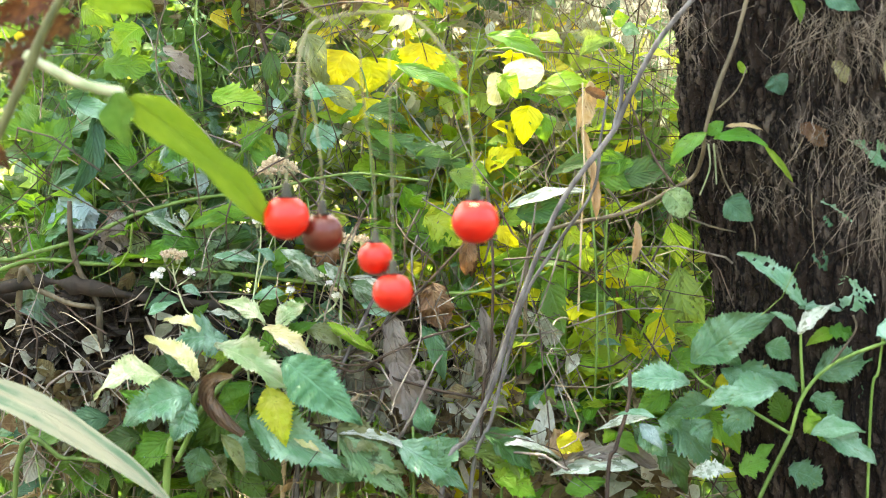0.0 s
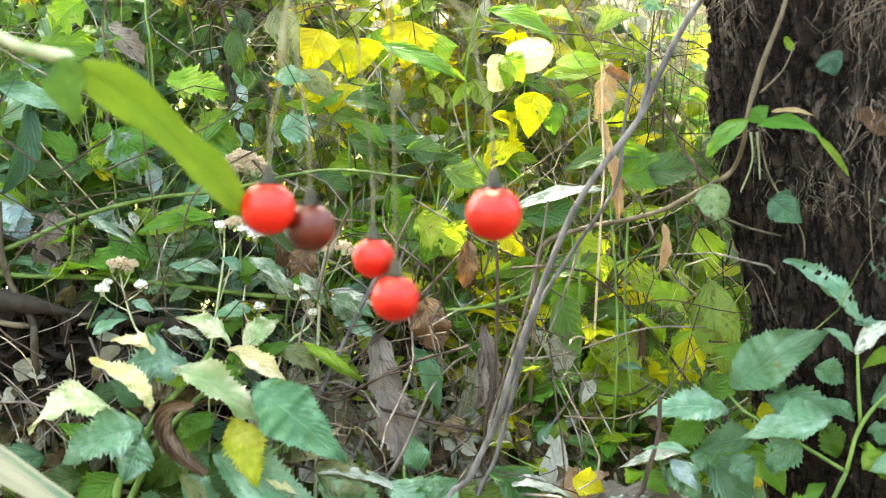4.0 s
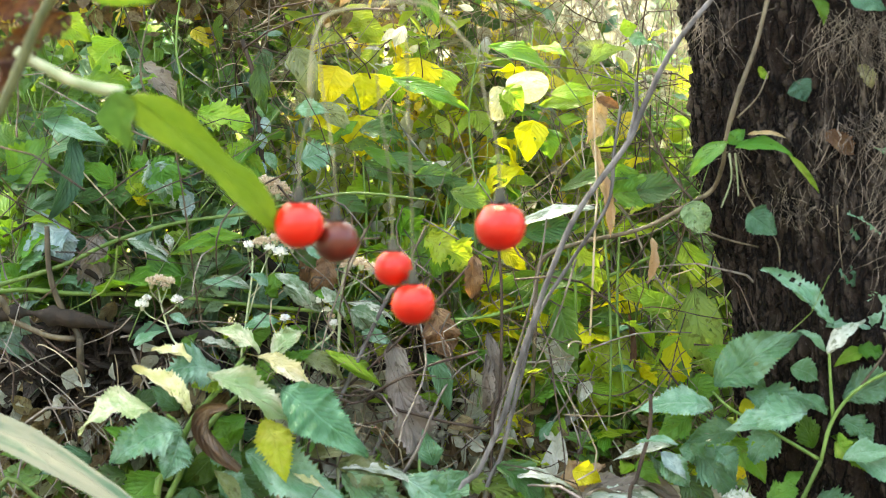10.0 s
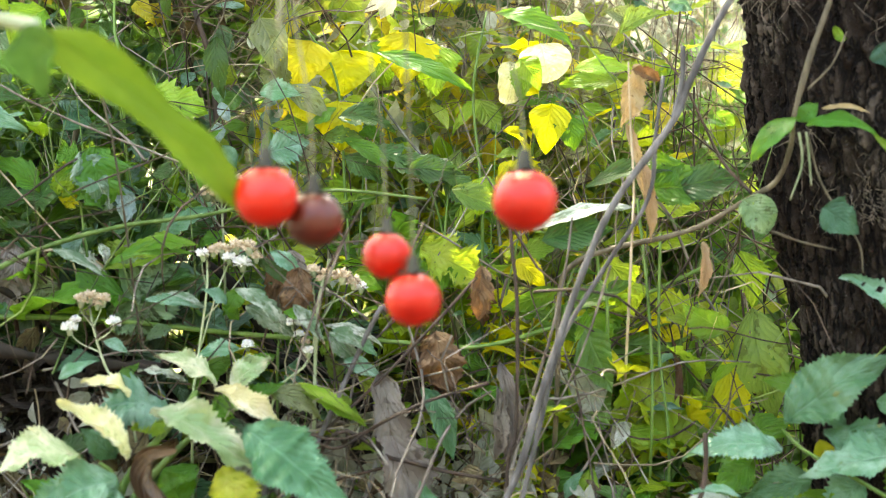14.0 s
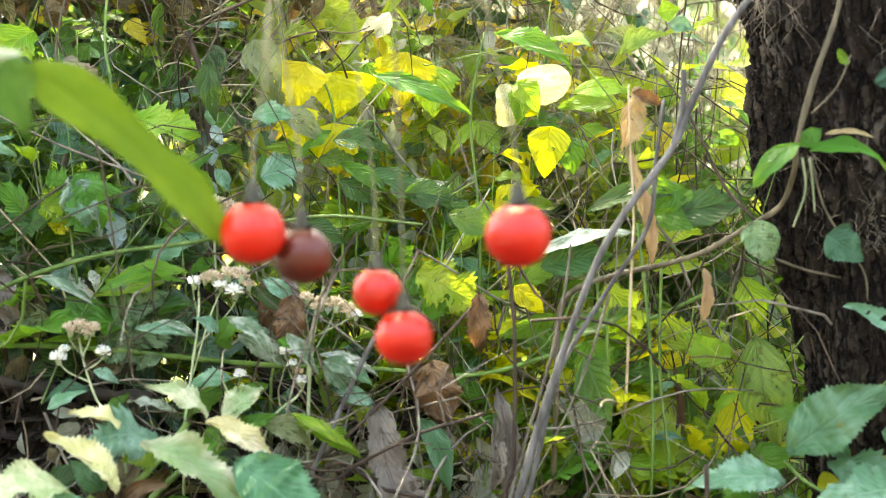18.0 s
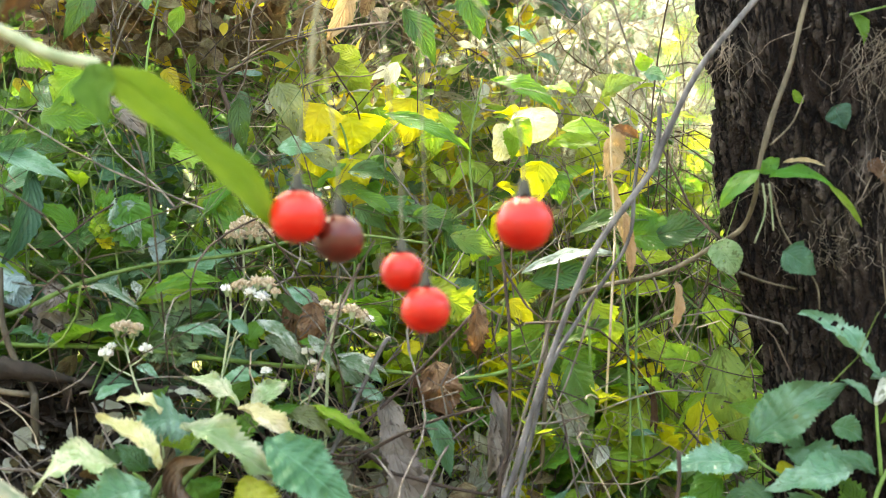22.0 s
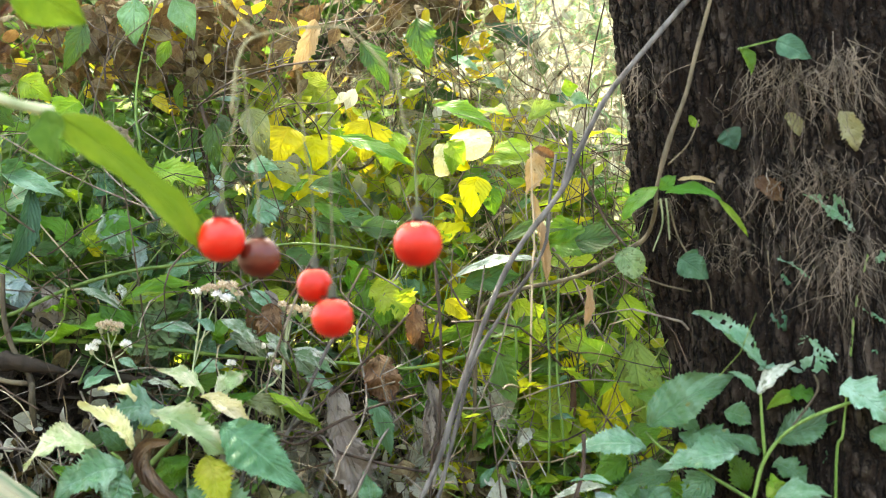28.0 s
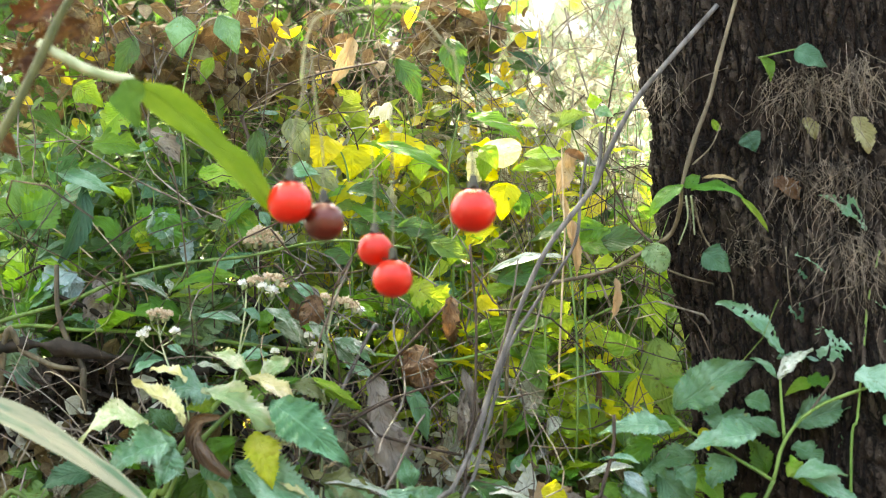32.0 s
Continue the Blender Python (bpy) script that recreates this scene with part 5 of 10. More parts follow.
leaf_mass('mottled_brown_foliage', 'brown', [(-0.1238, 0.6, 0.6514, 0.1144, 0.03, 0.0401, 520), (0.0206, 0.62, 0.6725, 0.0444, 0.03, 0.0237, 140)], 'small brown and rusty leaves of the thicket', (0.007, 0.017), 60, loose=1.0)
leaf_mass('mottled_yellow_foliage', 'yellow', [(-0.1143, 0.61, 0.6451, 0.1106, 0.03, 0.0466, 70), (0.0265, 0.62, 0.6543, 0.0473, 0.03, 0.0237, 40)], 'single yellow leaves among brown ones', (0.008, 0.016), 61, loose=1.0)
leaf_mass('low_pale_leaves', 'pale', [(-0.0169, 0.53, 0.4298, 0.0856, 0.02, 0.0441, 90), (-0.1567, 0.54, 0.433, 0.0687, 0.02, 0.0476, 50), (0.0561, 0.52, 0.403, 0.0764, 0.02, 0.0178, 50)], 'bleached leaves caught among low stems', (0.01, 0.024), 30, loose=1.2)
leaf_mass('low_green_leaves', 'green', [(-0.1015, 0.53, 0.4137, 0.109, 0.02, 0.0311, 140), (0.0699, 0.53, 0.4511, 0.0467, 0.02, 0.0623, 40)], 'small green leaves of low herbs', (0.012, 0.028), 37, loose=0.9)
leaf_mass('low_bluish_leaves', 'teal', [(-0.1293, 0.54, 0.4601, 0.0925, 0.02, 0.0661, 110)], 'small blue-green leaves of low herbs', (0.012, 0.03), 38, loose=0.7)
wild_shoot([(-0.2034, 0.561, 0.3427), (-0.1948, 0.5502, 0.4453), (-0.1834, 0.5565, 0.5334)], 8, FRESH, (0.02, 0.034), 'green leafy shoot of the thicket', 224, 0.0005, first=0.75)
wild_shoot([(-0.2139, 0.5542, 0.337), (-0.1854, 0.5543, 0.434), (-0.1939, 0.5471, 0.5171)], 8, SHADE, (0.02, 0.034), 'shaded dark green leafy shoot of the thicket', 225, 0.0005, first=0.75)
wild_shoot([(-0.1113, 0.541, 0.3524), (-0.1181, 0.5304, 0.4647), (-0.0913, 0.535, 0.5611)], 8, FRESH, (0.02, 0.034), 'green leafy shoot of the thicket', 226, 0.0005, first=0.75)
wild_shoot([(-0.1554, 0.5545, 0.358), (-0.1589, 0.543, 0.4761), (-0.1354, 0.5454, 0.5773)], 8, SHADE, (0.02, 0.034), 'shaded dark green leafy shoot of the thicket', 227, 0.0005, first=0.75)
wild_shoot([(-0.1679, 0.5319, 0.3457), (-0.1472, 0.5301, 0.4514), (-0.1479, 0.5362, 0.542)], 8, FRESH, (0.02, 0.034), 'green leafy shoot of the thicket', 228, 0.0005, first=0.75)
wild_shoot([(-0.1239, 0.5435, 0.3507), (-0.1272, 0.5342, 0.4613), (-0.1039, 0.5402, 0.5562)], 8, SHADE, (0.02, 0.034), 'shaded dark green leafy shoot of the thicket', 229, 0.0005, first=0.75)
wild_shoot([(-0.1953, 0.5433, 0.3597), (-0.1945, 0.5338, 0.4794), (-0.1753, 0.5376, 0.582)], 8, BLUISH, (0.02, 0.034), 'shoot with blue-green leaves of a pale sheen', 230, 0.0005, first=0.75)
wild_shoot([(-0.1279, 0.562, 0.3493), (-0.1143, 0.5633, 0.4587), (-0.1079, 0.5569, 0.5524)], 8, BLUISH, (0.02, 0.034), 'shoot with blue-green leaves of a pale sheen', 231, 0.0005, first=0.75)
wild_shoot([(-0.1854, 0.5501, 0.3574), (-0.1684, 0.5361, 0.4747), (-0.1654, 0.5437, 0.5753)], 8, FRESH, (0.02, 0.034), 'green leafy shoot of the thicket', 232, 0.0005, first=0.75)
wild_shoot([(-0.1798, 0.5513, 0.3499), (-0.18, 0.5531, 0.4597), (-0.1598, 0.5459, 0.5539)], 8, FRESH, (0.02, 0.034), 'green leafy shoot of the thicket', 233, 0.0005, first=0.75)
wild_shoot([(-0.2156, 0.5462, 0.3592), (-0.196, 0.5474, 0.4784), (-0.1956, 0.5505, 0.5806)], 8, FRESH, (0.02, 0.034), 'green leafy shoot of the thicket', 234, 0.0005, first=0.75)
wild_shoot([(0.0589, 0.5521, 0.3225), (0.0608, 0.544, 0.405), (0.0789, 0.5455, 0.4757)], 6, GLOWING, (0.022, 0.036), 'shoot with yellow-green leaves in a backlit colour', 235, 0.0005, first=0.75)
wild_shoot([(0.0429, 0.5341, 0.3256), (0.0699, 0.5298, 0.4113), (0.0629, 0.5304, 0.4847)], 6, SUNNY, (0.022, 0.036), 'sunlit yellow-green leafy shoot of the thicket', 236, 0.0005, first=0.75)
wild_shoot([(0.0336, 0.5279, 0.3329), (0.0282, 0.527, 0.4257), (0.0536, 0.5294, 0.5053)], 6, GLOWING, (0.022, 0.036), 'shoot with yellow-green leaves in a backlit colour', 237, 0.0005, first=0.75)
wild_shoot([(0.0301, 0.5411, 0.3263), (0.029, 0.546, 0.4127), (0.0501, 0.5394, 0.4867)], 6, GLOWING, (0.022, 0.036), 'shoot with yellow-green leaves in a backlit colour', 238, 0.0005, first=0.75)
wild_shoot([(0.0369, 0.5587, 0.3237), (0.0337, 0.5445, 0.4074), (0.0569, 0.5482, 0.4792)], 6, SUNNY, (0.022, 0.036), 'sunlit yellow-green leafy shoot of the thicket', 239, 0.0005, first=0.75)
wild_shoot([(0.0573, 0.5463, 0.3226), (0.055, 0.548, 0.4052), (0.0773, 0.5472, 0.476)], 6, GLOWING, (0.022, 0.036), 'shoot with yellow-green leaves in a backlit colour', 240, 0.0005, first=0.75)
wild_shoot([(0.0409, 0.5387, 0.3298), (0.0462, 0.5455, 0.4195), (0.0609, 0.5393, 0.4964)], 6, GLOWING, (0.022, 0.036), 'shoot with yellow-green leaves in a backlit colour', 241, 0.0005, first=0.75)
wild_shoot([(0.0417, 0.5467, 0.32), (0.0371, 0.5335, 0.4), (0.0617, 0.5399, 0.4685)], 6, GLOWING, (0.022, 0.036), 'shoot with yellow-green leaves in a backlit colour', 242, 0.0005, first=0.75)
wild_shoot([(0.0804, 0.539, 0.3305), (0.1102, 0.5413, 0.421), (0.1004, 0.5432, 0.4985)], 6, GLOWING, (0.022, 0.036), 'shoot with yellow-green leaves in a backlit colour', 243, 0.0005, first=0.75)
wild_shoot([(0.0629, 0.5389, 0.3174), (0.0892, 0.5263, 0.3948), (0.0829, 0.5293, 0.4612)], 6, SUNNY, (0.022, 0.036), 'sunlit yellow-green leafy shoot of the thicket', 244, 0.0005, first=0.75)
wild_shoot([(0.045, 0.546, 0.3288), (0.0481, 0.5449, 0.4177), (0.065, 0.55, 0.4938)], 6, SUNNY, (0.022, 0.036), 'sunlit yellow-green leafy shoot of the thicket', 245, 0.0005, first=0.75)
wild_shoot([(0.008, 0.5252, 0.3098), (0.0211, 0.5241, 0.3796), (0.038, 0.5284, 0.4394)], 5, WITHERED, (0.014, 0.026), 'withered stalk with curled brown and beige leaves', 246, 0.0005, first=0.7)
wild_shoot([(-0.084, 0.5259, 0.3149), (-0.0745, 0.5171, 0.3898), (-0.054, 0.5193, 0.4541)], 5, WITHERED, (0.014, 0.026), 'withered stalk with curled brown and beige leaves', 247, 0.0005, first=0.7)
wild_shoot([(-0.0789, 0.5145, 0.3185), (-0.0609, 0.5109, 0.397), (-0.0489, 0.5176, 0.4643)], 5, WITHERED, (0.014, 0.026), 'withered stalk with curled brown and beige leaves', 248, 0.0005, first=0.7)
wild_shoot([(0.0118, 0.5218, 0.3149), (0.0264, 0.5267, 0.3899), (0.0418, 0.5216, 0.4541)], 5, GLOWING, (0.014, 0.026), 'shoot with yellow-green leaves in a backlit colour', 249, 0.0005, first=0.7)
wild_shoot([(-0.0837, 0.5312, 0.3083), (-0.0618, 0.5364, 0.3765), (-0.0537, 0.5297, 0.435)], 5, WITHERED, (0.014, 0.026), 'withered stalk with curled brown and beige leaves', 250, 0.0005, first=0.7)
wild_shoot([(-0.0545, 0.5231, 0.3099), (-0.0238, 0.5252, 0.3798), (-0.0245, 0.5229, 0.4397)], 5, WITHERED, (0.014, 0.026), 'withered stalk with curled brown and beige leaves', 251, 0.0005, first=0.7)
wild_shoot([(-0.0565, 0.5268, 0.3147), (-0.0302, 0.5231, 0.3894), (-0.0265, 0.527, 0.4535)], 5, GLOWING, (0.014, 0.026), 'shoot with yellow-green leaves in a backlit colour', 252, 0.0005, first=0.7)
wild_shoot([(-0.0841, 0.5609, 0.326), (-0.0565, 0.5625, 0.412), (-0.0668, 0.5581, 0.4856)], 9, FRESH, (0.014, 0.028), 'green leafy shoot of the thicket', 253, 0.0005, first=0.6)
wild_shoot([(-0.1066, 0.5469, 0.3393), (-0.0864, 0.5503, 0.4386), (-0.0672, 0.5475, 0.5237)], 9, GLOWING, (0.014, 0.028), 'shoot with yellow-green leaves in a backlit colour', 254, 0.0005, first=0.6)
wild_shoot([(-0.0617, 0.5558, 0.3332), (-0.0473, 0.5498, 0.4264), (-0.0387, 0.5489, 0.5062)], 9, SUNNY, (0.014, 0.028), 'sunlit yellow-green leafy shoot of the thicket', 255, 0.0005, first=0.6)
wild_shoot([(-0.1127, 0.5606, 0.3443), (-0.084, 0.564, 0.4487), (-0.0877, 0.5573, 0.5381)], 9, BLUISH, (0.014, 0.028), 'shoot with blue-green leaves of a pale sheen', 256, 0.0005, first=0.6)
wild_shoot([(-0.0874, 0.5663, 0.3364), (-0.0903, 0.5707, 0.4329), (-0.0831, 0.5663, 0.5156)], 9, FRESH, (0.014, 0.028), 'green leafy shoot of the thicket', 257, 0.0005, first=0.6)
wild_shoot([(0.0071, 0.5796, 0.3399), (-0.0498, 0.5742, 0.4399), (-0.0827, 0.5685, 0.5255)], 9, GLOWING, (0.014, 0.028), 'shoot with yellow-green leaves in a backlit colour', 258, 0.0005, first=0.6)
wild_shoot([(-0.0227, 0.5726, 0.3343), (-0.0383, 0.5685, 0.4285), (-0.0515, 0.5651, 0.5093)], 9, BLUISH, (0.014, 0.028), 'shoot with blue-green leaves of a pale sheen', 259, 0.0005, first=0.6)
wild_shoot([(-0.081, 0.5489, 0.3256), (-0.0666, 0.5442, 0.4112), (-0.0536, 0.5448, 0.4846)], 9, BLUISH, (0.014, 0.028), 'shoot with blue-green leaves of a pale sheen', 260, 0.0005, first=0.6)
wild_shoot([(-0.1146, 0.5379, 0.3396), (-0.1043, 0.5402, 0.4391), (-0.072, 0.5401, 0.5245)], 9, GLOWING, (0.014, 0.028), 'shoot with yellow-green leaves in a backlit colour', 261, 0.0005, first=0.6)
wild_shoot([(0.0894, 0.5285, 0.3143), (0.0841, 0.5189, 0.3886), (0.0994, 0.5226, 0.4523)], 8, FRESH, (0.02, 0.034), 'green leafy shoot of the thicket', 262, 0.0005, first=0.6)
wild_shoot([(0.0734, 0.5454, 0.3078), (0.0738, 0.5359, 0.3755), (0.0834, 0.5345, 0.4336)], 8, GLOWING, (0.02, 0.034), 'shoot with yellow-green leaves in a backlit colour', 263, 0.0005, first=0.6)
wild_shoot([(0.0794, 0.5418, 0.321), (0.0827, 0.5369, 0.4019), (0.0894, 0.5339, 0.4713)], 8, GLOWING, (0.02, 0.034), 'shoot with yellow-green leaves in a backlit colour', 264, 0.0005, first=0.6)
wild_shoot([(0.0762, 0.5433, 0.3168), (0.0802, 0.536, 0.3936), (0.0862, 0.541, 0.4594)], 8, GLOWING, (0.02, 0.034), 'shoot with yellow-green leaves in a backlit colour', 265, 0.0005, first=0.6)
wild_shoot([(0.0801, 0.5453, 0.3188), (0.0865, 0.5346, 0.3977), (0.0901, 0.5422, 0.4652)], 8, FRESH, (0.02, 0.034), 'green leafy shoot of the thicket', 266, 0.0005, first=0.6)
wild_shoot([(0.096, 0.541, 0.305), (0.1101, 0.5412, 0.37), (0.106, 0.5356, 0.4257)], 8, GLOWING, (0.02, 0.034), 'shoot with yellow-green leaves in a backlit colour', 267, 0.0005, first=0.6)
wild_shoot([(0.0924, 0.5405, 0.3224), (0.0806, 0.5396, 0.4048), (0.1024, 0.5421, 0.4755)], 8, GLOWING, (0.02, 0.034), 'shoot with yellow-green leaves in a backlit colour', 268, 0.0005, first=0.6)
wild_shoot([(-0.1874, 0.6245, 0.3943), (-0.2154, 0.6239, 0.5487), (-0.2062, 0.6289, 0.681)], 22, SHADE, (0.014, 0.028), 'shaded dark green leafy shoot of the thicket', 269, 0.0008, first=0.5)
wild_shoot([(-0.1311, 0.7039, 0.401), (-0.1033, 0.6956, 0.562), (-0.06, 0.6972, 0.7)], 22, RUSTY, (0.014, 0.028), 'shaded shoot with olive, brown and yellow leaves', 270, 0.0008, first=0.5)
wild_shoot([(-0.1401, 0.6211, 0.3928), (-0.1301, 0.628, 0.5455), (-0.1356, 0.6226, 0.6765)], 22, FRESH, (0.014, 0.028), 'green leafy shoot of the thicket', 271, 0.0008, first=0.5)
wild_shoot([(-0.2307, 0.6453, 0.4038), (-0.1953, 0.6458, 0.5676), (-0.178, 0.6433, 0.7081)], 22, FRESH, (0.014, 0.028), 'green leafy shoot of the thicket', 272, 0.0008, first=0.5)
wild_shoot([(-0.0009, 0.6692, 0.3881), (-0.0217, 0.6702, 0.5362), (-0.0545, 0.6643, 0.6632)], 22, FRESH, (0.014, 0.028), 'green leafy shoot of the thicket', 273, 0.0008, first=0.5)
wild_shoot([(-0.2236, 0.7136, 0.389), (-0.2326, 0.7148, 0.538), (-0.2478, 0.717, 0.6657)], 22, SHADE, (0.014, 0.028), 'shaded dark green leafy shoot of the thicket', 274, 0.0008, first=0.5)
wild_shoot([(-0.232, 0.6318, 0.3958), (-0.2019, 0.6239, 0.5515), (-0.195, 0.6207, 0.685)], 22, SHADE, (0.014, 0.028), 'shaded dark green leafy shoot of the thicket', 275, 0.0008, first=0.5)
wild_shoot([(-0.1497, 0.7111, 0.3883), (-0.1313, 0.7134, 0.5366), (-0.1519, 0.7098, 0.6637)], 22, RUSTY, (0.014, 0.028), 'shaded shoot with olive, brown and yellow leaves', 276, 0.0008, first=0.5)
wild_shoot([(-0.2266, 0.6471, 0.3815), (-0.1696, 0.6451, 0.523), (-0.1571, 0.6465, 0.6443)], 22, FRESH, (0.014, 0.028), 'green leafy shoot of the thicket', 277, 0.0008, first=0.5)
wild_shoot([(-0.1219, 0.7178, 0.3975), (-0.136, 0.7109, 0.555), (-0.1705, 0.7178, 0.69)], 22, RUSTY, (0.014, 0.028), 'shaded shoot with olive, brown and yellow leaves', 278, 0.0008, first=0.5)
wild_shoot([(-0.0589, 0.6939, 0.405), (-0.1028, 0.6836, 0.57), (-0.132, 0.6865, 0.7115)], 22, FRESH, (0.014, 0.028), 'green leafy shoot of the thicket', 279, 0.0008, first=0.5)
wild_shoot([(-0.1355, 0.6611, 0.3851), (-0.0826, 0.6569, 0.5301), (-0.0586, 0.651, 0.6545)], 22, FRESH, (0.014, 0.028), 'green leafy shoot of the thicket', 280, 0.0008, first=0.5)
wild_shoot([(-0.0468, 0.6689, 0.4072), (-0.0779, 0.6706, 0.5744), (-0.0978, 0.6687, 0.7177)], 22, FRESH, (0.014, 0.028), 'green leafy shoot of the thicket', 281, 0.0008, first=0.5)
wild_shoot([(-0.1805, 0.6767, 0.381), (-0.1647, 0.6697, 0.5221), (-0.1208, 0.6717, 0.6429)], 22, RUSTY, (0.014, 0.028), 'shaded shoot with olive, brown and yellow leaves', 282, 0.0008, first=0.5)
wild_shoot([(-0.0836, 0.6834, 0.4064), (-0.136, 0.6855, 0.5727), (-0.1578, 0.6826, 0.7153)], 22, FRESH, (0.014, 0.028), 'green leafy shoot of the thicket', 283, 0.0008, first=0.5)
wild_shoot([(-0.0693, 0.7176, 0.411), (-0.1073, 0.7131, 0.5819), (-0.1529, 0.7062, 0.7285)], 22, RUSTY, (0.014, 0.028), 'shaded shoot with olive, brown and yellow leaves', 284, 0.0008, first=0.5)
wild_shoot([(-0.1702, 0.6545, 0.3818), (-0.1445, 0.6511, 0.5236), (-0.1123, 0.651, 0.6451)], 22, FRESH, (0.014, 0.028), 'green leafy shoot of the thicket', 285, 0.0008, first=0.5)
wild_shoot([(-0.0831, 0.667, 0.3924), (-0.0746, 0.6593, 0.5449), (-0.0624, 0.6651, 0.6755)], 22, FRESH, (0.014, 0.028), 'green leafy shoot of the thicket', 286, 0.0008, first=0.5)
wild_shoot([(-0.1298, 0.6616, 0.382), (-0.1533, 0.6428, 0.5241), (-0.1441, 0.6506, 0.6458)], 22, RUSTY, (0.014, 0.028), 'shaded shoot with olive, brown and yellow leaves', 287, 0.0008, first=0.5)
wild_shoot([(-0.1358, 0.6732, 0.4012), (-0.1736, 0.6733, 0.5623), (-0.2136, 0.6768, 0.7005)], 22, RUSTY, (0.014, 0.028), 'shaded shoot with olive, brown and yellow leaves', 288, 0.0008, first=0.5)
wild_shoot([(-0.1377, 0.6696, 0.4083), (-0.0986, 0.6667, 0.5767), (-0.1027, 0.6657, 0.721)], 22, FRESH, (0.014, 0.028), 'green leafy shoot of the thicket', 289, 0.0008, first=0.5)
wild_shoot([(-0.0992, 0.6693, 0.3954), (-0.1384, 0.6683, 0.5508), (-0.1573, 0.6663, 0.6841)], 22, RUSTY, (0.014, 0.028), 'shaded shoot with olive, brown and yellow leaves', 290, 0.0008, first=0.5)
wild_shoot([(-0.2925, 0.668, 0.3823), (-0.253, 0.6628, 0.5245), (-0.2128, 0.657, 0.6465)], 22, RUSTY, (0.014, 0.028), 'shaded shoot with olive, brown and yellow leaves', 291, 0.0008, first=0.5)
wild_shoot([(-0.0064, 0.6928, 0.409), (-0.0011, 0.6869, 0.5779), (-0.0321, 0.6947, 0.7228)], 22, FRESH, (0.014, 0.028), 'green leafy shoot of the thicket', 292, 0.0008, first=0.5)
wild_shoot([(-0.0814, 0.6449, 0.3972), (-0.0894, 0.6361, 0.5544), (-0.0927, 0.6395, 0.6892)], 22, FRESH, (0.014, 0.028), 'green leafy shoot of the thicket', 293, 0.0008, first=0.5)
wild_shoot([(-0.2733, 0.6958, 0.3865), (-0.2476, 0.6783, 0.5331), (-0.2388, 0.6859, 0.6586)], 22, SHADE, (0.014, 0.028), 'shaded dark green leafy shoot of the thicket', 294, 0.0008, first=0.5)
wild_shoot([(-0.0222, 0.6257, 0.3955), (0.0063, 0.6207, 0.551), (-0.002, 0.6279, 0.6843)], 14, WITHERED, (0.018, 0.032), 'withered stalk with curled brown and beige leaves', 295, 0.0008, first=0.35)
wild_shoot([(-0.0509, 0.674, 0.4043), (-0.016, 0.6591, 0.5685), (0.025, 0.6621, 0.7093)], 14, RUSTY, (0.018, 0.032), 'shaded shoot with olive, brown and yellow leaves', 296, 0.0008, first=0.35)
wild_shoot([(0.0864, 0.6827, 0.4106), (0.0324, 0.6823, 0.5812), (0.0159, 0.6759, 0.7274)], 14, RUSTY, (0.018, 0.032), 'shaded shoot with olive, brown and yellow leaves', 297, 0.0008, first=0.35)
wild_shoot([(-0.0151, 0.691, 0.398), (-0.0004, 0.6879, 0.5561), (0.0358, 0.6916, 0.6915)], 14, WITHERED, (0.018, 0.032), 'withered stalk with curled brown and beige leaves', 298, 0.0008, first=0.35)
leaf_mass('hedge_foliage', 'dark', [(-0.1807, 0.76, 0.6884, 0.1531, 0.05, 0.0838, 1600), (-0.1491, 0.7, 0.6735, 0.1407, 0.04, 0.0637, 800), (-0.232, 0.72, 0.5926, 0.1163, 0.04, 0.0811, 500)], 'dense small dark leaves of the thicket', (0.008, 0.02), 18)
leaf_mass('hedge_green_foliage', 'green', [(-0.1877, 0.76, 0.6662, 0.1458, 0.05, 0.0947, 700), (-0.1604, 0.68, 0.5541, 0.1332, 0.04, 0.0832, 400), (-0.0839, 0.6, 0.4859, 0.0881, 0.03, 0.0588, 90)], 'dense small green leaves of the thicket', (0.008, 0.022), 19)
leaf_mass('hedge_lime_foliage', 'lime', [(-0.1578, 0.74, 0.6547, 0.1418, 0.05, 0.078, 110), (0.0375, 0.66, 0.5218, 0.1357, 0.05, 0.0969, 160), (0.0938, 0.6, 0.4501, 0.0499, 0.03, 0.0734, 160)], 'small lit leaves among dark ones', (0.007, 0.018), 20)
leaf_mass('hedge_brown_foliage', 'brown', [(-0.1535, 0.72, 0.6715, 0.1448, 0.05, 0.069, 200), (-0.0531, 0.58, 0.4184, 0.1193, 0.03, 0.0341, 50)], 'small brown withered leaves of the thicket', (0.008, 0.02), 25)
leaf_mass('bright_seed_heads', 'pale', [(0.07, 0.7, 0.6333, 0.0771, 0.05, 0.057, 650), (0.0218, 0.68, 0.5804, 0.1265, 0.05, 0.0766, 800)], 'pale dry seed heads and bracts in bright light', (0.005, 0.013), 26, loose=1.5)
leaf_mass('pale_foliage', 'pale', [(0.0439, 0.78, 0.6036, 0.1604, 0.1, 0.0764, 300), (0.0635, 0.85, 0.662, 0.1225, 0.12, 0.0899, 220), (-0.1213, 0.75, 0.6087, 0.1102, 0.08, 0.0588, 160)], 'bleached pale leaves and seed heads', (0.006, 0.016), 16)
leaf_mass('centre_foliage', 'lime', [(0.0339, 0.6, 0.5536, 0.0969, 0.04, 0.0764, 110), (0.05, 0.66, 0.5999, 0.082, 0.05, 0.0505, 130)], 'small sunlit leaves of the thicket', (0.009, 0.02), 39)
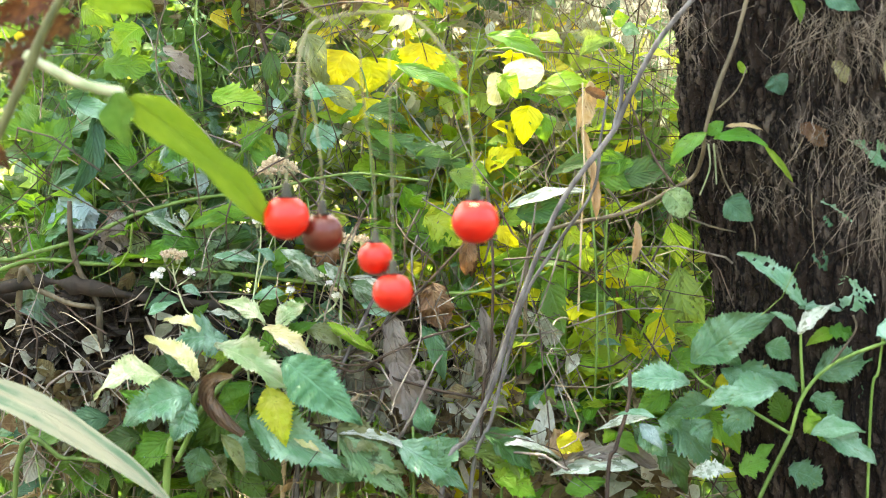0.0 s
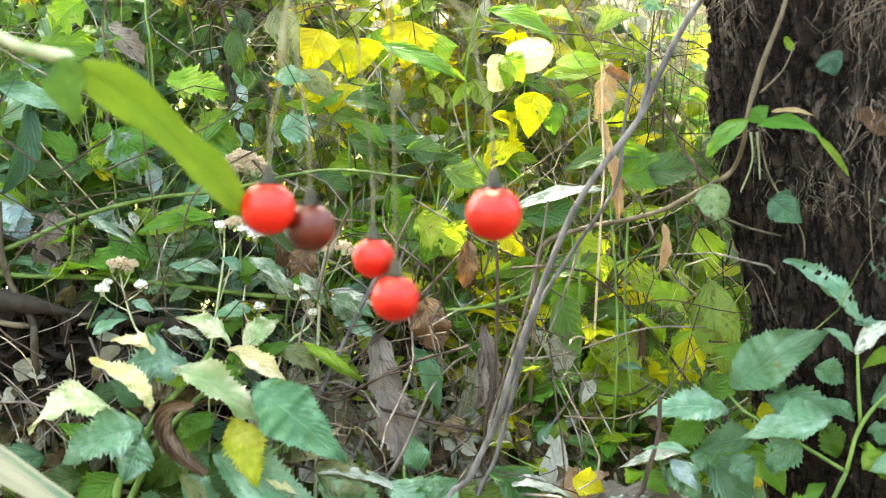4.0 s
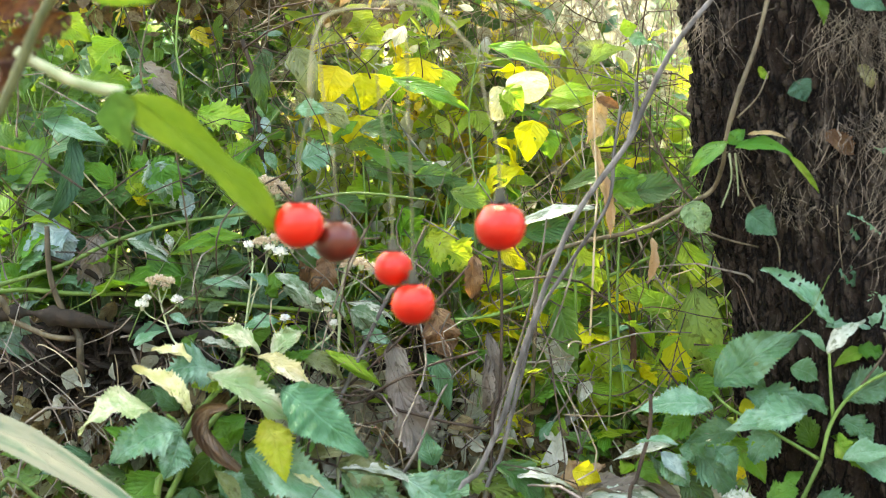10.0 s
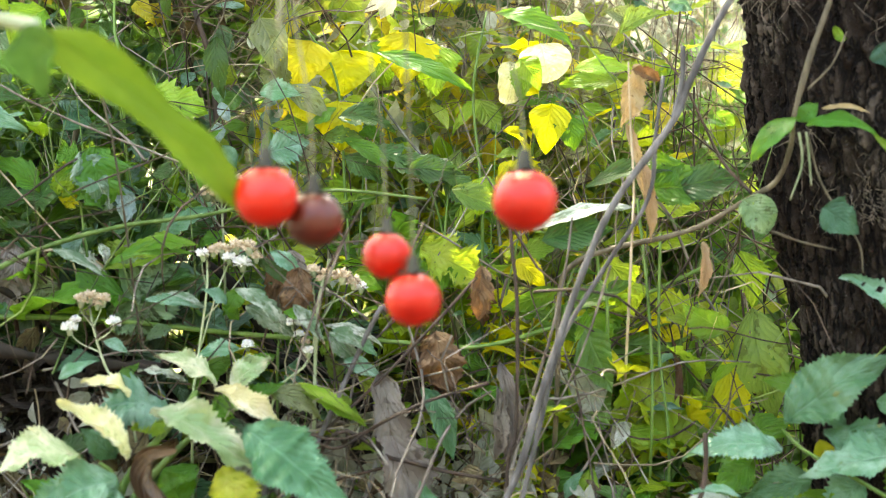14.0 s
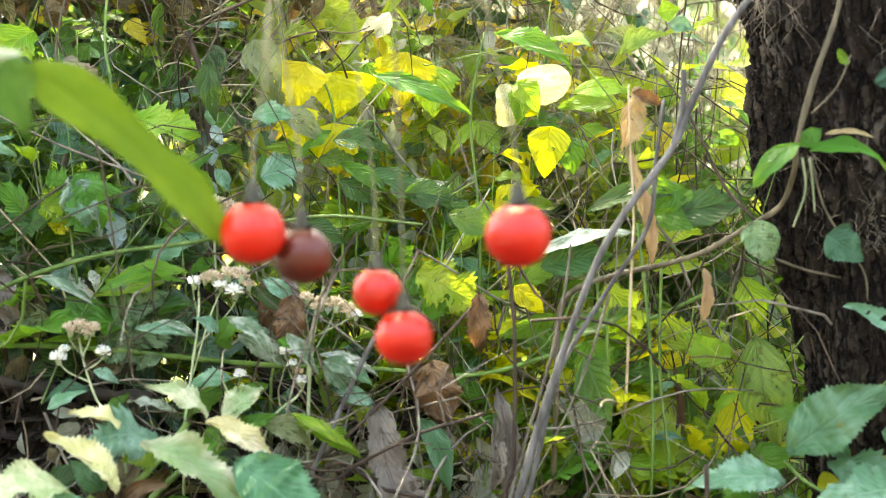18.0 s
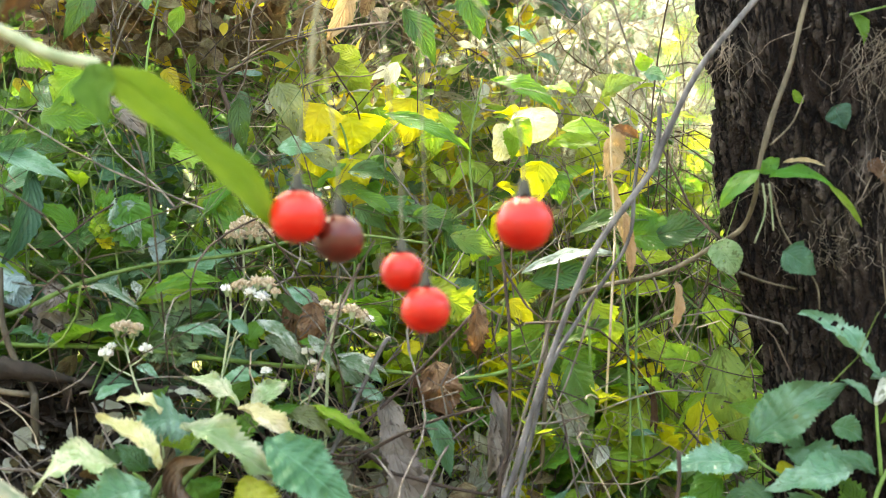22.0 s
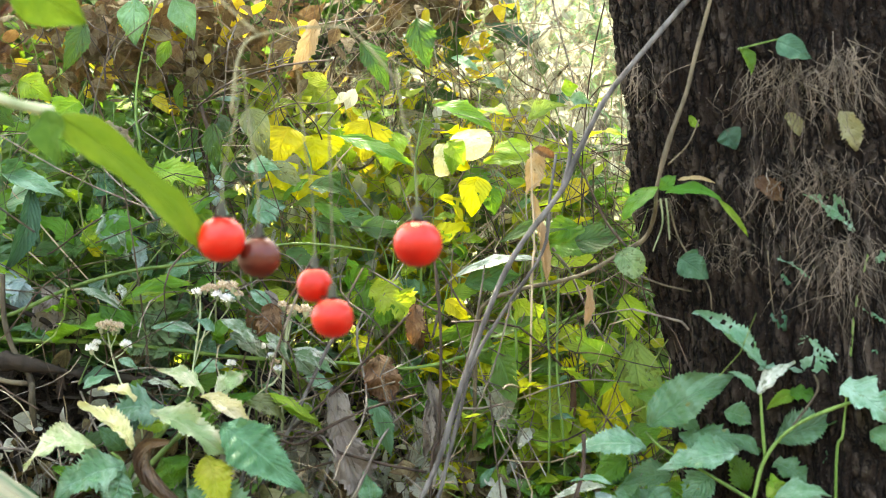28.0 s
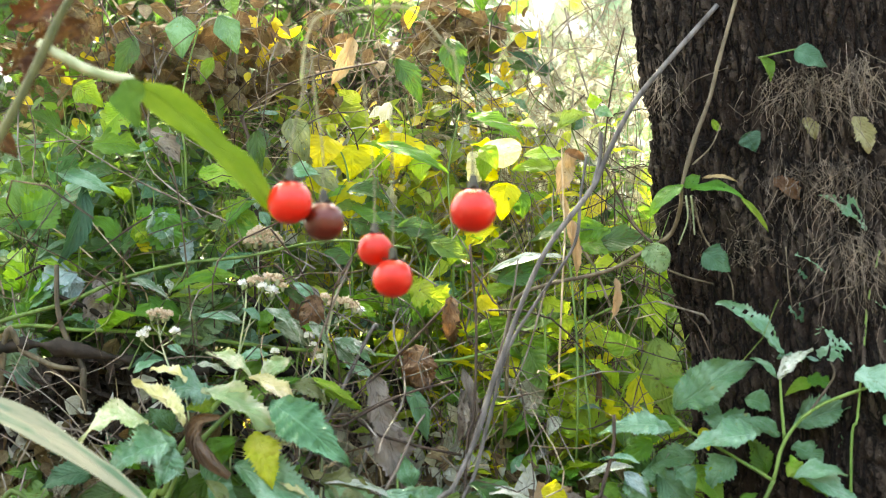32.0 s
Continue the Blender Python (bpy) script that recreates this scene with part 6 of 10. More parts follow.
leaf_mass('centre_yellow_foliage', 'yellow', [(0.0048, 0.61, 0.5625, 0.0986, 0.04, 0.0687, 90), (0.0182, 0.66, 0.6095, 0.0946, 0.05, 0.0505, 90)], 'small yellow leaves of the thicket', (0.009, 0.02), 40)
# pale leaves with the bright haze behind the tree put into their colour
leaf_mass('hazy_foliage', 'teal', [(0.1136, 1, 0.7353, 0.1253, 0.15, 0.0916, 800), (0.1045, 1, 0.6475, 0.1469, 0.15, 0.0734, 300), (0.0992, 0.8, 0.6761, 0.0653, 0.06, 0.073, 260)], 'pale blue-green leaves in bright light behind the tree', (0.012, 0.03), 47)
leaf_mass('hazy_pale_foliage', 'pale', [(0.1079, 0.95, 0.7093, 0.1189, 0.12, 0.0869, 260)], 'pale leaves coloured as bright haze behind the tree', (0.01, 0.024), 48)
leaf_mass('bright_foliage', 'lime', [(0.0232, 0.72, 0.5368, 0.1481, 0.06, 0.0881, 120), (0.0901, 0.62, 0.5022, 0.0516, 0.04, 0.0789, 60), (0.0642, 0.6, 0.4441, 0.0646, 0.03, 0.047, 140)], 'small sunlit yellow-green leaves of the thicket', (0.012, 0.026), 11)
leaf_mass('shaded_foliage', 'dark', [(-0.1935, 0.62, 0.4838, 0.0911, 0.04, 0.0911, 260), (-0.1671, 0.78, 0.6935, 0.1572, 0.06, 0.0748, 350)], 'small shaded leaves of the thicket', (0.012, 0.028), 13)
leaf_mass('dead_foliage', 'brown', [(-0.0235, 0.56, 0.4031, 0.1316, 0.04, 0.0219, 50), (-0.182, 0.58, 0.4534, 0.071, 0.04, 0.0454, 130)], 'brown dead leaves caught in the thicket', (0.012, 0.028), 17)
twig_mass('brown_tangle', 'dark', [(-0.1489, 0.7, 0.6599, 0.1407, 0.05, 0.0737, 300, 0.07), (-0.1712, 0.6, 0.539, 0.0881, 0.03, 0.0881, 40, 0.12)], 'dense tangle of thin brown stems', 27, radius=(0.0002, 0.0005), upright=0.3, bend=0.6)
twig_mass('grey_twigs', 'grey', [(-0.0092, 0.545, 0.4593, 0.1014, 0.03, 0.0747, 45, 0.12), (-0.1486, 0.57, 0.5451, 0.1061, 0.04, 0.0781, 14, 0.12), (0.0048, 0.62, 0.5687, 0.1275, 0.05, 0.0789, 26, 0.13), (-0.1856, 0.53, 0.4298, 0.0363, 0.03, 0.0389, 16, 0.1), (-0.0571, 0.62, 0.6357, 0.1479, 0.06, 0.0592, 30, 0.07), (-0.1533, 0.72, 0.6505, 0.1448, 0.05, 0.0828, 70, 0.08), (-0.009, 0.53, 0.4351, 0.1168, 0.015, 0.0441, 60, 0.08), (-0.1806, 0.53, 0.4217, 0.0519, 0.015, 0.0337, 30, 0.07), (0.0385, 0.68, 0.5541, 0.1165, 0.05, 0.0832, 150, 0.12), (0.1094, 0.85, 0.6872, 0.0531, 0.08, 0.0817, 70, 0.3)], 'grey dry twigs crossing one another', 21, radius=(0.0002, 0.0006))
twig_mass('dark_twigs', 'dark', [(-0.0227, 0.545, 0.4538, 0.1067, 0.03, 0.0694, 60, 0.12), (-0.0062, 0.522, 0.4395, 0.0613, 0.012, 0.0383, 30, 0.07), (-0.051, 0.57, 0.5672, 0.134, 0.05, 0.0726, 40, 0.12), (-0.1444, 0.68, 0.6553, 0.1366, 0.05, 0.0716, 120, 0.05), (0.0894, 0.54, 0.487, 0.0238, 0.03, 0.0925, 20, 0.14), (-0.1015, 0.62, 0.6476, 0.1331, 0.06, 0.0473, 130, 0.05), (-0.1324, 0.7, 0.6736, 0.1508, 0.05, 0.0603, 110, 0.06), (0.1031, 0.8, 0.6761, 0.0499, 0.06, 0.0768, 50, 0.25)], 'dark thin stems tangled through the thicket', 22, radius=(0.0002, 0.0006))
twig_mass('straw_stalks', 'straw', [(0.0205, 0.64, 0.5693, 0.1316, 0.06, 0.0877, 220, 0.12), (0.0042, 0.53, 0.4351, 0.109, 0.02, 0.0467, 26, 0.1), (0.0719, 0.72, 0.6477, 0.1034, 0.08, 0.0862, 230, 0.16), (-0.1571, 0.54, 0.4193, 0.0925, 0.03, 0.0397, 30, 0.1), (-0.0062, 0.52, 0.4399, 0.0611, 0.012, 0.0382, 26, 0.055), (-0.1576, 0.525, 0.4362, 0.0514, 0.012, 0.0386, 30, 0.05)], 'pale straw-coloured stalks and grass', 23, radius=(0.0002, 0.0005))
twig_mass('green_stalks', 'green', [(0.0797, 0.545, 0.4729, 0.0374, 0.03, 0.0854, 10, 0.14), (-0.0775, 0.555, 0.499, 0.1304, 0.03, 0.0707, 30, 0.14), (-0.1345, 0.57, 0.5534, 0.0977, 0.04, 0.0781, 25, 0.14)], 'slender green stalks of the undergrowth', 24, radius=(0.0002, 0.0006))
leaf_mass("far_foliage", "lime", [(0.1, 1.5, 0.5, 0.8, 0.4, 0.12, 500), (-0.9, 1.7, 0.65, 0.5, 0.5, 0.3, 500), (1.0, 1.7, 0.7, 0.5, 0.5, 0.35, 400)], "far sunlit yellow-green leaves", (0.02, 0.05), 31)
leaf_mass("far_dark_foliage", "dark", [(-0.85, 1.5, 0.85, 0.6, 0.4, 0.35, 700), (1.2, 1.9, 0.8, 0.6, 0.5, 0.4, 500), (-1.6, 2.4, 0.5, 0.8, 0.4, 0.2, 200)], "far shaded green leaves", (0.02, 0.05), 32)
leaf_mass("far_pale_foliage", "pale", [(0.1, 1.6, 0.55, 0.9, 0.5, 0.2, 350), (0.1, 2.8, 0.7, 1.8, 0.6, 0.3, 400)], "far bleached leaves and seed heads in bright light", (0.015, 0.04), 33)
twig_mass("far_stalks", "straw", [(0.0, 1.4, 0.55, 0.9, 0.4, 0.2, 200, 0.4), (0.0, 2.4, 0.65, 1.8, 0.5, 0.25, 250, 0.5)], "far straw-coloured stalks", 34, (0.0006, 0.0015))
leaf_mass("far_bushes", "lime", [(0.3, 4.4, 0.9, 1.9, 0.6, 0.8, 2400), (0.3, 3.6, 0.4, 1.6, 0.5, 0.3, 900)], "far yellow-green bushes in bright light", (0.03, 0.08), 44, plan=False)
# pale far bushes: haze painted as leaf colour
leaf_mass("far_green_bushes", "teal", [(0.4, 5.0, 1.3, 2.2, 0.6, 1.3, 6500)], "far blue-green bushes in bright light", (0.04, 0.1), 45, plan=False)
leaf_mass("far_hazy_bushes", "pale", [(0.4, 4.6, 1.3, 2.0, 0.5, 1.1, 3200)], "far bushes coloured pale as bright haze", (0.03, 0.07), 54, plan=False)
leaf_mass("bank_foliage", "green", [(0.02, 0.82, 0.36, 0.34, 0.05, 0.11, 1100), (0.15, 0.68, 0.44, 0.06, 0.04, 0.13, 420)], "green leaves of the low bank behind the thicket", (0.012, 0.03), 55)
leaf_mass("bank_lime_foliage", "lime", [(0.02, 0.72, 0.42, 0.12, 0.04, 0.08, 420), (0.0, 0.6, 0.46, 0.06, 0.02, 0.04, 110)], "yellow-green leaves of the low bank in bright light", (0.01, 0.026), 69)
leaf_mass("bank_dark_foliage", "dark", [(-0.2, 0.8, 0.34, 0.2, 0.05, 0.1, 1000), (0.15, 0.7, 0.42, 0.06, 0.04, 0.13, 260)], "dark leaves of the low bank behind the thicket", (0.012, 0.03), 56)
leaf_mass("edge_foliage", "green", [(0.145, 0.66, 0.48, 0.05, 0.04, 0.12, 420), (0.1, 0.62, 0.5, 0.05, 0.03, 0.08, 160)], "green leaves beside the trunk", (0.012, 0.03), 57)
leaf_mass("edge_lime_foliage", "lime", [(0.145, 0.68, 0.48, 0.05, 0.04, 0.12, 130), (0.1, 0.64, 0.56, 0.05, 0.03, 0.06, 50)], "yellow-green leaves in bright light beside the trunk", (0.012, 0.028), 59)
# pale colour carries the haze behind the trunk
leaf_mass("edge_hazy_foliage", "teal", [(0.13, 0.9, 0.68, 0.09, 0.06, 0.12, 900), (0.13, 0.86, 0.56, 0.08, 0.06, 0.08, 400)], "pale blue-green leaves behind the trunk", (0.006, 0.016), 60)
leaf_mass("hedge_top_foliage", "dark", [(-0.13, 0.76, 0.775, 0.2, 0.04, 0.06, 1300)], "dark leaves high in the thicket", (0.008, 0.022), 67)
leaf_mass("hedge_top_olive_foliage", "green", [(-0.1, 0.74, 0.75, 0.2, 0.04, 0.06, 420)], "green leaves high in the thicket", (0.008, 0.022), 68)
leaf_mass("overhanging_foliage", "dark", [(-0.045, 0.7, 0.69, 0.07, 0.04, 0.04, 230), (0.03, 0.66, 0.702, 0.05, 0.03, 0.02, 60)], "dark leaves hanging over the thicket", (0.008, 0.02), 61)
leaf_mass("overhanging_brown_foliage", "brown", [(-0.03, 0.7, 0.68, 0.08, 0.04, 0.045, 110)], "brown leaves hanging over the thicket", (0.008, 0.022), 62)
twig_mass("overhanging_twigs", "dark", [(-0.04, 0.66, 0.67, 0.09, 0.04, 0.05, 90, 0.09), (0.12, 0.6, 0.52, 0.03, 0.03, 0.1, 60, 0.13), (0.1, 0.545, 0.46, 0.03, 0.015, 0.06, 36, 0.1)], "dark bare twigs hung through the thicket", 63, radius=(0.0002, 0.0007), upright=0.5, bend=0.6)
twig_mass("undergrowth_twigs", "grey", [(0.01, 0.515, 0.45, 0.07, 0.015, 0.05, 18, 0.09), (0.08, 0.55, 0.48, 0.04, 0.02, 0.08, 22, 0.12), (-0.17, 0.52, 0.45, 0.05, 0.02, 0.06, 10, 0.1)], "grey bare twigs of the undergrowth", 64, radius=(0.0003, 0.0009), upright=1.2, bend=0.35)
twig_mass("undergrowth_stalks", "straw", [(0.01, 0.512, 0.44, 0.07, 0.012, 0.04, 12, 0.06), (0.07, 0.55, 0.48, 0.05, 0.02, 0.08, 20, 0.12)], "thin straw-coloured stalks of the undergrowth", 65, radius=(0.0002, 0.0005), upright=0.8, bend=0.5)
twig_mass("undergrowth_dark_twigs", "dark", [(0.0, 0.505, 0.46, 0.08, 0.015, 0.05, 26, 0.08), (-0.12, 0.525, 0.5, 0.1, 0.02, 0.06, 50, 0.1)], "dark thin twigs of the undergrowth", 66, radius=(0.0002, 0.0006), upright=0.6, bend=0.5)
# leaves added to fill the low gaps with painted shade
leaf_mass("shade_litter", "shade_dark", [(-0.15, 0.528, 0.463, 0.032, 0.008, 0.024, 260), (-0.19, 0.535, 0.455, 0.03, 0.01, 0.03, 200), (-0.05, 0.545, 0.45, 0.07, 0.01, 0.03, 120)], "near-black leaves standing in for shade under the plants", (0.008, 0.02), 73)
# added leaves in bright colours, to lighten the dark middle of the thicket
leaf_mass("lit_foliage", "lime", [(-0.04, 0.59, 0.53, 0.06, 0.025, 0.05, 130), (-0.03, 0.6, 0.6, 0.06, 0.025, 0.04, 90)], "small yellow-green leaves coloured as if in bright light", (0.008, 0.02), 74)
leaf_mass("lit_pale_foliage", "pale", [(-0.03, 0.58, 0.56, 0.06, 0.025, 0.07, 150), (0.0, 0.56, 0.5, 0.05, 0.02, 0.04, 50)], "small leaves coloured pale as bright gaps", (0.004, 0.012), 75, loose=1.4)
twig_mass("bleached_stalks", "grey", [(0.085, 0.63, 0.625, 0.04, 0.03, 0.07, 60, 0.11), (0.11, 0.66, 0.56, 0.03, 0.03, 0.05, 26, 0.1)], "bleached grey stalks standing in bright light", 71, radius=(0.0002, 0.0006), upright=2.2, bend=0.35)
leaf_mass("stalk_bracts", "pale", [(0.085, 0.64, 0.64, 0.04, 0.03, 0.06, 150), (0.1, 0.66, 0.58, 0.035, 0.03, 0.04, 80)], "small faded leaves on the bleached stalks", (0.005, 0.015), 72, loose=1.2)
twig_mass("pale_tangle", "straw", [(0.06, 0.6, 0.6, 0.07, 0.03, 0.06, 160, 0.05), (-0.02, 0.6, 0.6, 0.09, 0.03, 0.06, 150, 0.06)], "fine pale dry stalks tangled above the yellow leaves", 58, radius=(0.00012, 0.00035), upright=0.3, bend=0.7)
leaf_mass("far_dark_bushes", "dark", [(-1.3, 3.0, 0.9, 0.9, 0.6, 0.8, 1800)], "far dark bushes", (0.04, 0.09), 46, plan=False)

# ---- unseen woods added behind and round the path, to cut the sky's fill ----
leaf_mass("woods_foliage", "dark", [(0.0, -5.0, 1.0, 5.5, 0.8, 0.8, 900), (-5.0, 0.0, 1.2, 0.8, 4.0, 1.0, 700), (5.0, 0.0, 1.2, 0.8, 4.0, 1.0, 700)], "unseen dark leaves added to cut sky light", (0.18, 0.4), 36, plan=False)

lone('tree', stem([(-1.8, -3.2, 0.2), (-1.7, -3.2, 1.80), (-1.85, -3.1, 4.5)], 0.12, 0.048, sides=12, n=10, rough=0.1), S_DARK, 'unseen dark tree added to cut sky light', 'tree', 'woods round the path')
lone('tree', stem([(0.6, -3.8, 0.2), (0.7, -3.8, 2.00), (0.5499999999999999, -3.6999999999999997, 5)], 0.15, 0.060, sides=12, n=10, rough=0.1), S_DARK, 'unseen dark tree added to cut sky light', 'tree', 'woods round the path')
lone('tree', stem([(2.4, -3.0, 0.2), (2.5, -3.0, 1.68), (2.35, -2.9, 4.2)], 0.1, 0.040, sides=12, n=10, rough=0.1), S_DARK, 'unseen dark tree added to cut sky light', 'tree', 'woods round the path')
lone('tree', stem([(-4.0, 0.6, 0.2), (-3.9, 0.6, 1.84), (-4.05, 0.7, 4.6)], 0.13, 0.052, sides=12, n=10, rough=0.1), S_DARK, 'unseen dark tree added to cut sky light', 'tree', 'woods round the path')
lone('tree', stem([(4.2, 0.9, 0.2), (4.3, 0.9, 1.76), (4.15, 1.0, 4.4)], 0.12, 0.048, sides=12, n=10, rough=0.1), S_DARK, 'unseen dark tree added to cut sky light', 'tree', 'woods round the path')

# ---- the berry vine close by ----
vine = thing('berry_vine', (-0.16, 0.37, 0.24), 'slender climbing vine with red berries and a drooping green leaf', 'vine')


def berry(parent, c, r, material, top, scar=False):
    """A round berry, a little flattened, with its small dark calyx and the thin stalk from which it hangs."""
    bm = bmesh.new()
    bmesh.ops.create_uvsphere(bm, u_segments=40, v_segments=26, radius=1)
    for w in bm.verts:
        rim = math.hypot(w.co.x, w.co.y)
        if w.co.z > 0:
            w.co.z -= 0.16 * math.exp(-(rim / 0.22) ** 2)
        w.co = Vector((w.co.x * 1.02, w.co.y * 1.02, w.co.z * 0.98)) * (1 + 0.02 * noise.noise(w.co * 1.6 + Vector(c) * 40)) * r
    bm.transform(Matrix.Translation(c))
    fruit = part("berry", bm, material, parent, "glossy dark red berry" if material is BERRY_DARK else "glossy ripe red berry")
    bm = bmesh.new()
    tip = Vector(c) + Vector((0, 0, r * 0.84))
    for k in range(5):
        a = 2 * math.pi * k / 5 + c[0] * 90
        u = Vector((math.cos(a), math.sin(a), 0))
        s = Vector((-u.y, u.x, 0))
        vs = [bm.verts.new(tip + o) for o in (s * 0.16 * r, u * 0.36 * r + s * 0.2 * r + Vector((0, 0, 0.05 * r)), u * 0.68 * r + Vector((0, 0, 0.16 * r)), u * 0.36 * r - s * 0.2 * r + Vector((0, 0, 0.05 * r)), -s * 0.16 * r)]
        bm.faces.new(vs)
        vs2 = [bm.verts.new(w.co + Vector((0, 0, 0.05 * r))) for w in vs]
        bm.faces.new(vs2[::-1])
        for i in range(5):
            bm.faces.new((vs[i], vs[(i + 1) % 5], vs2[(i + 1) % 5], vs2[i]))
    tube(bm, [tip - Vector((0, 0, 0.05 * r)), tip + Vector((0, 0, 0.3 * r)), tip + Vector((0, 0, 0.75 * r))], 0.34 * r, 0.17 * r, 10)
    part("calyx", bm, CALYX, fruit)
    up = Vector(top) - tip
    part("stalk", stem([tip + Vector((0, 0, 0.3 * r)), tip + Vector((0, 0, 0.36 * up.z)) + Vector((up.x, up.y, 0)) * 0.12, tip + up * 0.7, top], 0.045 * r, 0.04 * r), S_STALK, fruit)
    if scar:
        bm = bmesh.new()
        bmesh.ops.create_uvsphere(bm, u_segments=14, v_segments=8, radius=0.13 * r)
        bm.transform(Matrix.Translation(Vector(c) + Vector((-0.05 * r, -0.62 * r, 0.74 * r))) @ Matrix.Diagonal((1.6, 0.8, 0.6, 1)))
        part("scar", bm, SCAR, fruit, "pale corky spot on the berry")



berry(vine, (-0.0502, 0.368, 0.5279), 0.00727, BERRY_RED, (-0.0447, 0.372, 0.5774), False)
berry(vine, (-0.0391, 0.374, 0.5226), 0.00668, BERRY_DARK, (-0.0438, 0.374, 0.5828), False)
berry(vine, (-0.022, 0.378, 0.514), 0.00563, BERRY_RED, (-0.0269, 0.376, 0.5818), False)
berry(vine, (-0.0162, 0.372, 0.5035), 0.00648, BERRY_RED, (-0.0173, 0.372, 0.5847), False)
berry(vine, (0.0104, 0.372, 0.5264), 0.00751, BERRY_RED, (0.004, 0.372, 0.5812), True)
part('peduncle', stem([(-0.047, 0.366, 0.5667), (-0.0446, 0.366, 0.5842), (-0.0382, 0.366, 0.5912), (-0.0155, 0.366, 0.5937), (-0.0069, 0.366, 0.5899), (0.0037, 0.366, 0.5774)], 0.0005, 0.0004), S_STALK, vine)
part('stem', stem([(-0.2212, 0.425, 0.235), (-0.2062, 0.41, 0.3451), (-0.1837, 0.365, 0.4351), (-0.1588, 0.365, 0.517), (-0.1379, 0.365, 0.5628), (-0.1309, 0.365, 0.5781), (-0.1248, 0.365, 0.5916), (-0.1102, 0.365, 0.6153)], 0.00190, 0.00155), S_OLIVE, vine)
part('peduncle', stem([(-0.0896, 0.366, 0.6109), (-0.0657, 0.366, 0.6137), (-0.038, 0.366, 0.591)], 0.00052, 0.0004), S_STALK, vine)
part('petiole', stem([(-0.1333, 0.367, 0.5804), (-0.1257, 0.367, 0.5759), (-0.1148, 0.367, 0.5706), (-0.102, 0.367, 0.5678)], 0.00156, 0.00175), S_PALE, vine)
put(vine, LIME_NEAR, (-0.1005, 0.366, 0.5665), (-0.0555, 0.369, 0.5255), 0.0133, (0.3, -1, 0.45), shape='strap', sag=0.05, fold=0.14, teeth=0.02, crinkle=0.16, twist=0.3, n=40, label='drooping yellow-green leaf', seed=254)
put(vine, GREEN_NEAR, (-0.1045, 0.366, 0.5685), (-0.0995, 0.36, 0.55), 0.0138, (-0.5, -1, 0.2), shape='ovate', sag=0.05, fold=0.2, teeth=0.0, seed=255)
put(vine, LIME_NEAR, (-0.115, 0.36, 0.6056), (-0.0907, 0.36, 0.5937), 0.0167, (0, -1, 0.2), shape='lance', sag=0.05, fold=0.1, teeth=0.0, seed=256)
for a, b, width, seed in (((-0.118, 0.385, 0.604), (-0.146, 0.385, 0.59), 0.017, 258), ((-0.119, 0.388, 0.592), (-0.147, 0.388, 0.574), 0.016, 260), ((-0.131, 0.382, 0.584), (-0.139, 0.382, 0.565), 0.011, 261)):
    put(vine, BROWN_NEAR, a, b, width, (0, -1, 0.1), shape='rag', sag=0.1, fold=0.2, teeth=0.3, crinkle=0.45, curl=0.4, n=30, holes=16, label='withered brown leaf', seed=seed)
put(vine, BROWN_NEAR, (-0.1541, 0.375, 0.5577), (-0.14, 0.375, 0.5431), 0.0110, (0, -1, 0), shape='rag', sag=0.1, fold=0.2, crinkle=0.2, curl=0.6, label='withered brown leaf', seed=259)

blade_plant = thing('striped_plant', (-0.215, 0.425, 0.24), 'low plant with a long pale leaf striped cream and green', 'plant')
part('stem', stem([(-0.215, 0.43, 0.235), (-0.213, 0.428, 0.36), (-0.203, 0.426, 0.44), (-0.194, 0.425, 0.4693)], 0.0019, 0.0013), S_PALE, blade_plant)
put(blade_plant, PALE_NEAR, (-0.1944, 0.425, 0.4705), (-0.098, 0.425, 0.4145), 0.0142, (0.4, -0.8, 0.9), shape='lance', sag=0.05, fold=0.1, teeth=0.0, label='pale striped leaf blade', seed=257)

# ---- saw-leaved plant with cream upper leaves ----
nettle = thing('leafy_plant', (-0.1197, 0.495, 0.24), 'bushy saw-leaved plant, its upper leaves cream', 'plant')
part('stem', stem([(-0.1227, 0.505, 0.235), (-0.1205, 0.499, 0.4048), (-0.1132, 0.499, 0.425), (-0.1059, 0.499, 0.4452), (-0.0928, 0.499, 0.4605), (-0.0832, 0.499, 0.4723)], 0.00190, 0.00095), S_GREEN, nettle)
part('stem', stem([(-0.115, 0.49, 0.4151), (-0.1079, 0.49, 0.4314), (-0.11, 0.49, 0.4454), (-0.1146, 0.49, 0.4502)], 0.00140, 0.00070), S_GREEN, nettle)
part('stem', stem([(-0.1078, 0.49, 0.4337), (-0.0937, 0.49, 0.4499), (-0.0797, 0.49, 0.4615), (-0.0704, 0.49, 0.4602)], 0.00140, 0.00070), S_GREEN, nettle)
put(nettle, CREAM_GREEN, (-0.12, 0.484, 0.452), (-0.1495, 0.48, 0.4448), 0.0141, (0, -0.7, 0.75), fold=0.3, sag=0.2, twist=-0.5, teeth=0.14, crinkle=0.3, pleat=0.2, n=40, seed=266)
put(nettle, CREAM, (-0.1045, 0.482, 0.4521), (-0.1275, 0.482, 0.4704), 0.0122, (0.4, -0.6, 0.7), fold=0.45, sag=0.05, teeth=0.14, twist=0.6, crinkle=0.3, pleat=0.2, n=40, seed=267)
put(nettle, TEAL_PALE, (-0.1084, 0.488, 0.4448), (-0.1375, 0.486, 0.4309), 0.0215, (0, -0.8, 0.6), teeth=0.14, pleat=0.22, n=44, crinkle=0.25, seed=268)
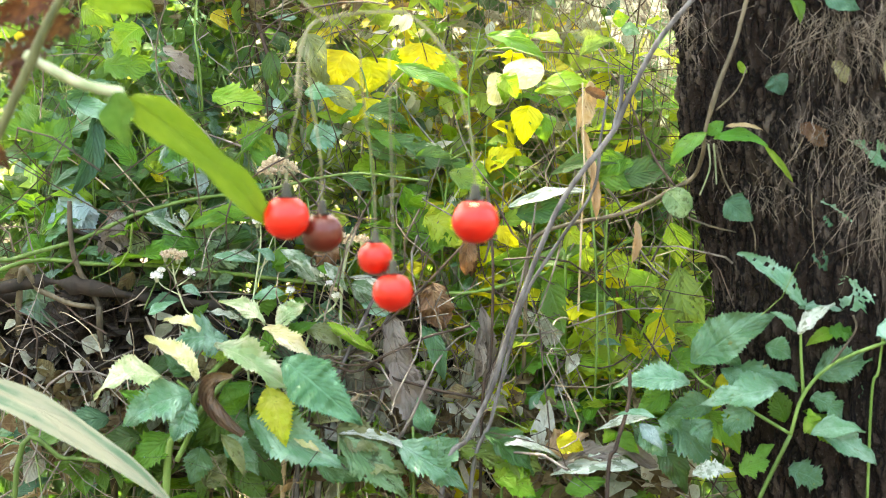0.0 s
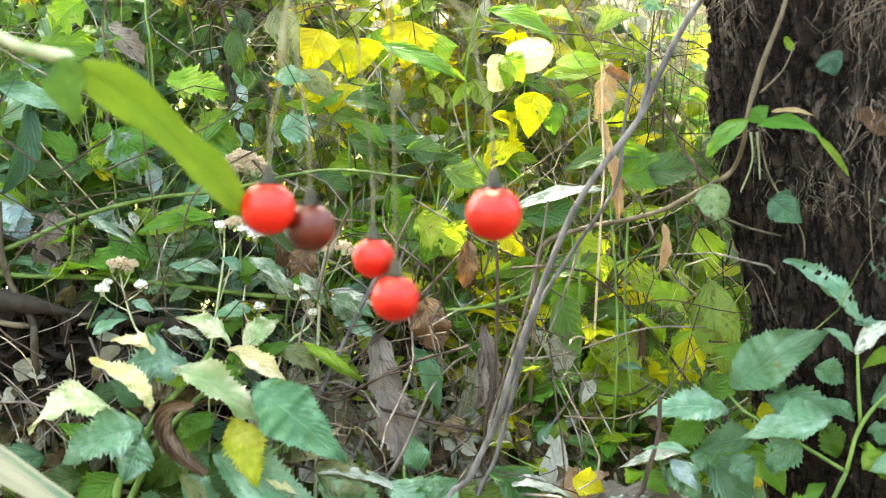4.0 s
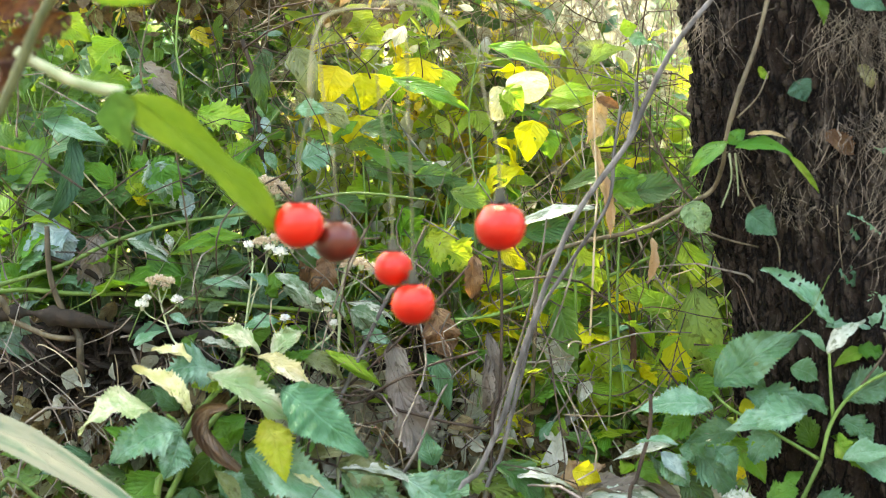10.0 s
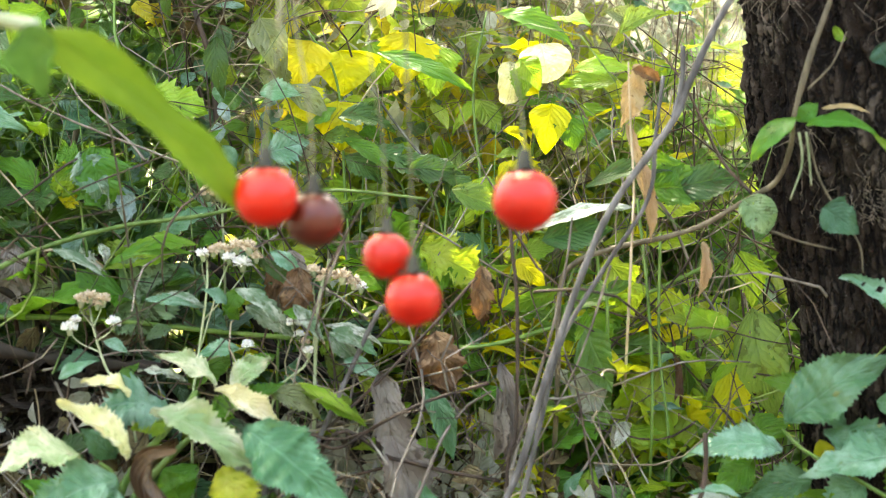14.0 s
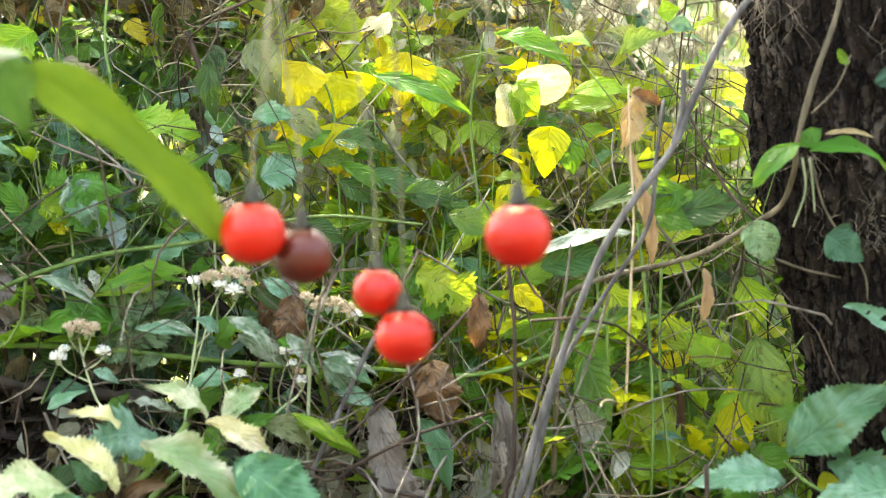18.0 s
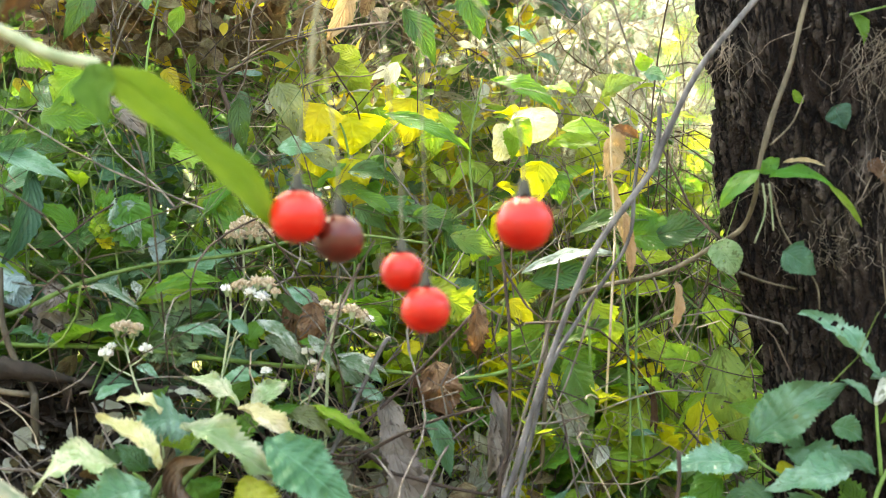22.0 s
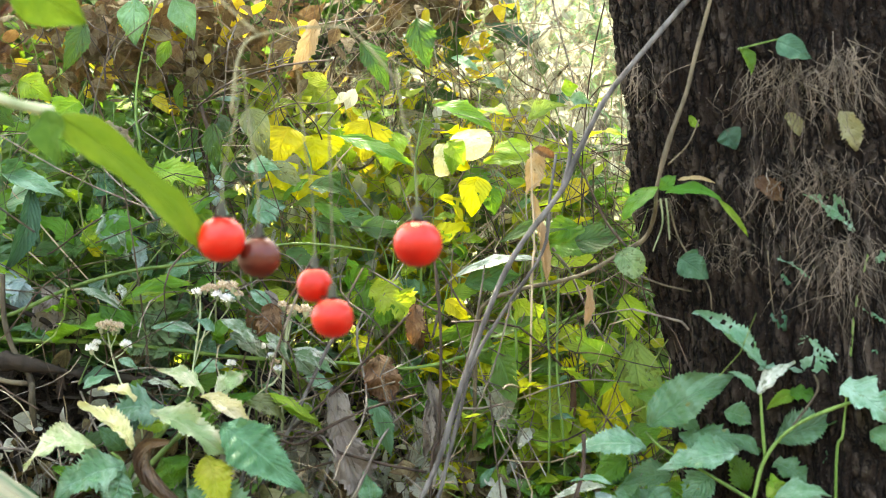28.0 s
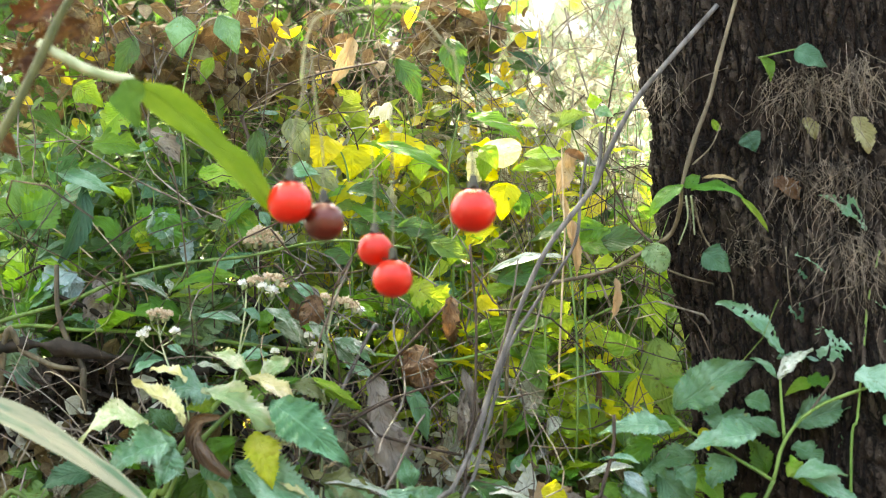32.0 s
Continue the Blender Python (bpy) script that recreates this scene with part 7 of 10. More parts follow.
put(nettle, TEAL_PALE, (-0.1092, 0.486, 0.4421), (-0.1157, 0.484, 0.4246), 0.0161, (0.1, -0.8, 0.6), teeth=0.14, pleat=0.2, n=40, crinkle=0.25, seed=269)
put(nettle, TEAL_PALE, (-0.0927, 0.495, 0.4662), (-0.1195, 0.493, 0.4641), 0.0195, (0.1, -0.75, 0.7), teeth=0.2, n=44, pleat=0.25, crinkle=0.3, fold=0.1, seed=270)
put(nettle, CREAM, (-0.1044, 0.493, 0.4719), (-0.1203, 0.491, 0.4763), 0.0074, (0, -0.6, 0.8), teeth=0.16, twist=0.4, crinkle=0.3, n=30, seed=271)
put(nettle, CREAM_GREEN, (-0.0771, 0.497, 0.4736), (-0.0968, 0.495, 0.4841), 0.0104, (0.1, -0.6, 0.8), fold=0.35, teeth=0.14, twist=0.4, crinkle=0.3, n=36, seed=272)
put(nettle, WHITE, (-0.087, 0.498, 0.4757), (-0.1025, 0.498, 0.4791), 0.0050, (0, -0.6, 0.8), teeth=0.1, crinkle=0.3, n=24, seed=273)
put(nettle, CREAM, (-0.0775, 0.49, 0.473), (-0.0548, 0.487, 0.458), 0.0102, (-0.3, -0.6, 0.8), fold=0.4, teeth=0.14, twist=-0.5, crinkle=0.3, pleat=0.2, n=40, seed=274)
put(nettle, CREAM_GREEN, (-0.0981, 0.484, 0.4661), (-0.0616, 0.478, 0.4442), 0.0150, (0.35, -0.8, 0.6), fold=0.3, teeth=0.14, sag=0.12, crinkle=0.35, pleat=0.22, n=44, seed=275)
put(nettle, LEMON, (-0.0754, 0.482, 0.4484), (-0.0668, 0.475, 0.4236), 0.0170, (0.1, -1, 0.15), teeth=0.16, fold=0.2, pleat=0.2, crinkle=0.25, n=40, seed=276)
put(nettle, TEAL_BIG, (-0.0681, 0.478, 0.461), (-0.0344, 0.472, 0.4333), 0.0268, (0.1, -0.85, 0.55), teeth=0.08, fold=0.15, sag=0.1, n=64, pleat=0.2, crinkle=0.2, label='large dull blue-green saw-toothed leaf', seed=277)
put(nettle, TEAL_PALE, (-0.0831, 0.486, 0.4348), (-0.0406, 0.482, 0.413), 0.0229, (0.1, -0.9, 0.4), teeth=0.12, pleat=0.15, crinkle=0.2, n=44, seed=278)
part('leaf', scroll([(-0.0894, 0.474, 0.4546), (-0.0976, 0.474, 0.4537), (-0.1009, 0.474, 0.4485), (-0.0997, 0.474, 0.4421), (-0.0936, 0.474, 0.435), (-0.0852, 0.474, 0.4289)], 0.0037), BROWN_CURL, nettle, 'curled glossy brown dead leaf')
put(nettle, OLIVE, (-0.0955, 0.482, 0.4284), (-0.085, 0.48, 0.4098), 0.0079, (0.4, -1, 0), shape='lance', curl=0.8, fold=0.5, n=30, seed=280)
put(nettle, TEAL_PALE, (-0.094, 0.487, 0.4263), (-0.08, 0.485, 0.4152), 0.0131, (0.1, -0.9, 0.4), teeth=0.12, n=34, seed=281)
put(nettle, CREAM_GREEN, (-0.0726, 0.5, 0.473), (-0.0594, 0.5, 0.4828), 0.0114, (0.1, -0.7, 0.6), teeth=0.14, crinkle=0.25, n=34, seed=282)
put(nettle, GREEN, (-0.0886, 0.495, 0.4352), (-0.0946, 0.495, 0.4474), 0.0172, (0, -0.9, 0.4), teeth=0.14, n=34, seed=283)
put(nettle, TEAL_PALE, (-0.0891, 0.49, 0.4203), (-0.0793, 0.488, 0.4092), 0.0108, (0.1, -0.8, 0.5), teeth=0.14, n=34, seed=284)
put(nettle, GREEN, (-0.0831, 0.5, 0.4639), (-0.073, 0.498, 0.456), 0.0142, (0, -0.8, 0.6), teeth=0.14, n=34, seed=285)
put(nettle, CREAM, (-0.0652, 0.48, 0.4285), (-0.0515, 0.478, 0.4206), 0.0054, (0, -0.7, 0.7), teeth=0.12, crinkle=0.3, n=30, seed=286)
put(nettle, LIME, (-0.0507, 0.503, 0.4739), (-0.0284, 0.5, 0.4609), 0.0057, (0, -0.7, 0.7), teeth=0.12, fold=0.3, n=34, seed=287)
put(nettle, OLIVE, (-0.0459, 0.492, 0.4293), (-0.0213, 0.49, 0.4198), 0.0170, (0, -0.8, 0.6), teeth=0.12, crinkle=0.3, n=34, seed=288)
put(nettle, GREEN, (-0.0793, 0.505, 0.462), (-0.0673, 0.505, 0.4716), 0.0108, (0, -0.9, 0.5), teeth=0.14, seed=289)
put(nettle, DARK, (-0.1308, 0.51, 0.4498), (-0.1114, 0.51, 0.4593), 0.0097, (0, -0.9, 0.5), teeth=0.14, seed=290)
put(nettle, GREEN, (-0.1314, 0.51, 0.4035), (-0.1433, 0.51, 0.4134), 0.0122, (0, -0.9, 0.5), teeth=0.14, seed=291)
put(nettle, OLIVE, (-0.1048, 0.51, 0.4007), (-0.095, 0.51, 0.4153), 0.0170, (0, -0.9, 0.2), teeth=0.1, seed=292)
put(nettle, GREEN, (-0.1174, 0.502, 0.4244), (-0.1366, 0.502, 0.4079), 0.0168, (0.1, -0.85, 0.5), teeth=0.12, seed=293)
put(nettle, TEAL, (-0.1056, 0.502, 0.4195), (-0.1105, 0.502, 0.4027), 0.0144, (0.2, -0.85, 0.5), teeth=0.12, seed=294)
put(nettle, DARK, (-0.0888, 0.502, 0.4265), (-0.07, 0.502, 0.4022), 0.0192, (-0.2, -0.85, 0.5), teeth=0.12, seed=295)
put(nettle, GREEN, (-0.0768, 0.502, 0.4336), (-0.0554, 0.502, 0.4237), 0.0132, (-0.1, -0.85, 0.5), teeth=0.12, seed=296)
put(nettle, TEAL, (-0.0982, 0.502, 0.4386), (-0.0841, 0.502, 0.4265), 0.0144, (0, -0.85, 0.5), teeth=0.12, seed=297)
put(nettle, GREEN, (-0.1244, 0.502, 0.4341), (-0.1409, 0.502, 0.4439), 0.0120, (0.1, -0.85, 0.5), teeth=0.12, seed=298)
put(nettle, LIME, (-0.0908, 0.502, 0.4625), (-0.1051, 0.502, 0.4603), 0.0110, (0.2, -0.85, 0.5), teeth=0.12, seed=299)
put(nettle, GREEN, (-0.0694, 0.502, 0.4671), (-0.055, 0.502, 0.4742), 0.0096, (-0.2, -0.85, 0.5), teeth=0.12, seed=300)
put(nettle, OLIVE, (-0.0598, 0.502, 0.4718), (-0.0432, 0.502, 0.4621), 0.0096, (-0.1, -0.85, 0.5), teeth=0.12, seed=301)
put(nettle, TEAL, (-0.11, 0.502, 0.4507), (-0.1217, 0.502, 0.4604), 0.0115, (0, -0.85, 0.5), teeth=0.12, seed=302)
put(nettle, DARK, (-0.1316, 0.502, 0.4246), (-0.1531, 0.502, 0.4177), 0.0144, (0.1, -0.85, 0.5), teeth=0.12, seed=303)
put(nettle, DARK_TEAL, (-0.1458, 0.502, 0.432), (-0.1672, 0.502, 0.425), 0.0144, (0.2, -0.85, 0.5), teeth=0.12, seed=304)
put(nettle, TEAL, (-0.0555, 0.502, 0.4117), (-0.034, 0.502, 0.4042), 0.0144, (-0.2, -0.85, 0.5), teeth=0.12, seed=305)
put(nettle, GREEN, (-0.0838, 0.502, 0.4481), (-0.0983, 0.502, 0.4314), 0.0144, (-0.1, -0.85, 0.5), teeth=0.12, seed=306)

# ---- saw-leaved plant before the tree ----
bramble = thing('leafy_plant', (0.1441, 0.475, 0.24), 'saw-leaved plant with dull blue-green leaves before the tree', 'plant')
part('stem', stem([(0.145, 0.478, 0.4303), (0.15, 0.478, 0.4468), (0.1618, 0.478, 0.4598), (0.1827, 0.478, 0.4687), (0.2014, 0.478, 0.4736)], 0.00091, 0.00068), S_GREEN, bramble)
part('stem', stem([(0.1032, 0.484, 0.235), (0.1095, 0.478, 0.3499), (0.1308, 0.478, 0.4002), (0.145, 0.478, 0.4303)], 0.00113, 0.00091), S_GREEN, bramble)
part('stem', stem([(0.1504, 0.48, 0.4471), (0.1493, 0.48, 0.4624), (0.1489, 0.48, 0.4738)], 0.00080, 0.00050), S_GREEN, bramble)
part('stem', stem([(0.1776, 0.488, 0.235), (0.1786, 0.482, 0.4294), (0.1821, 0.482, 0.4575), (0.1852, 0.482, 0.4849), (0.1881, 0.482, 0.5079), (0.1941, 0.482, 0.531)], 0.00068, 0.00046), S_GREEN, bramble)
part('stem', stem([(0.1457, 0.48, 0.43), (0.1253, 0.48, 0.4423), (0.1094, 0.48, 0.4515), (0.1026, 0.48, 0.4583)], 0.00080, 0.00050), S_GREEN, bramble)
part('twig', stem([(0.1606, 0.478, 0.4589), (0.1713, 0.478, 0.4738), (0.1703, 0.478, 0.4806)], 0.00057, 0.00045), S_TAN, bramble)
put(bramble, TEAL, (0.104, 0.483, 0.4598), (0.1391, 0.48, 0.4807), 0.0224, (0.05, -0.9, 0.5), teeth=0.07, fold=0.12, n=56, sag=0.07, pleat=0.18, crinkle=0.22, seed=315)
put(bramble, TEAL_PALE, (0.1509, 0.482, 0.4832), (0.1228, 0.482, 0.5063), 0.0105, (0.25, -0.8, 0.6), shape='lance', teeth=0.15, fold=0.35, n=44, holes=7, crinkle=0.3, pleat=0.2, seed=316)
put(bramble, TEAL_PALE, (0.1489, 0.487, 0.4826), (0.1689, 0.487, 0.4813), 0.0138, (0, -0.6, 0.8), teeth=0.2, seed=317)
put(bramble, WHITE, (0.1472, 0.476, 0.4729), (0.1626, 0.476, 0.4857), 0.0077, (0.1, -0.7, 0.7), teeth=0.08, crinkle=0.3, pleat=0.2, n=36, seed=318)
put(bramble, TEAL_PALE, (0.1471, 0.478, 0.4735), (0.1358, 0.478, 0.4819), 0.0063, (0.1, -0.7, 0.7), teeth=0.2, seed=319)
put(bramble, TEAL_PALE, (0.1397, 0.478, 0.4498), (0.107, 0.478, 0.4432), 0.0177, (0.05, -0.75, 0.7), teeth=0.08, fold=0.2, sag=0.1, n=50, pleat=0.2, crinkle=0.22, seed=320)
put(bramble, TEAL, (0.119, 0.486, 0.4564), (0.1498, 0.486, 0.45), 0.0138, (0.05, -0.8, 0.6), teeth=0.2, seed=321)
put(bramble, TEAL_PALE, (0.1034, 0.484, 0.4511), (0.0712, 0.484, 0.4491), 0.0151, (0, -0.75, 0.7), teeth=0.12, fold=0.2, sag=0.12, n=44, pleat=0.2, crinkle=0.25, seed=322)
put(bramble, TEAL, (0.1101, 0.492, 0.471), (0.1263, 0.492, 0.457), 0.0140, (0, -0.9, 0.4), teeth=0.15, seed=323)
put(bramble, TEAL, (0.0973, 0.49, 0.435), (0.1132, 0.49, 0.4135), 0.0175, (0, -0.9, 0.4), teeth=0.15, seed=324)
put(bramble, WHITE, (0.0872, 0.487, 0.4363), (0.0639, 0.487, 0.4305), 0.0060, (0, -0.7, 0.7), sag=0.15, seed=325)
put(bramble, TEAL_PALE, (0.0839, 0.488, 0.4331), (0.0944, 0.488, 0.4189), 0.0135, (0, -0.9, 0.4), seed=326)
put(bramble, DARK, (0.0913, 0.49, 0.4244), (0.1032, 0.49, 0.403), 0.0140, (0, -0.9, 0.4), seed=327)
put(bramble, TEAL_PALE, (0.1575, 0.476, 0.4322), (0.1808, 0.476, 0.4181), 0.0159, (0, -0.7, 0.7), fold=0.1, sag=0.12, seed=328)
put(bramble, LIME, (0.1543, 0.48, 0.435), (0.1684, 0.48, 0.4232), 0.0091, (0, -0.9, 0.4), seed=329)
put(bramble, WHITE, (0.1042, 0.48, 0.4135), (0.1217, 0.48, 0.4144), 0.0091, (0, -0.8, 0.6), teeth=0.25, seed=330)
put(bramble, GREEN, (0.124, 0.48, 0.4144), (0.1368, 0.48, 0.4189), 0.0114, (0, -0.9, 0.4), teeth=0.15, shape='lobed', seed=331)
put(bramble, TEAL, (0.146, 0.49, 0.4143), (0.1603, 0.49, 0.407), 0.0140, (0, -0.9, 0.4), teeth=0.2, shape='lobed', seed=332)
put(bramble, TEAL_PALE, (0.1811, 0.478, 0.4764), (0.201, 0.478, 0.4611), 0.0190, (0, -0.8, 0.6), teeth=0.1, shape='lobed', seed=333)
put(bramble, TEAL_PALE, (0.1775, 0.487, 0.4964), (0.1672, 0.487, 0.4813), 0.0180, (0, -0.9, 0.4), shape='lobed', teeth=0.2, n=28, holes=9, seed=334)
put(bramble, TEAL_PALE, (0.2039, 0.485, 0.4997), (0.1853, 0.485, 0.5091), 0.0106, (0, -0.8, 0.6), teeth=0.2, seed=335)
put(bramble, TEAL, (0.1893, 0.487, 0.4963), (0.2052, 0.487, 0.4881), 0.0115, (0, -0.9, 0.5), teeth=0.15, seed=336)
put(bramble, DARK_TEAL, (0.1797, 0.492, 0.4647), (0.165, 0.492, 0.4462), 0.0257, (0, -1, 0.3), shape='lobed', teeth=0.14, n=28, seed=337)
put(bramble, DARK_TEAL, (0.1646, 0.494, 0.4495), (0.1619, 0.494, 0.4332), 0.0176, (0, -1, 0.3), shape='lobed', teeth=0.14, seed=338)
put(bramble, LIME, (0.1509, 0.478, 0.4379), (0.1576, 0.478, 0.43), 0.0102, (0, -0.9, 0.4), seed=339)
put(bramble, TEAL_PALE, (0.1529, 0.474, 0.4317), (0.1757, 0.474, 0.4319), 0.0123, (0, -0.7, 0.7), sag=0.15, seed=340)
put(bramble, LIME, (0.1648, 0.486, 0.4733), (0.1518, 0.486, 0.4665), 0.0069, (0, -0.9, 0.4), seed=341)
put(bramble, GREEN, (0.1584, 0.488, 0.4732), (0.1713, 0.488, 0.472), 0.0104, (0, -0.9, 0.5), teeth=0.12, seed=342)
put(bramble, TEAL_PALE, (0.1756, 0.487, 0.5173), (0.1546, 0.487, 0.5284), 0.0078, (0.2, -0.8, 0.6), teeth=0.25, seed=343)
put(bramble, TEAL_PALE, (0.1892, 0.484, 0.5382), (0.1679, 0.484, 0.5534), 0.0124, (0.2, -0.8, 0.6), teeth=0.2, seed=344)
put(bramble, TEAL_PALE, (0.1928, 0.485, 0.5266), (0.2055, 0.485, 0.5312), 0.0115, (0, -0.8, 0.6), teeth=0.15, seed=345)
put(bramble, TEAL, (0.1925, 0.48, 0.4576), (0.2039, 0.48, 0.4507), 0.0136, (0, -0.8, 0.6), teeth=0.15, seed=346)
put(bramble, YELLOW, (0.1309, 0.492, 0.4477), (0.1227, 0.492, 0.4524), 0.0070, (0, -1, 0.2), seed=347)
put(bramble, LIME, (0.1674, 0.492, 0.4963), (0.1567, 0.492, 0.4952), 0.0089, (0, -1, 0.3), shape='lobed', seed=348)
put(bramble, TEAL, (0.1143, 0.492, 0.4409), (0.0931, 0.492, 0.4365), 0.0140, (0.2, -0.85, 0.5), teeth=0.12, seed=349)
put(bramble, TEAL, (0.1307, 0.492, 0.4407), (0.1187, 0.492, 0.427), 0.0163, (-0.2, -0.85, 0.5), teeth=0.12, seed=350)
put(bramble, GREEN, (0.1447, 0.492, 0.4337), (0.1356, 0.492, 0.4499), 0.0117, (-0.1, -0.85, 0.5), teeth=0.12, seed=351)
put(bramble, GREEN, (0.0956, 0.492, 0.448), (0.0815, 0.492, 0.4366), 0.0140, (0, -0.85, 0.5), teeth=0.12, seed=352)
put(bramble, TEAL, (0.1718, 0.492, 0.4823), (0.184, 0.492, 0.4939), 0.0093, (0.1, -0.85, 0.5), teeth=0.12, seed=353)
put(bramble, TEAL, (0.1904, 0.492, 0.4658), (0.1763, 0.492, 0.4729), 0.0117, (0.2, -0.85, 0.5), teeth=0.12, seed=354)
put(bramble, TEAL, (0.1945, 0.492, 0.4402), (0.1777, 0.492, 0.4334), 0.0140, (-0.2, -0.85, 0.5), teeth=0.12, seed=355)
put(bramble, GREEN, (0.1147, 0.492, 0.4663), (0.0984, 0.492, 0.4734), 0.0105, (-0.1, -0.85, 0.5), teeth=0.12, seed=356)
put(bramble, TEAL, (0.1359, 0.492, 0.4662), (0.1476, 0.492, 0.4603), 0.0117, (0, -0.85, 0.5), teeth=0.12, seed=357)
put(bramble, TEAL, (0.2013, 0.492, 0.5127), (0.2106, 0.492, 0.5032), 0.0117, (0.1, -0.85, 0.5), teeth=0.12, seed=358)
put(bramble, TEAL_PALE, (0.1847, 0.492, 0.5222), (0.1773, 0.492, 0.5104), 0.0084, (0.2, -0.85, 0.5), teeth=0.12, seed=359)
put(bramble, TEAL_PALE, (0.0908, 0.492, 0.4342), (0.1047, 0.492, 0.4295), 0.0117, (-0.2, -0.85, 0.5), teeth=0.12, seed=360)
put(bramble, GREEN, (0.1659, 0.492, 0.4335), (0.1519, 0.492, 0.4382), 0.0093, (-0.1, -0.85, 0.5), teeth=0.12, seed=361)
put(bramble, TEAL, (0.2052, 0.492, 0.4821), (0.1957, 0.492, 0.4845), 0.0117, (0, -0.85, 0.5), teeth=0.12, seed=362)
put(bramble, TEAL, (0.116, 0.482, 0.4575), (0.1312, 0.48, 0.4465), 0.0088, (0, -0.85, 0.5), teeth=0.12, pleat=0.15, n=40, seed=1363)
put(bramble, TEAL, (0.1477, 0.478, 0.4484), (0.1341, 0.476, 0.4567), 0.0071, (0, -0.8, 0.6), teeth=0.14, pleat=0.15, n=40, seed=1364)
put(bramble, TEAL, (0.1556, 0.487, 0.4539), (0.183, 0.486, 0.4637), 0.0168, (0, -0.9, 0.5), teeth=0.12, pleat=0.15, crinkle=0.2, n=44, seed=1365)
put(bramble, TEAL, (0.1547, 0.486, 0.4456), (0.1675, 0.485, 0.4354), 0.0107, (0, -0.9, 0.4), teeth=0.12, shape='lobed', n=40, seed=1366)
put(bramble, LIME, (0.1526, 0.48, 0.4413), (0.1578, 0.478, 0.4301), 0.0046, (0, -0.9, 0.4), teeth=0.08, n=30, seed=1367)
put(bramble, TEAL, (0.1034, 0.482, 0.4362), (0.1112, 0.48, 0.4231), 0.0115, (0.1, -0.85, 0.5), teeth=0.12, pleat=0.18, crinkle=0.22, n=40, seed=1368)
put(bramble, TEAL, (0.094, 0.484, 0.4369), (0.1003, 0.483, 0.43), 0.0074, (0, -0.8, 0.6), teeth=0.12, n=34, seed=1369)
put(bramble, TEAL_PALE, (0.089, 0.48, 0.4374), (0.0705, 0.478, 0.4384), 0.0042, (0, -0.7, 0.7), teeth=0.12, sag=0.15, n=34, seed=1370)
put(bramble, BLUE_PALE, (0.0824, 0.484, 0.4342), (0.0924, 0.483, 0.4231), 0.0074, (0.1, -0.9, 0.4), teeth=0.1, n=34, seed=1371)
put(bramble, LIME, (0.1114, 0.495, 0.437), (0.1256, 0.493, 0.4196), 0.0152, (0, -0.9, 0.4), teeth=0.08, n=40, seed=1372)
put(bramble, YELLOW, (0.1174, 0.494, 0.4538), (0.1201, 0.493, 0.4434), 0.0076, (0, -1, 0.3), teeth=0.06, n=30, seed=1373)
put(bramble, GREEN, (0.1615, 0.485, 0.4737), (0.1714, 0.484, 0.4717), 0.0079, (0, -0.85, 0.5), teeth=0.16, shape='lobed', n=34, seed=1374)
put(bramble, GREEN, (0.0727, 0.49, 0.4295), (0.0827, 0.488, 0.4208), 0.0085, (0, -0.9, 0.4), teeth=0.1, n=34, seed=1375)
put(bramble, GREEN, (0.132, 0.486, 0.4209), (0.1393, 0.485, 0.4252), 0.0065, (0, -0.9, 0.4), teeth=0.1, n=30, seed=1376)

# ---- woody climber on the tree ----
climber = thing('climber', (0.0347, 0.5, 0.24), 'woody climber winding up the tree with a few heart-shaped leaves', 'vine')
part('stem', stem([(0.0346, 0.575, 0.235), (0.0352, 0.56, 0.3641), (0.0362, 0.515, 0.4697), (0.0373, 0.512, 0.5019), (0.0418, 0.508, 0.5117), (0.056, 0.505, 0.517), (0.0714, 0.503, 0.52), (0.0846, 0.502, 0.524), (0.0982, 0.498, 0.5318), (0.108, 0.494, 0.538), (0.1113, 0.486, 0.5488), (0.1119, 0.482, 0.5589), (0.1172, 0.48, 0.5782), (0.1241, 0.48, 0.5965), (0.1288, 0.48, 0.6147), (0.138, 0.48, 0.6467)], 0.00095, 0.00085, knots=0.6), S_TAN, climber)
put(climber, GREEN, (0.1123, 0.48, 0.5576), (0.0965, 0.48, 0.5431), 0.0082, (-0.2, -0.8, 0.6), shape='lance', teeth=0, fold=0.2, seed=366)
put(climber, GREEN, (0.1148, 0.478, 0.5551), (0.1383, 0.478, 0.5516), 0.0077, (0.1, -0.7, 0.7), shape='lance', teeth=0, fold=0.2, seed=367)
put(climber, LIME, (0.1364, 0.477, 0.5522), (0.1488, 0.477, 0.5366), 0.0032, (0.1, -0.9, 0.3), shape='lance', teeth=0, seed=368)
put(climber, GREEN, (0.1127, 0.482, 0.5567), (0.1198, 0.482, 0.5625), 0.0064, (0, -0.9, 0.4), shape='lance', teeth=0, seed=369)
put(climber, BEIGE, (0.12, 0.478, 0.5604), (0.1357, 0.478, 0.559), 0.0032, (0, -0.8, 0.6), shape='rag', teeth=0, curl=0.5, seed=370)
put(climber, TEAL_SPOT, (0.0965, 0.493, 0.5319), (0.1052, 0.493, 0.5213), 0.0122, (0, -1, 0.2), shape='round', teeth=0, seed=371)
put(climber, DARK_TEAL, (0.1209, 0.484, 0.5285), (0.1329, 0.484, 0.5197), 0.0128, (0, -1, 0.2), shape='heart', teeth=0.06, seed=372)
put(climber, LIME, (0.1289, 0.484, 0.5856), (0.1261, 0.484, 0.5839), 0.0060, (0, -1, 0.2), shape='round', teeth=0, seed=373)
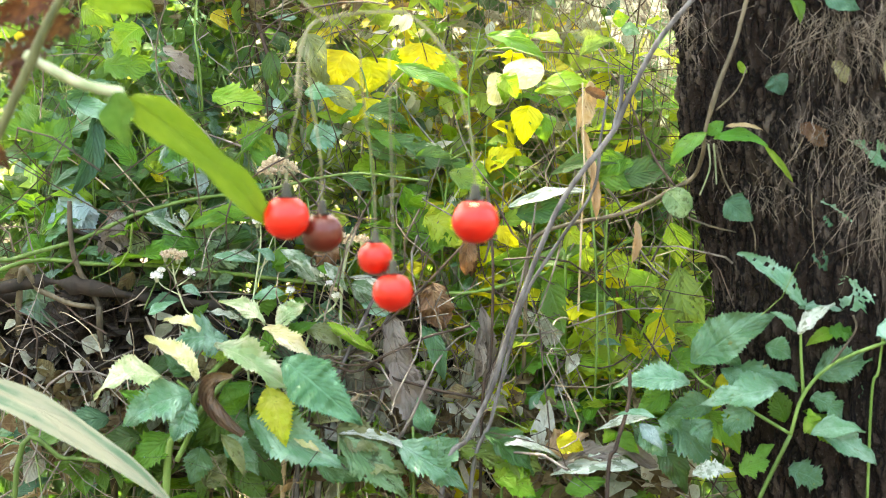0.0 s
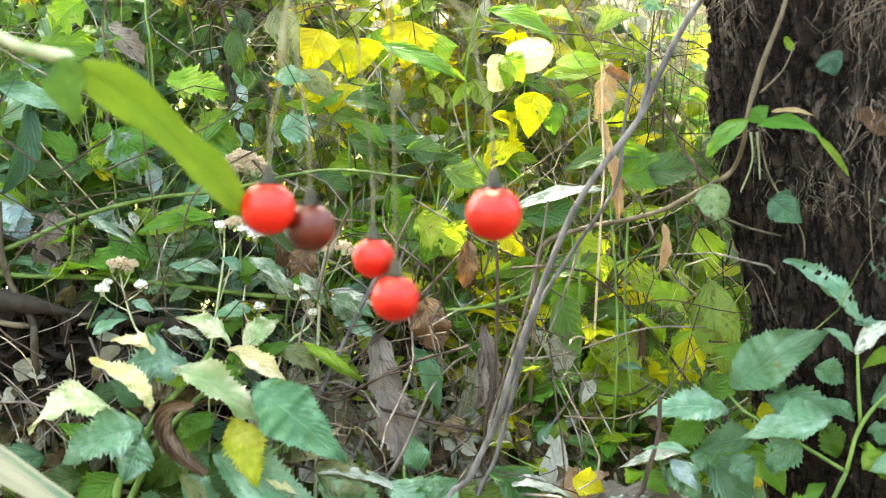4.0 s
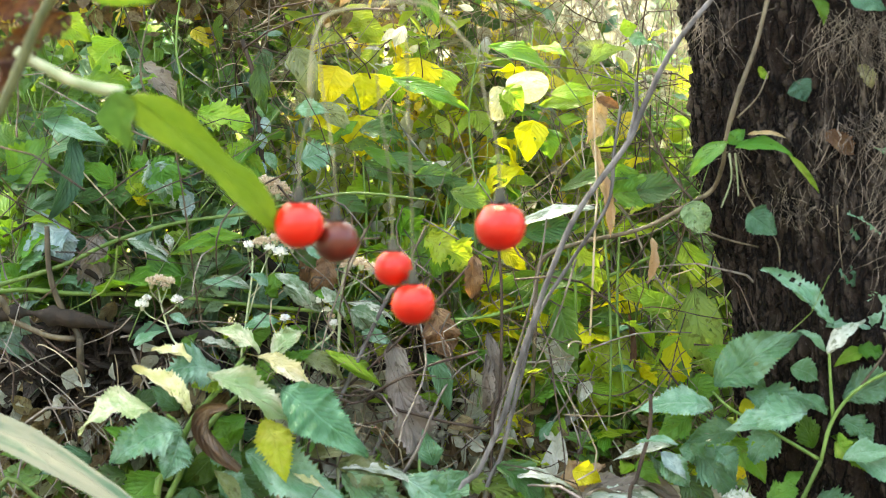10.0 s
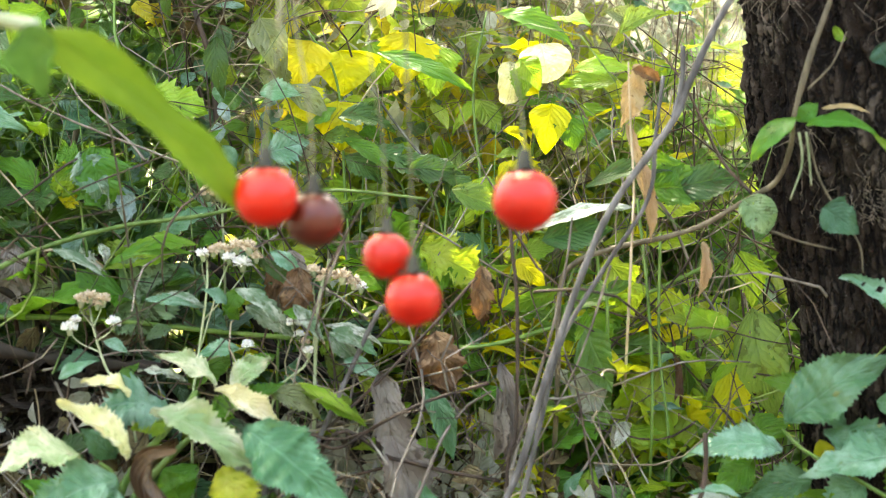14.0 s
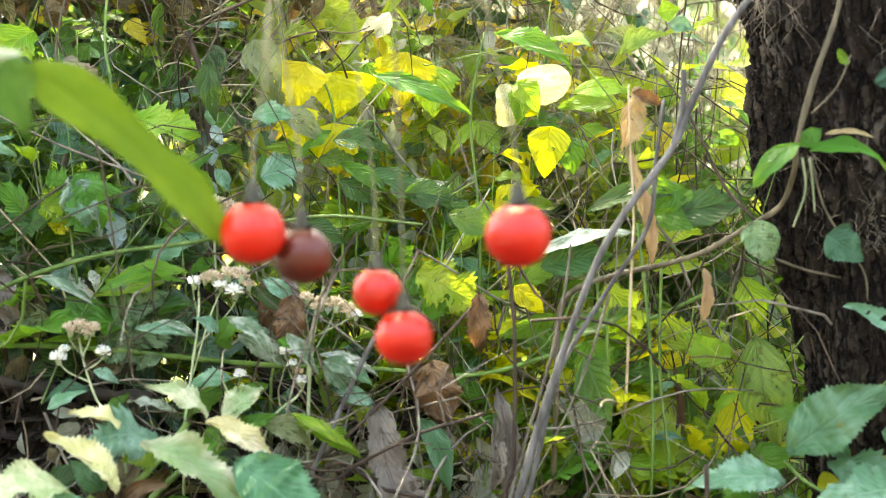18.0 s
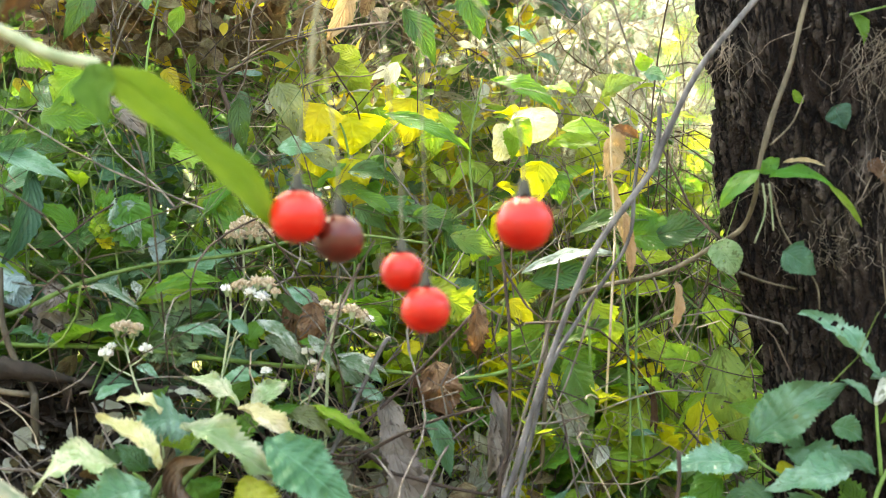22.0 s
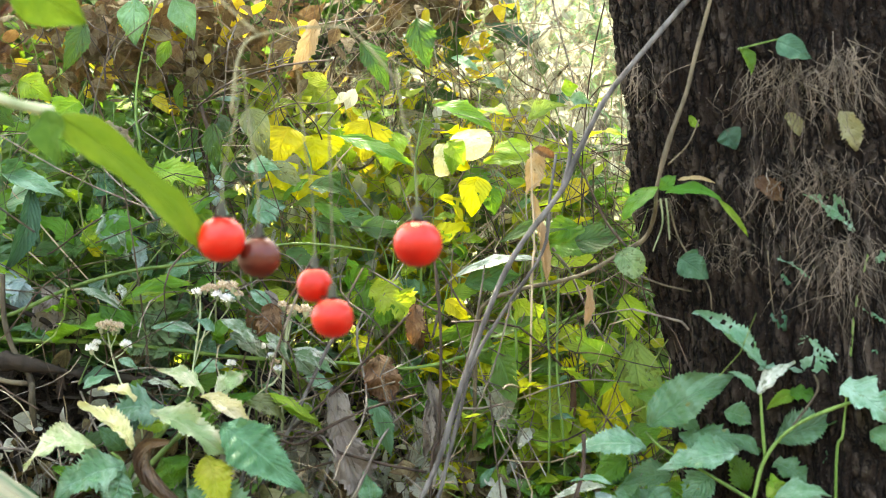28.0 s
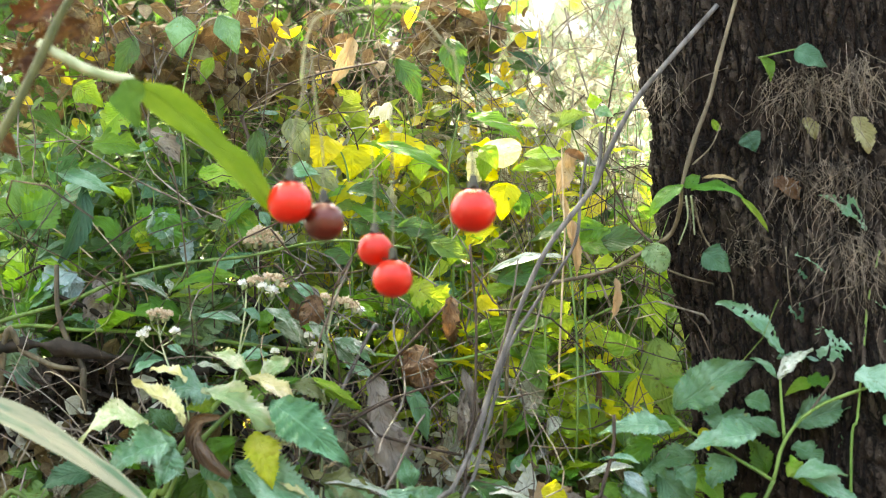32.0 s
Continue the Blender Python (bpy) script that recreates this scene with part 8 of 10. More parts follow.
put(climber, DARK_TEAL, (0.1402, 0.484, 0.5816), (0.1452, 0.484, 0.5734), 0.0110, (0, -1, 0.2), shape='heart', teeth=0.04, seed=374)
put(climber, DARK_TEAL, (0.1611, 0.472, 0.6173), (0.1753, 0.472, 0.6097), 0.0116, (0, -1, 0.3), shape='heart', teeth=0.02, seed=375)
part('petiole', stem([(0.1455, 0.476, 0.6144), (0.153, 0.476, 0.6163), (0.1629, 0.476, 0.6187)], 0.00045, 0.00034), S_GREEN, climber)
put(climber, GREEN, (0.1466, 0.478, 0.6156), (0.1511, 0.478, 0.6039), 0.0063, (0.4, -1, 0.2), shape='lance', teeth=0, curl=0.5, seed=377)
put(climber, DARK_TEAL, (0.1632, 0.487, 0.5225), (0.1683, 0.487, 0.5174), 0.0069, (0, -1, 0.3), shape='lobed', teeth=0.1, seed=378)
put(climber, DARK_TEAL, (0.1646, 0.487, 0.5127), (0.1697, 0.487, 0.5076), 0.0069, (0, -1, 0.3), shape='lobed', teeth=0.1, seed=379)
put(climber, DARK_TEAL, (0.1593, 0.487, 0.5057), (0.1644, 0.487, 0.5006), 0.0069, (0, -1, 0.3), shape='lobed', teeth=0.1, seed=380)
put(climber, DARK_TEAL, (0.1616, 0.487, 0.5034), (0.1667, 0.487, 0.4983), 0.0069, (0, -1, 0.3), shape='lobed', teeth=0.1, seed=381)
part('side_twig', stem([(0.1002, 0.497, 0.5341), (0.0927, 0.508, 0.5451), (0.0859, 0.51, 0.56), (0.0802, 0.512, 0.5726), (0.0732, 0.514, 0.5828)], 0.00061, 0.00039, knots=0.8), S_DARK, climber)
part('tendril', stem([(0.1579, 0.486, 0.5314), (0.1591, 0.486, 0.5127), (0.1618, 0.486, 0.4941)], 0.00035), S_TAN, climber)
part('rootlet', stem([(0.1166, 0.484, 0.5523), (0.121, 0.484, 0.536), (0.1324, 0.484, 0.5174), (0.134, 0.484, 0.507)], 0.00046, 0.00028), S_TAN, climber)
part('tendril', stem([(0.1049, 0.486, 0.521), (0.1142, 0.486, 0.5175), (0.1258, 0.486, 0.5147)], 0.00051, 0.00035), S_TAN, climber)
part('rootlet', stem([(0.1129, 0.48, 0.553), (0.1136, 0.48, 0.5426), (0.1095, 0.48, 0.5311)], 0.00045, 0.00032), S_PALE, climber)
part('rootlet', stem([(0.1152, 0.48, 0.553), (0.116, 0.48, 0.5449), (0.1165, 0.48, 0.5357)], 0.00045, 0.00032), S_PALE, climber)
part('tendril', stem([(0.1164, 0.482, 0.5672), (0.1247, 0.482, 0.5754), (0.1296, 0.482, 0.5859)], 0.00037, 0.00027), S_TAN, climber)
put(climber, BEIGE_GREEN, (0.1874, 0.476, 0.5885), (0.194, 0.476, 0.5717), 0.0140, (0, -1, 0.2), shape='rag', crinkle=0.2, curl=0.5, teeth=0.15, seed=389)
put(climber, BEIGE_GREEN, (0.1654, 0.48, 0.588), (0.1711, 0.48, 0.5786), 0.0091, (0, -1, 0.2), shape='rag', crinkle=0.2, curl=0.5, teeth=0.15, seed=390)
put(climber, BROWN, (0.1522, 0.481, 0.5612), (0.1638, 0.481, 0.5519), 0.0114, (0, -1, 0.2), shape='rag', crinkle=0.2, curl=0.3, teeth=0.15, seed=391)

# ---- bare stems in front of the thicket ----
dead_stem = thing('dead_stem', (-0.001, 0.487, 0.24), 'grey bare forked stem leaning towards the tree', 'branch')
part('stem', stem([(-0.0046, 0.493, 0.235), (-0.001, 0.487, 0.3986), (0.0112, 0.487, 0.4272), (0.0203, 0.487, 0.4469), (0.0256, 0.487, 0.464), (0.0313, 0.487, 0.4811), (0.0421, 0.487, 0.51), (0.0527, 0.487, 0.5316), (0.0714, 0.487, 0.5565), (0.0772, 0.487, 0.5694), (0.0898, 0.487, 0.594), (0.1052, 0.487, 0.6132), (0.1276, 0.487, 0.639)], 0.00114, 0.00114, knots=0.25, sides=9), S_GREY, dead_stem)
part('branch', stem([(0.0086, 0.498, 0.235), (0.0113, 0.492, 0.3971), (0.0206, 0.492, 0.4334), (0.0283, 0.492, 0.4632), (0.0354, 0.492, 0.4877), (0.0498, 0.492, 0.5108), (0.064, 0.492, 0.5326), (0.0667, 0.492, 0.5529), (0.0696, 0.492, 0.572)], 0.00092, 0.00063, knots=0.3, sides=8), S_GREY, dead_stem)
part('side_twig', stem([(0.0714, 0.487, 0.5565), (0.0748, 0.487, 0.5694), (0.0754, 0.487, 0.5811)], 0.00095, 0.00095), S_GREY, dead_stem)
lone('dry_stalk', stem([(0.0158, 0.506, 0.235), (0.0169, 0.5, 0.4265), (0.0208, 0.5, 0.4567), (0.0219, 0.5, 0.4966), (0.0206, 0.5, 0.5163), (0.0191, 0.5, 0.5335)], 0.00073, 0.00059), S_DARK, 'dark brown upright dry stalk', 'stalk')
lone('dark_stalk', stem([(0.0678, 0.484, 0.235), (0.069, 0.478, 0.4002), (0.073, 0.478, 0.4246), (0.078, 0.478, 0.4428), (0.0785, 0.478, 0.4572)], 0.00098, 0.00082), S_DARK, 'dark bent stalk with a broken tip', 'stalk')
lone('twig', stem([(-0.079, 0.565, 0.235), (-0.0711, 0.55, 0.3511), (-0.0591, 0.505, 0.4462), (-0.0458, 0.505, 0.4545), (-0.0264, 0.505, 0.4712), (-0.007, 0.505, 0.4904), (0.01, 0.505, 0.5083)], 0.00063, 0.00060), S_DARK, 'dark thin twig slanting through the undergrowth', 'twig')
lone('twig', stem([(-0.0656, 0.506, 0.235), (-0.0587, 0.5, 0.4337), (-0.036, 0.5, 0.4527), (-0.012, 0.5, 0.4656), (0.0119, 0.5, 0.4726)], 0.00057, 0.00060), S_DARK, 'dark thin twig slanting through the undergrowth', 'twig')
lone('twig', stem([(-0.0812, 0.56, 0.235), (-0.067, 0.545, 0.3528), (-0.0455, 0.5, 0.4492), (-0.0217, 0.5, 0.4453), (-0.0026, 0.5, 0.4403), (0.0165, 0.5, 0.4365)], 0.00072, 0.00072), S_DARK, 'dark thin twig slanting through the undergrowth', 'twig')
lone('twig', stem([(-0.0677, 0.514, 0.235), (-0.0644, 0.508, 0.4251), (-0.0534, 0.508, 0.4371), (-0.0263, 0.508, 0.4928), (-0.0215, 0.508, 0.4976)], 0.00121, 0.00073), S_GREY, 'grey straight bare twig', 'twig')
lone('arching_stem', stem([(-0.3024, 0.526, 0.235), (-0.2824, 0.52, 0.4228), (-0.2157, 0.52, 0.4911), (-0.1937, 0.52, 0.5003), (-0.1643, 0.52, 0.5092), (-0.1397, 0.52, 0.5201), (-0.1126, 0.52, 0.5274), (-0.0831, 0.52, 0.5309), (-0.056, 0.52, 0.5369), (-0.0362, 0.52, 0.5388), (-0.0065, 0.52, 0.5354)], 0.00137, 0.00050), S_GREEN, 'green arching stem crossing the undergrowth', 'stem')
lone('trailing_stem', stem([(-0.3692, 0.582, 0.235), (-0.3307, 0.567, 0.3571), (-0.2731, 0.522, 0.4569), (-0.2091, 0.522, 0.4959), (-0.1675, 0.522, 0.4971), (-0.1356, 0.522, 0.4961), (-0.106, 0.522, 0.4931), (-0.0764, 0.522, 0.4894), (-0.0565, 0.522, 0.4877), (-0.0218, 0.522, 0.4857), (0.0107, 0.522, 0.483), (0.0407, 0.522, 0.4902), (0.0734, 0.522, 0.5012), (0.0986, 0.522, 0.5123)], 0.00125, 0.00075), S_GREEN, 'green trailing stem lying across the undergrowth', 'stem')
lone('tan_stem', stem([(-0.162, 0.575, 0.235), (-0.1625, 0.56, 0.3597), (-0.1634, 0.515, 0.4617), (-0.1644, 0.515, 0.4788), (-0.1727, 0.515, 0.4935), (-0.1768, 0.515, 0.5082), (-0.1775, 0.515, 0.5277)], 0.00197, 0.00123), S_TAN, 'tan bent woody stem', 'stem')
lone('tan_stem', stem([(-0.2161, 0.575, 0.235), (-0.2104, 0.56, 0.3746), (-0.2017, 0.515, 0.4889), (-0.1921, 0.515, 0.4851), (-0.1777, 0.515, 0.4789), (-0.1652, 0.515, 0.4771)], 0.00197, 0.00123), S_TAN, 'tan bent woody stem', 'stem')
lone('green_stalk', stem([(0.072, 0.57, 0.235), (0.0722, 0.555, 0.3507), (0.0724, 0.51, 0.4453), (0.0727, 0.51, 0.4907), (0.069, 0.51, 0.5359)], 0.00054, 0.00061), S_GREEN, 'slender green upright stalk', 'stalk', 'green stalks')
lone('green_stalk', stem([(0.0841, 0.574, 0.235), (0.0824, 0.559, 0.3476), (0.0798, 0.514, 0.4397), (0.0769, 0.514, 0.4818), (0.0781, 0.514, 0.5237)], 0.00054, 0.00061), S_GREEN, 'slender green upright stalk', 'stalk', 'green stalks')
lone('sapling', stem([(-0.103, 0.62, 0.235), (-0.0986, 0.605, 0.3878), (-0.092, 0.56, 0.5128), (-0.0847, 0.56, 0.5359), (-0.0864, 0.56, 0.5649), (-0.0882, 0.56, 0.5938), (-0.0948, 0.56, 0.6169)], 0.00176, knots=0.4), S_DARK, 'dark upright sapling stem in the thicket', 'twig')
lone('twig', stem([(-0.0519, 0.61, 0.235), (-0.0472, 0.595, 0.4166), (-0.0402, 0.55, 0.5652), (-0.0324, 0.55, 0.5746), (-0.0246, 0.55, 0.5858), (-0.0119, 0.55, 0.5989)], 0.00057, knots=0.4), S_STRAW, 'pale bent twig among yellow leaves', 'twig')
lone('twig', stem([(0.0349, 0.61, 0.235), (0.0305, 0.595, 0.3928), (0.0238, 0.55, 0.5218), (0.0164, 0.55, 0.5364), (-0.0025, 0.55, 0.5531), (-0.0155, 0.55, 0.5686), (-0.0255, 0.55, 0.5839)], 0.00076, knots=0.4), S_GREY, 'grey slanting twig of the thicket', 'twig')
lone('twig', stem([(-0.1002, 0.59, 0.235), (-0.1091, 0.575, 0.3821), (-0.1224, 0.53, 0.5024), (-0.1372, 0.53, 0.5201), (-0.1593, 0.53, 0.5453), (-0.1826, 0.53, 0.5729)], 0.00051, knots=0.4), S_STRAW, 'thin straw-coloured bare stalk', 'twig')
lone('twig', stem([(-0.1089, 0.59, 0.235), (-0.1193, 0.575, 0.3849), (-0.1348, 0.53, 0.5075), (-0.1521, 0.53, 0.5227), (-0.1718, 0.53, 0.5404), (-0.1903, 0.53, 0.553)], 0.00051, knots=0.4), S_STRAW, 'thin straw-coloured bare stalk', 'twig')
lone('twig', stem([(-0.1196, 0.592, 0.235), (-0.1248, 0.577, 0.3904), (-0.1327, 0.532, 0.5175), (-0.1414, 0.532, 0.5211), (-0.1602, 0.532, 0.5223), (-0.1827, 0.532, 0.5224)], 0.00076, knots=0.4), S_STRAW, 'whitish bare horizontal twig', 'twig')
lone('twig', stem([(-0.1489, 0.59, 0.235), (-0.1533, 0.575, 0.3822), (-0.1599, 0.53, 0.5027), (-0.1672, 0.53, 0.5153), (-0.1819, 0.53, 0.5317), (-0.2019, 0.53, 0.523)], 0.00101, knots=0.4), S_DARK, 'dark crooked bare twig', 'twig')
lone('sapling', stem([(-0.1616, 0.61, 0.235), (-0.159, 0.595, 0.3804), (-0.1552, 0.55, 0.4993), (-0.1509, 0.55, 0.528), (-0.1455, 0.55, 0.5462), (-0.1387, 0.55, 0.5722)], 0.00184, knots=0.4), S_TAN, 'tan upright woody stem', 'twig')
lone('sapling', stem([(-0.0598, 0.521, 0.235), (-0.0568, 0.515, 0.3964), (-0.0468, 0.515, 0.4136), (-0.0319, 0.515, 0.4283), (-0.0244, 0.515, 0.448)], 0.00147, knots=0.4), S_GREY, 'grey crooked bare stick', 'twig')
lone('sapling', stem([(-0.0757, 0.521, 0.235), (-0.0712, 0.515, 0.4238), (-0.0565, 0.515, 0.4286), (-0.0417, 0.515, 0.4358), (-0.0367, 0.515, 0.4407)], 0.00147, knots=0.4), S_STRAW, 'pale broken bare stick', 'twig')
lone('twig', stem([(-0.0271, 0.536, 0.235), (-0.0225, 0.53, 0.3974), (-0.0071, 0.53, 0.4176), (0.0107, 0.53, 0.4225), (0.0363, 0.53, 0.4452)], 0.00101, knots=0.4), S_GREY, 'grey crooked bare stick', 'twig')
lone('sapling', stem([(-0.1943, 0.506, 0.235), (-0.1879, 0.5, 0.409), (-0.1667, 0.5, 0.4135), (-0.1502, 0.5, 0.4121)], 0.00143, knots=0.4), S_GREEN, 'green trailing stem low down', 'twig')
lone('twig', stem([(-0.2242, 0.59, 0.235), (-0.2107, 0.575, 0.3588), (-0.1903, 0.53, 0.4601), (-0.1678, 0.53, 0.47), (-0.1477, 0.53, 0.4774), (-0.1375, 0.53, 0.4899)], 0.00127, knots=0.4), S_GREY, 'grey crooked bare stick', 'twig')
lone('twig', stem([(-0.2394, 0.59, 0.235), (-0.2228, 0.575, 0.3505), (-0.198, 0.53, 0.4451), (-0.1705, 0.53, 0.4549), (-0.1504, 0.53, 0.4648)], 0.00127, knots=0.4), S_DARK, 'dark crooked bare stick', 'twig')
lone('twig', stem([(-0.1722, 0.6, 0.235), (-0.1614, 0.585, 0.3636), (-0.1453, 0.54, 0.4688), (-0.1274, 0.54, 0.4738), (-0.1146, 0.54, 0.4763), (-0.1628, 0.54, 0.4946)], 0.00077, knots=0.4), S_GREY, 'grey crooked bare stick', 'twig')
lone('twig', stem([(-0.0957, 0.56, 0.235), (-0.1044, 0.545, 0.4131), (-0.1174, 0.5, 0.5588), (-0.1319, 0.5, 0.5898), (-0.1253, 0.5, 0.6234), (-0.1043, 0.5, 0.6428)], 0.00047, knots=0.4), S_TAN, 'thin tan stalk rising at a slant', 'twig')
lone('twig', stem([(-0.0763, 0.66, 0.235), (-0.0608, 0.645, 0.4195), (-0.0376, 0.6, 0.5705), (-0.0119, 0.6, 0.5936), (0.0025, 0.6, 0.614), (-0.0003, 0.6, 0.6491)], 0.00086, knots=0.4), S_GREY, 'grey thin upright twig', 'twig')
lone('twig', stem([(-0.101, 0.66, 0.235), (-0.0995, 0.645, 0.4053), (-0.0972, 0.6, 0.5447), (-0.0946, 0.6, 0.5791), (-0.1035, 0.6, 0.6137), (-0.1068, 0.6, 0.6603)], 0.00114, knots=0.4), S_DARK, 'dark thin upright twig', 'twig')
log = thing('fallen_branch', (-0.6082, 0.532, 0.2414), 'dark mossy fallen branch propped in the undergrowth', 'branch')
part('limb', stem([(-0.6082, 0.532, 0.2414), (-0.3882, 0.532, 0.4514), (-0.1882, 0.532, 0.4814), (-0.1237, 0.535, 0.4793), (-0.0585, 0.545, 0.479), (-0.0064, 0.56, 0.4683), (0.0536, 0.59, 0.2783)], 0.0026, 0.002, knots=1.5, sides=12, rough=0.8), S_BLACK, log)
part('limb', stem([(-0.235, 0.522, 0.478), (-0.19, 0.52, 0.489), (-0.1654, 0.518, 0.4875), (-0.135, 0.518, 0.482), (-0.1, 0.522, 0.478)], 0.0029, 0.0018, knots=1.5, sides=12, rough=1.2), S_BLACK, log, 'black limb')
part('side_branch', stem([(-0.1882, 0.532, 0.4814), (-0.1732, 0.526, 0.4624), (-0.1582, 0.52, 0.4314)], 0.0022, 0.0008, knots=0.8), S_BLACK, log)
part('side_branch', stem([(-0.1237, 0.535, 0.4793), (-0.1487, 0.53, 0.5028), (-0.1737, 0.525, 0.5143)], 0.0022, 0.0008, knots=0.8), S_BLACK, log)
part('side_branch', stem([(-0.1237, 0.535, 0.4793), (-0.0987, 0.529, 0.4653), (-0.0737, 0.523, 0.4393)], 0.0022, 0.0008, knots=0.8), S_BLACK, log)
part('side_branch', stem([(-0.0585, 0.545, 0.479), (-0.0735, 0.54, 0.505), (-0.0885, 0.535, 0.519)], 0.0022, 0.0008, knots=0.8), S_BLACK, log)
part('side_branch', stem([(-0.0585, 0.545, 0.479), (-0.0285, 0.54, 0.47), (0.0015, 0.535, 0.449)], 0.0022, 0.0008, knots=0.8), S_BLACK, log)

# ---- white-flowered plants ----


def flower_head(parent, c, r, faded=False):
    """A small fluffy head: a green cup and many fine upright bristles."""
    bm = bmesh.new()
    tube(bm, [Vector(c) - Vector((0, 0, r)), Vector(c) - Vector((0, 0, 0.1 * r))], 0.25 * r, 0.5 * r, 8, 2)
    head = part("flower_head", bm, S_PALE, parent)
    bm, rs = bmesh.new(), random.Random(int(c[0] * 99999) % 9973)
    for k in range(70):
        d = Vector((rs.gauss(0, 0.6), rs.gauss(0, 0.6), rs.uniform(-0.1, 1))).normalized()
        a = Vector(c) - Vector((0, 0, 0.2 * r))
        s = d.orthogonal().normalized() * r * 0.09
        e = a + d * r * rs.uniform(0.8, 1.15)
        w = d.cross(s)
        q = [bm.verts.new(p) for p in (a + s, a - s * 0.5 + w * 0.8, a - s * 0.5 - w * 0.8)]
        m = [bm.verts.new(p) for p in (e + s * 1.3, e - s * 0.6 + w, e - s * 0.6 - w)]
        for i in range(3):
            bm.faces.new((q[i], q[(i + 1) % 3], m[(i + 1) % 3], m[i]))
        bm.faces.new(m)
    part("fluff", bm, FADED if faded else FLUFF, head)



flowers = thing('flowering_plant', (-0.107, 0.512, 0.24), 'branching plant with small fluffy white and faded flower heads', 'plant', 'white-flowered plants')
part('stem', stem([(-0.0945, 0.572, 0.235), (-0.0995, 0.557, 0.3596), (-0.107, 0.512, 0.4615), (-0.1153, 0.512, 0.4786), (-0.1192, 0.512, 0.4908), (-0.121, 0.512, 0.5006)], 0.00054, 0.00039), S_PALE, flowers)
part('flower_stalk', stem([(-0.1176, 0.512, 0.4847), (-0.1248, 0.512, 0.4884), (-0.1277, 0.512, 0.4921)], 0.00032, 0.00024), S_PALE, flowers)
part('flower_stalk', stem([(-0.1188, 0.512, 0.4884), (-0.1144, 0.512, 0.4913), (-0.1134, 0.512, 0.4932)], 0.00032, 0.00024), S_PALE, flowers)
part('flower_stalk', stem([(-0.1197, 0.512, 0.4933), (-0.1235, 0.512, 0.4982), (-0.1239, 0.512, 0.5016)], 0.00032, 0.00024), S_PALE, flowers)
part('flower_stalk', stem([(-0.1197, 0.512, 0.4933), (-0.1175, 0.512, 0.4981), (-0.1167, 0.512, 0.5018)], 0.00032, 0.00024), S_PALE, flowers)
flower_head(flowers, (-0.1274, 0.51, 0.4934), 0.00293, False)
flower_head(flowers, (-0.113, 0.51, 0.4948), 0.00264, False)
flower_head(flowers, (-0.1255, 0.51, 0.4959), 0.00205, False)
flower_head(flowers, (-0.1235, 0.51, 0.5026), 0.00293, True)
flower_head(flowers, (-0.1201, 0.51, 0.5036), 0.00293, True)
flower_head(flowers, (-0.1163, 0.51, 0.5026), 0.00293, True)
flower_head(flowers, (-0.1182, 0.51, 0.5011), 0.00235, True)
put(flowers, DARK_TEAL, (-0.1176, 0.512, 0.4821), (-0.1327, 0.512, 0.478), 0.0073, teeth=0.1, seed=449)
put(flowers, TEAL_PALE, (-0.1164, 0.512, 0.4884), (-0.1079, 0.512, 0.4839), 0.0049, teeth=0.1, seed=450)
put(flowers, GREEN, (-0.1117, 0.512, 0.4737), (-0.1043, 0.512, 0.481), 0.0059, teeth=0.1, seed=451)
flowers = thing('flowering_plant', (-0.0876, 0.515, 0.24), 'branching plant with small fluffy white and faded flower heads', 'plant', 'white-flowered plants')
part('stem', stem([(-0.0909, 0.575, 0.235), (-0.0896, 0.56, 0.3568), (-0.0876, 0.515, 0.4565), (-0.0854, 0.515, 0.4804), (-0.082, 0.515, 0.5045), (-0.0817, 0.515, 0.5167)], 0.00054, 0.00039), S_PALE, flowers)
part('flower_stalk', stem([(-0.0843, 0.515, 0.4853), (-0.0784, 0.515, 0.5045), (-0.0737, 0.515, 0.5154)], 0.00032, 0.00024), S_PALE, flowers)
part('flower_stalk', stem([(-0.0832, 0.515, 0.4949), (-0.07, 0.515, 0.5093), (-0.0689, 0.515, 0.5166)], 0.00032, 0.00024), S_PALE, flowers)
part('flower_stalk', stem([(-0.0816, 0.515, 0.5045), (-0.0833, 0.515, 0.5118), (-0.0834, 0.515, 0.5167)], 0.00032, 0.00024), S_PALE, flowers)
part('flower_stalk', stem([(-0.0854, 0.515, 0.4804), (-0.0699, 0.515, 0.4852), (-0.0684, 0.515, 0.4856)], 0.00032, 0.00024), S_PALE, flowers)
flower_head(flowers, (-0.083, 0.513, 0.5171), 0.00264, False)
flower_head(flowers, (-0.0698, 0.513, 0.5141), 0.00323, False)
flower_head(flowers, (-0.0741, 0.513, 0.5161), 0.00264, False)
flower_head(flowers, (-0.0765, 0.513, 0.519), 0.00293, True)
flower_head(flowers, (-0.0717, 0.513, 0.52), 0.00323, True)
flower_head(flowers, (-0.0674, 0.513, 0.5195), 0.00323, True)
flower_head(flowers, (-0.0684, 0.513, 0.4864), 0.00235, False)
flower_head(flowers, (-0.0794, 0.513, 0.5183), 0.00235, True)
flower_head(flowers, (-0.065, 0.513, 0.5161), 0.00235, True)
put(flowers, DARK, (-0.0653, 0.515, 0.5154), (-0.0512, 0.515, 0.5039), 0.0064, teeth=0.1, seed=467)
put(flowers, WHITE_STREAK, (-0.0688, 0.515, 0.4996), (-0.0511, 0.515, 0.4875), 0.0098, teeth=0.1, seed=468)
put(flowers, OLIVE, (-0.0844, 0.515, 0.4985), (-0.1008, 0.515, 0.5039), 0.0049, teeth=0.1, seed=469)
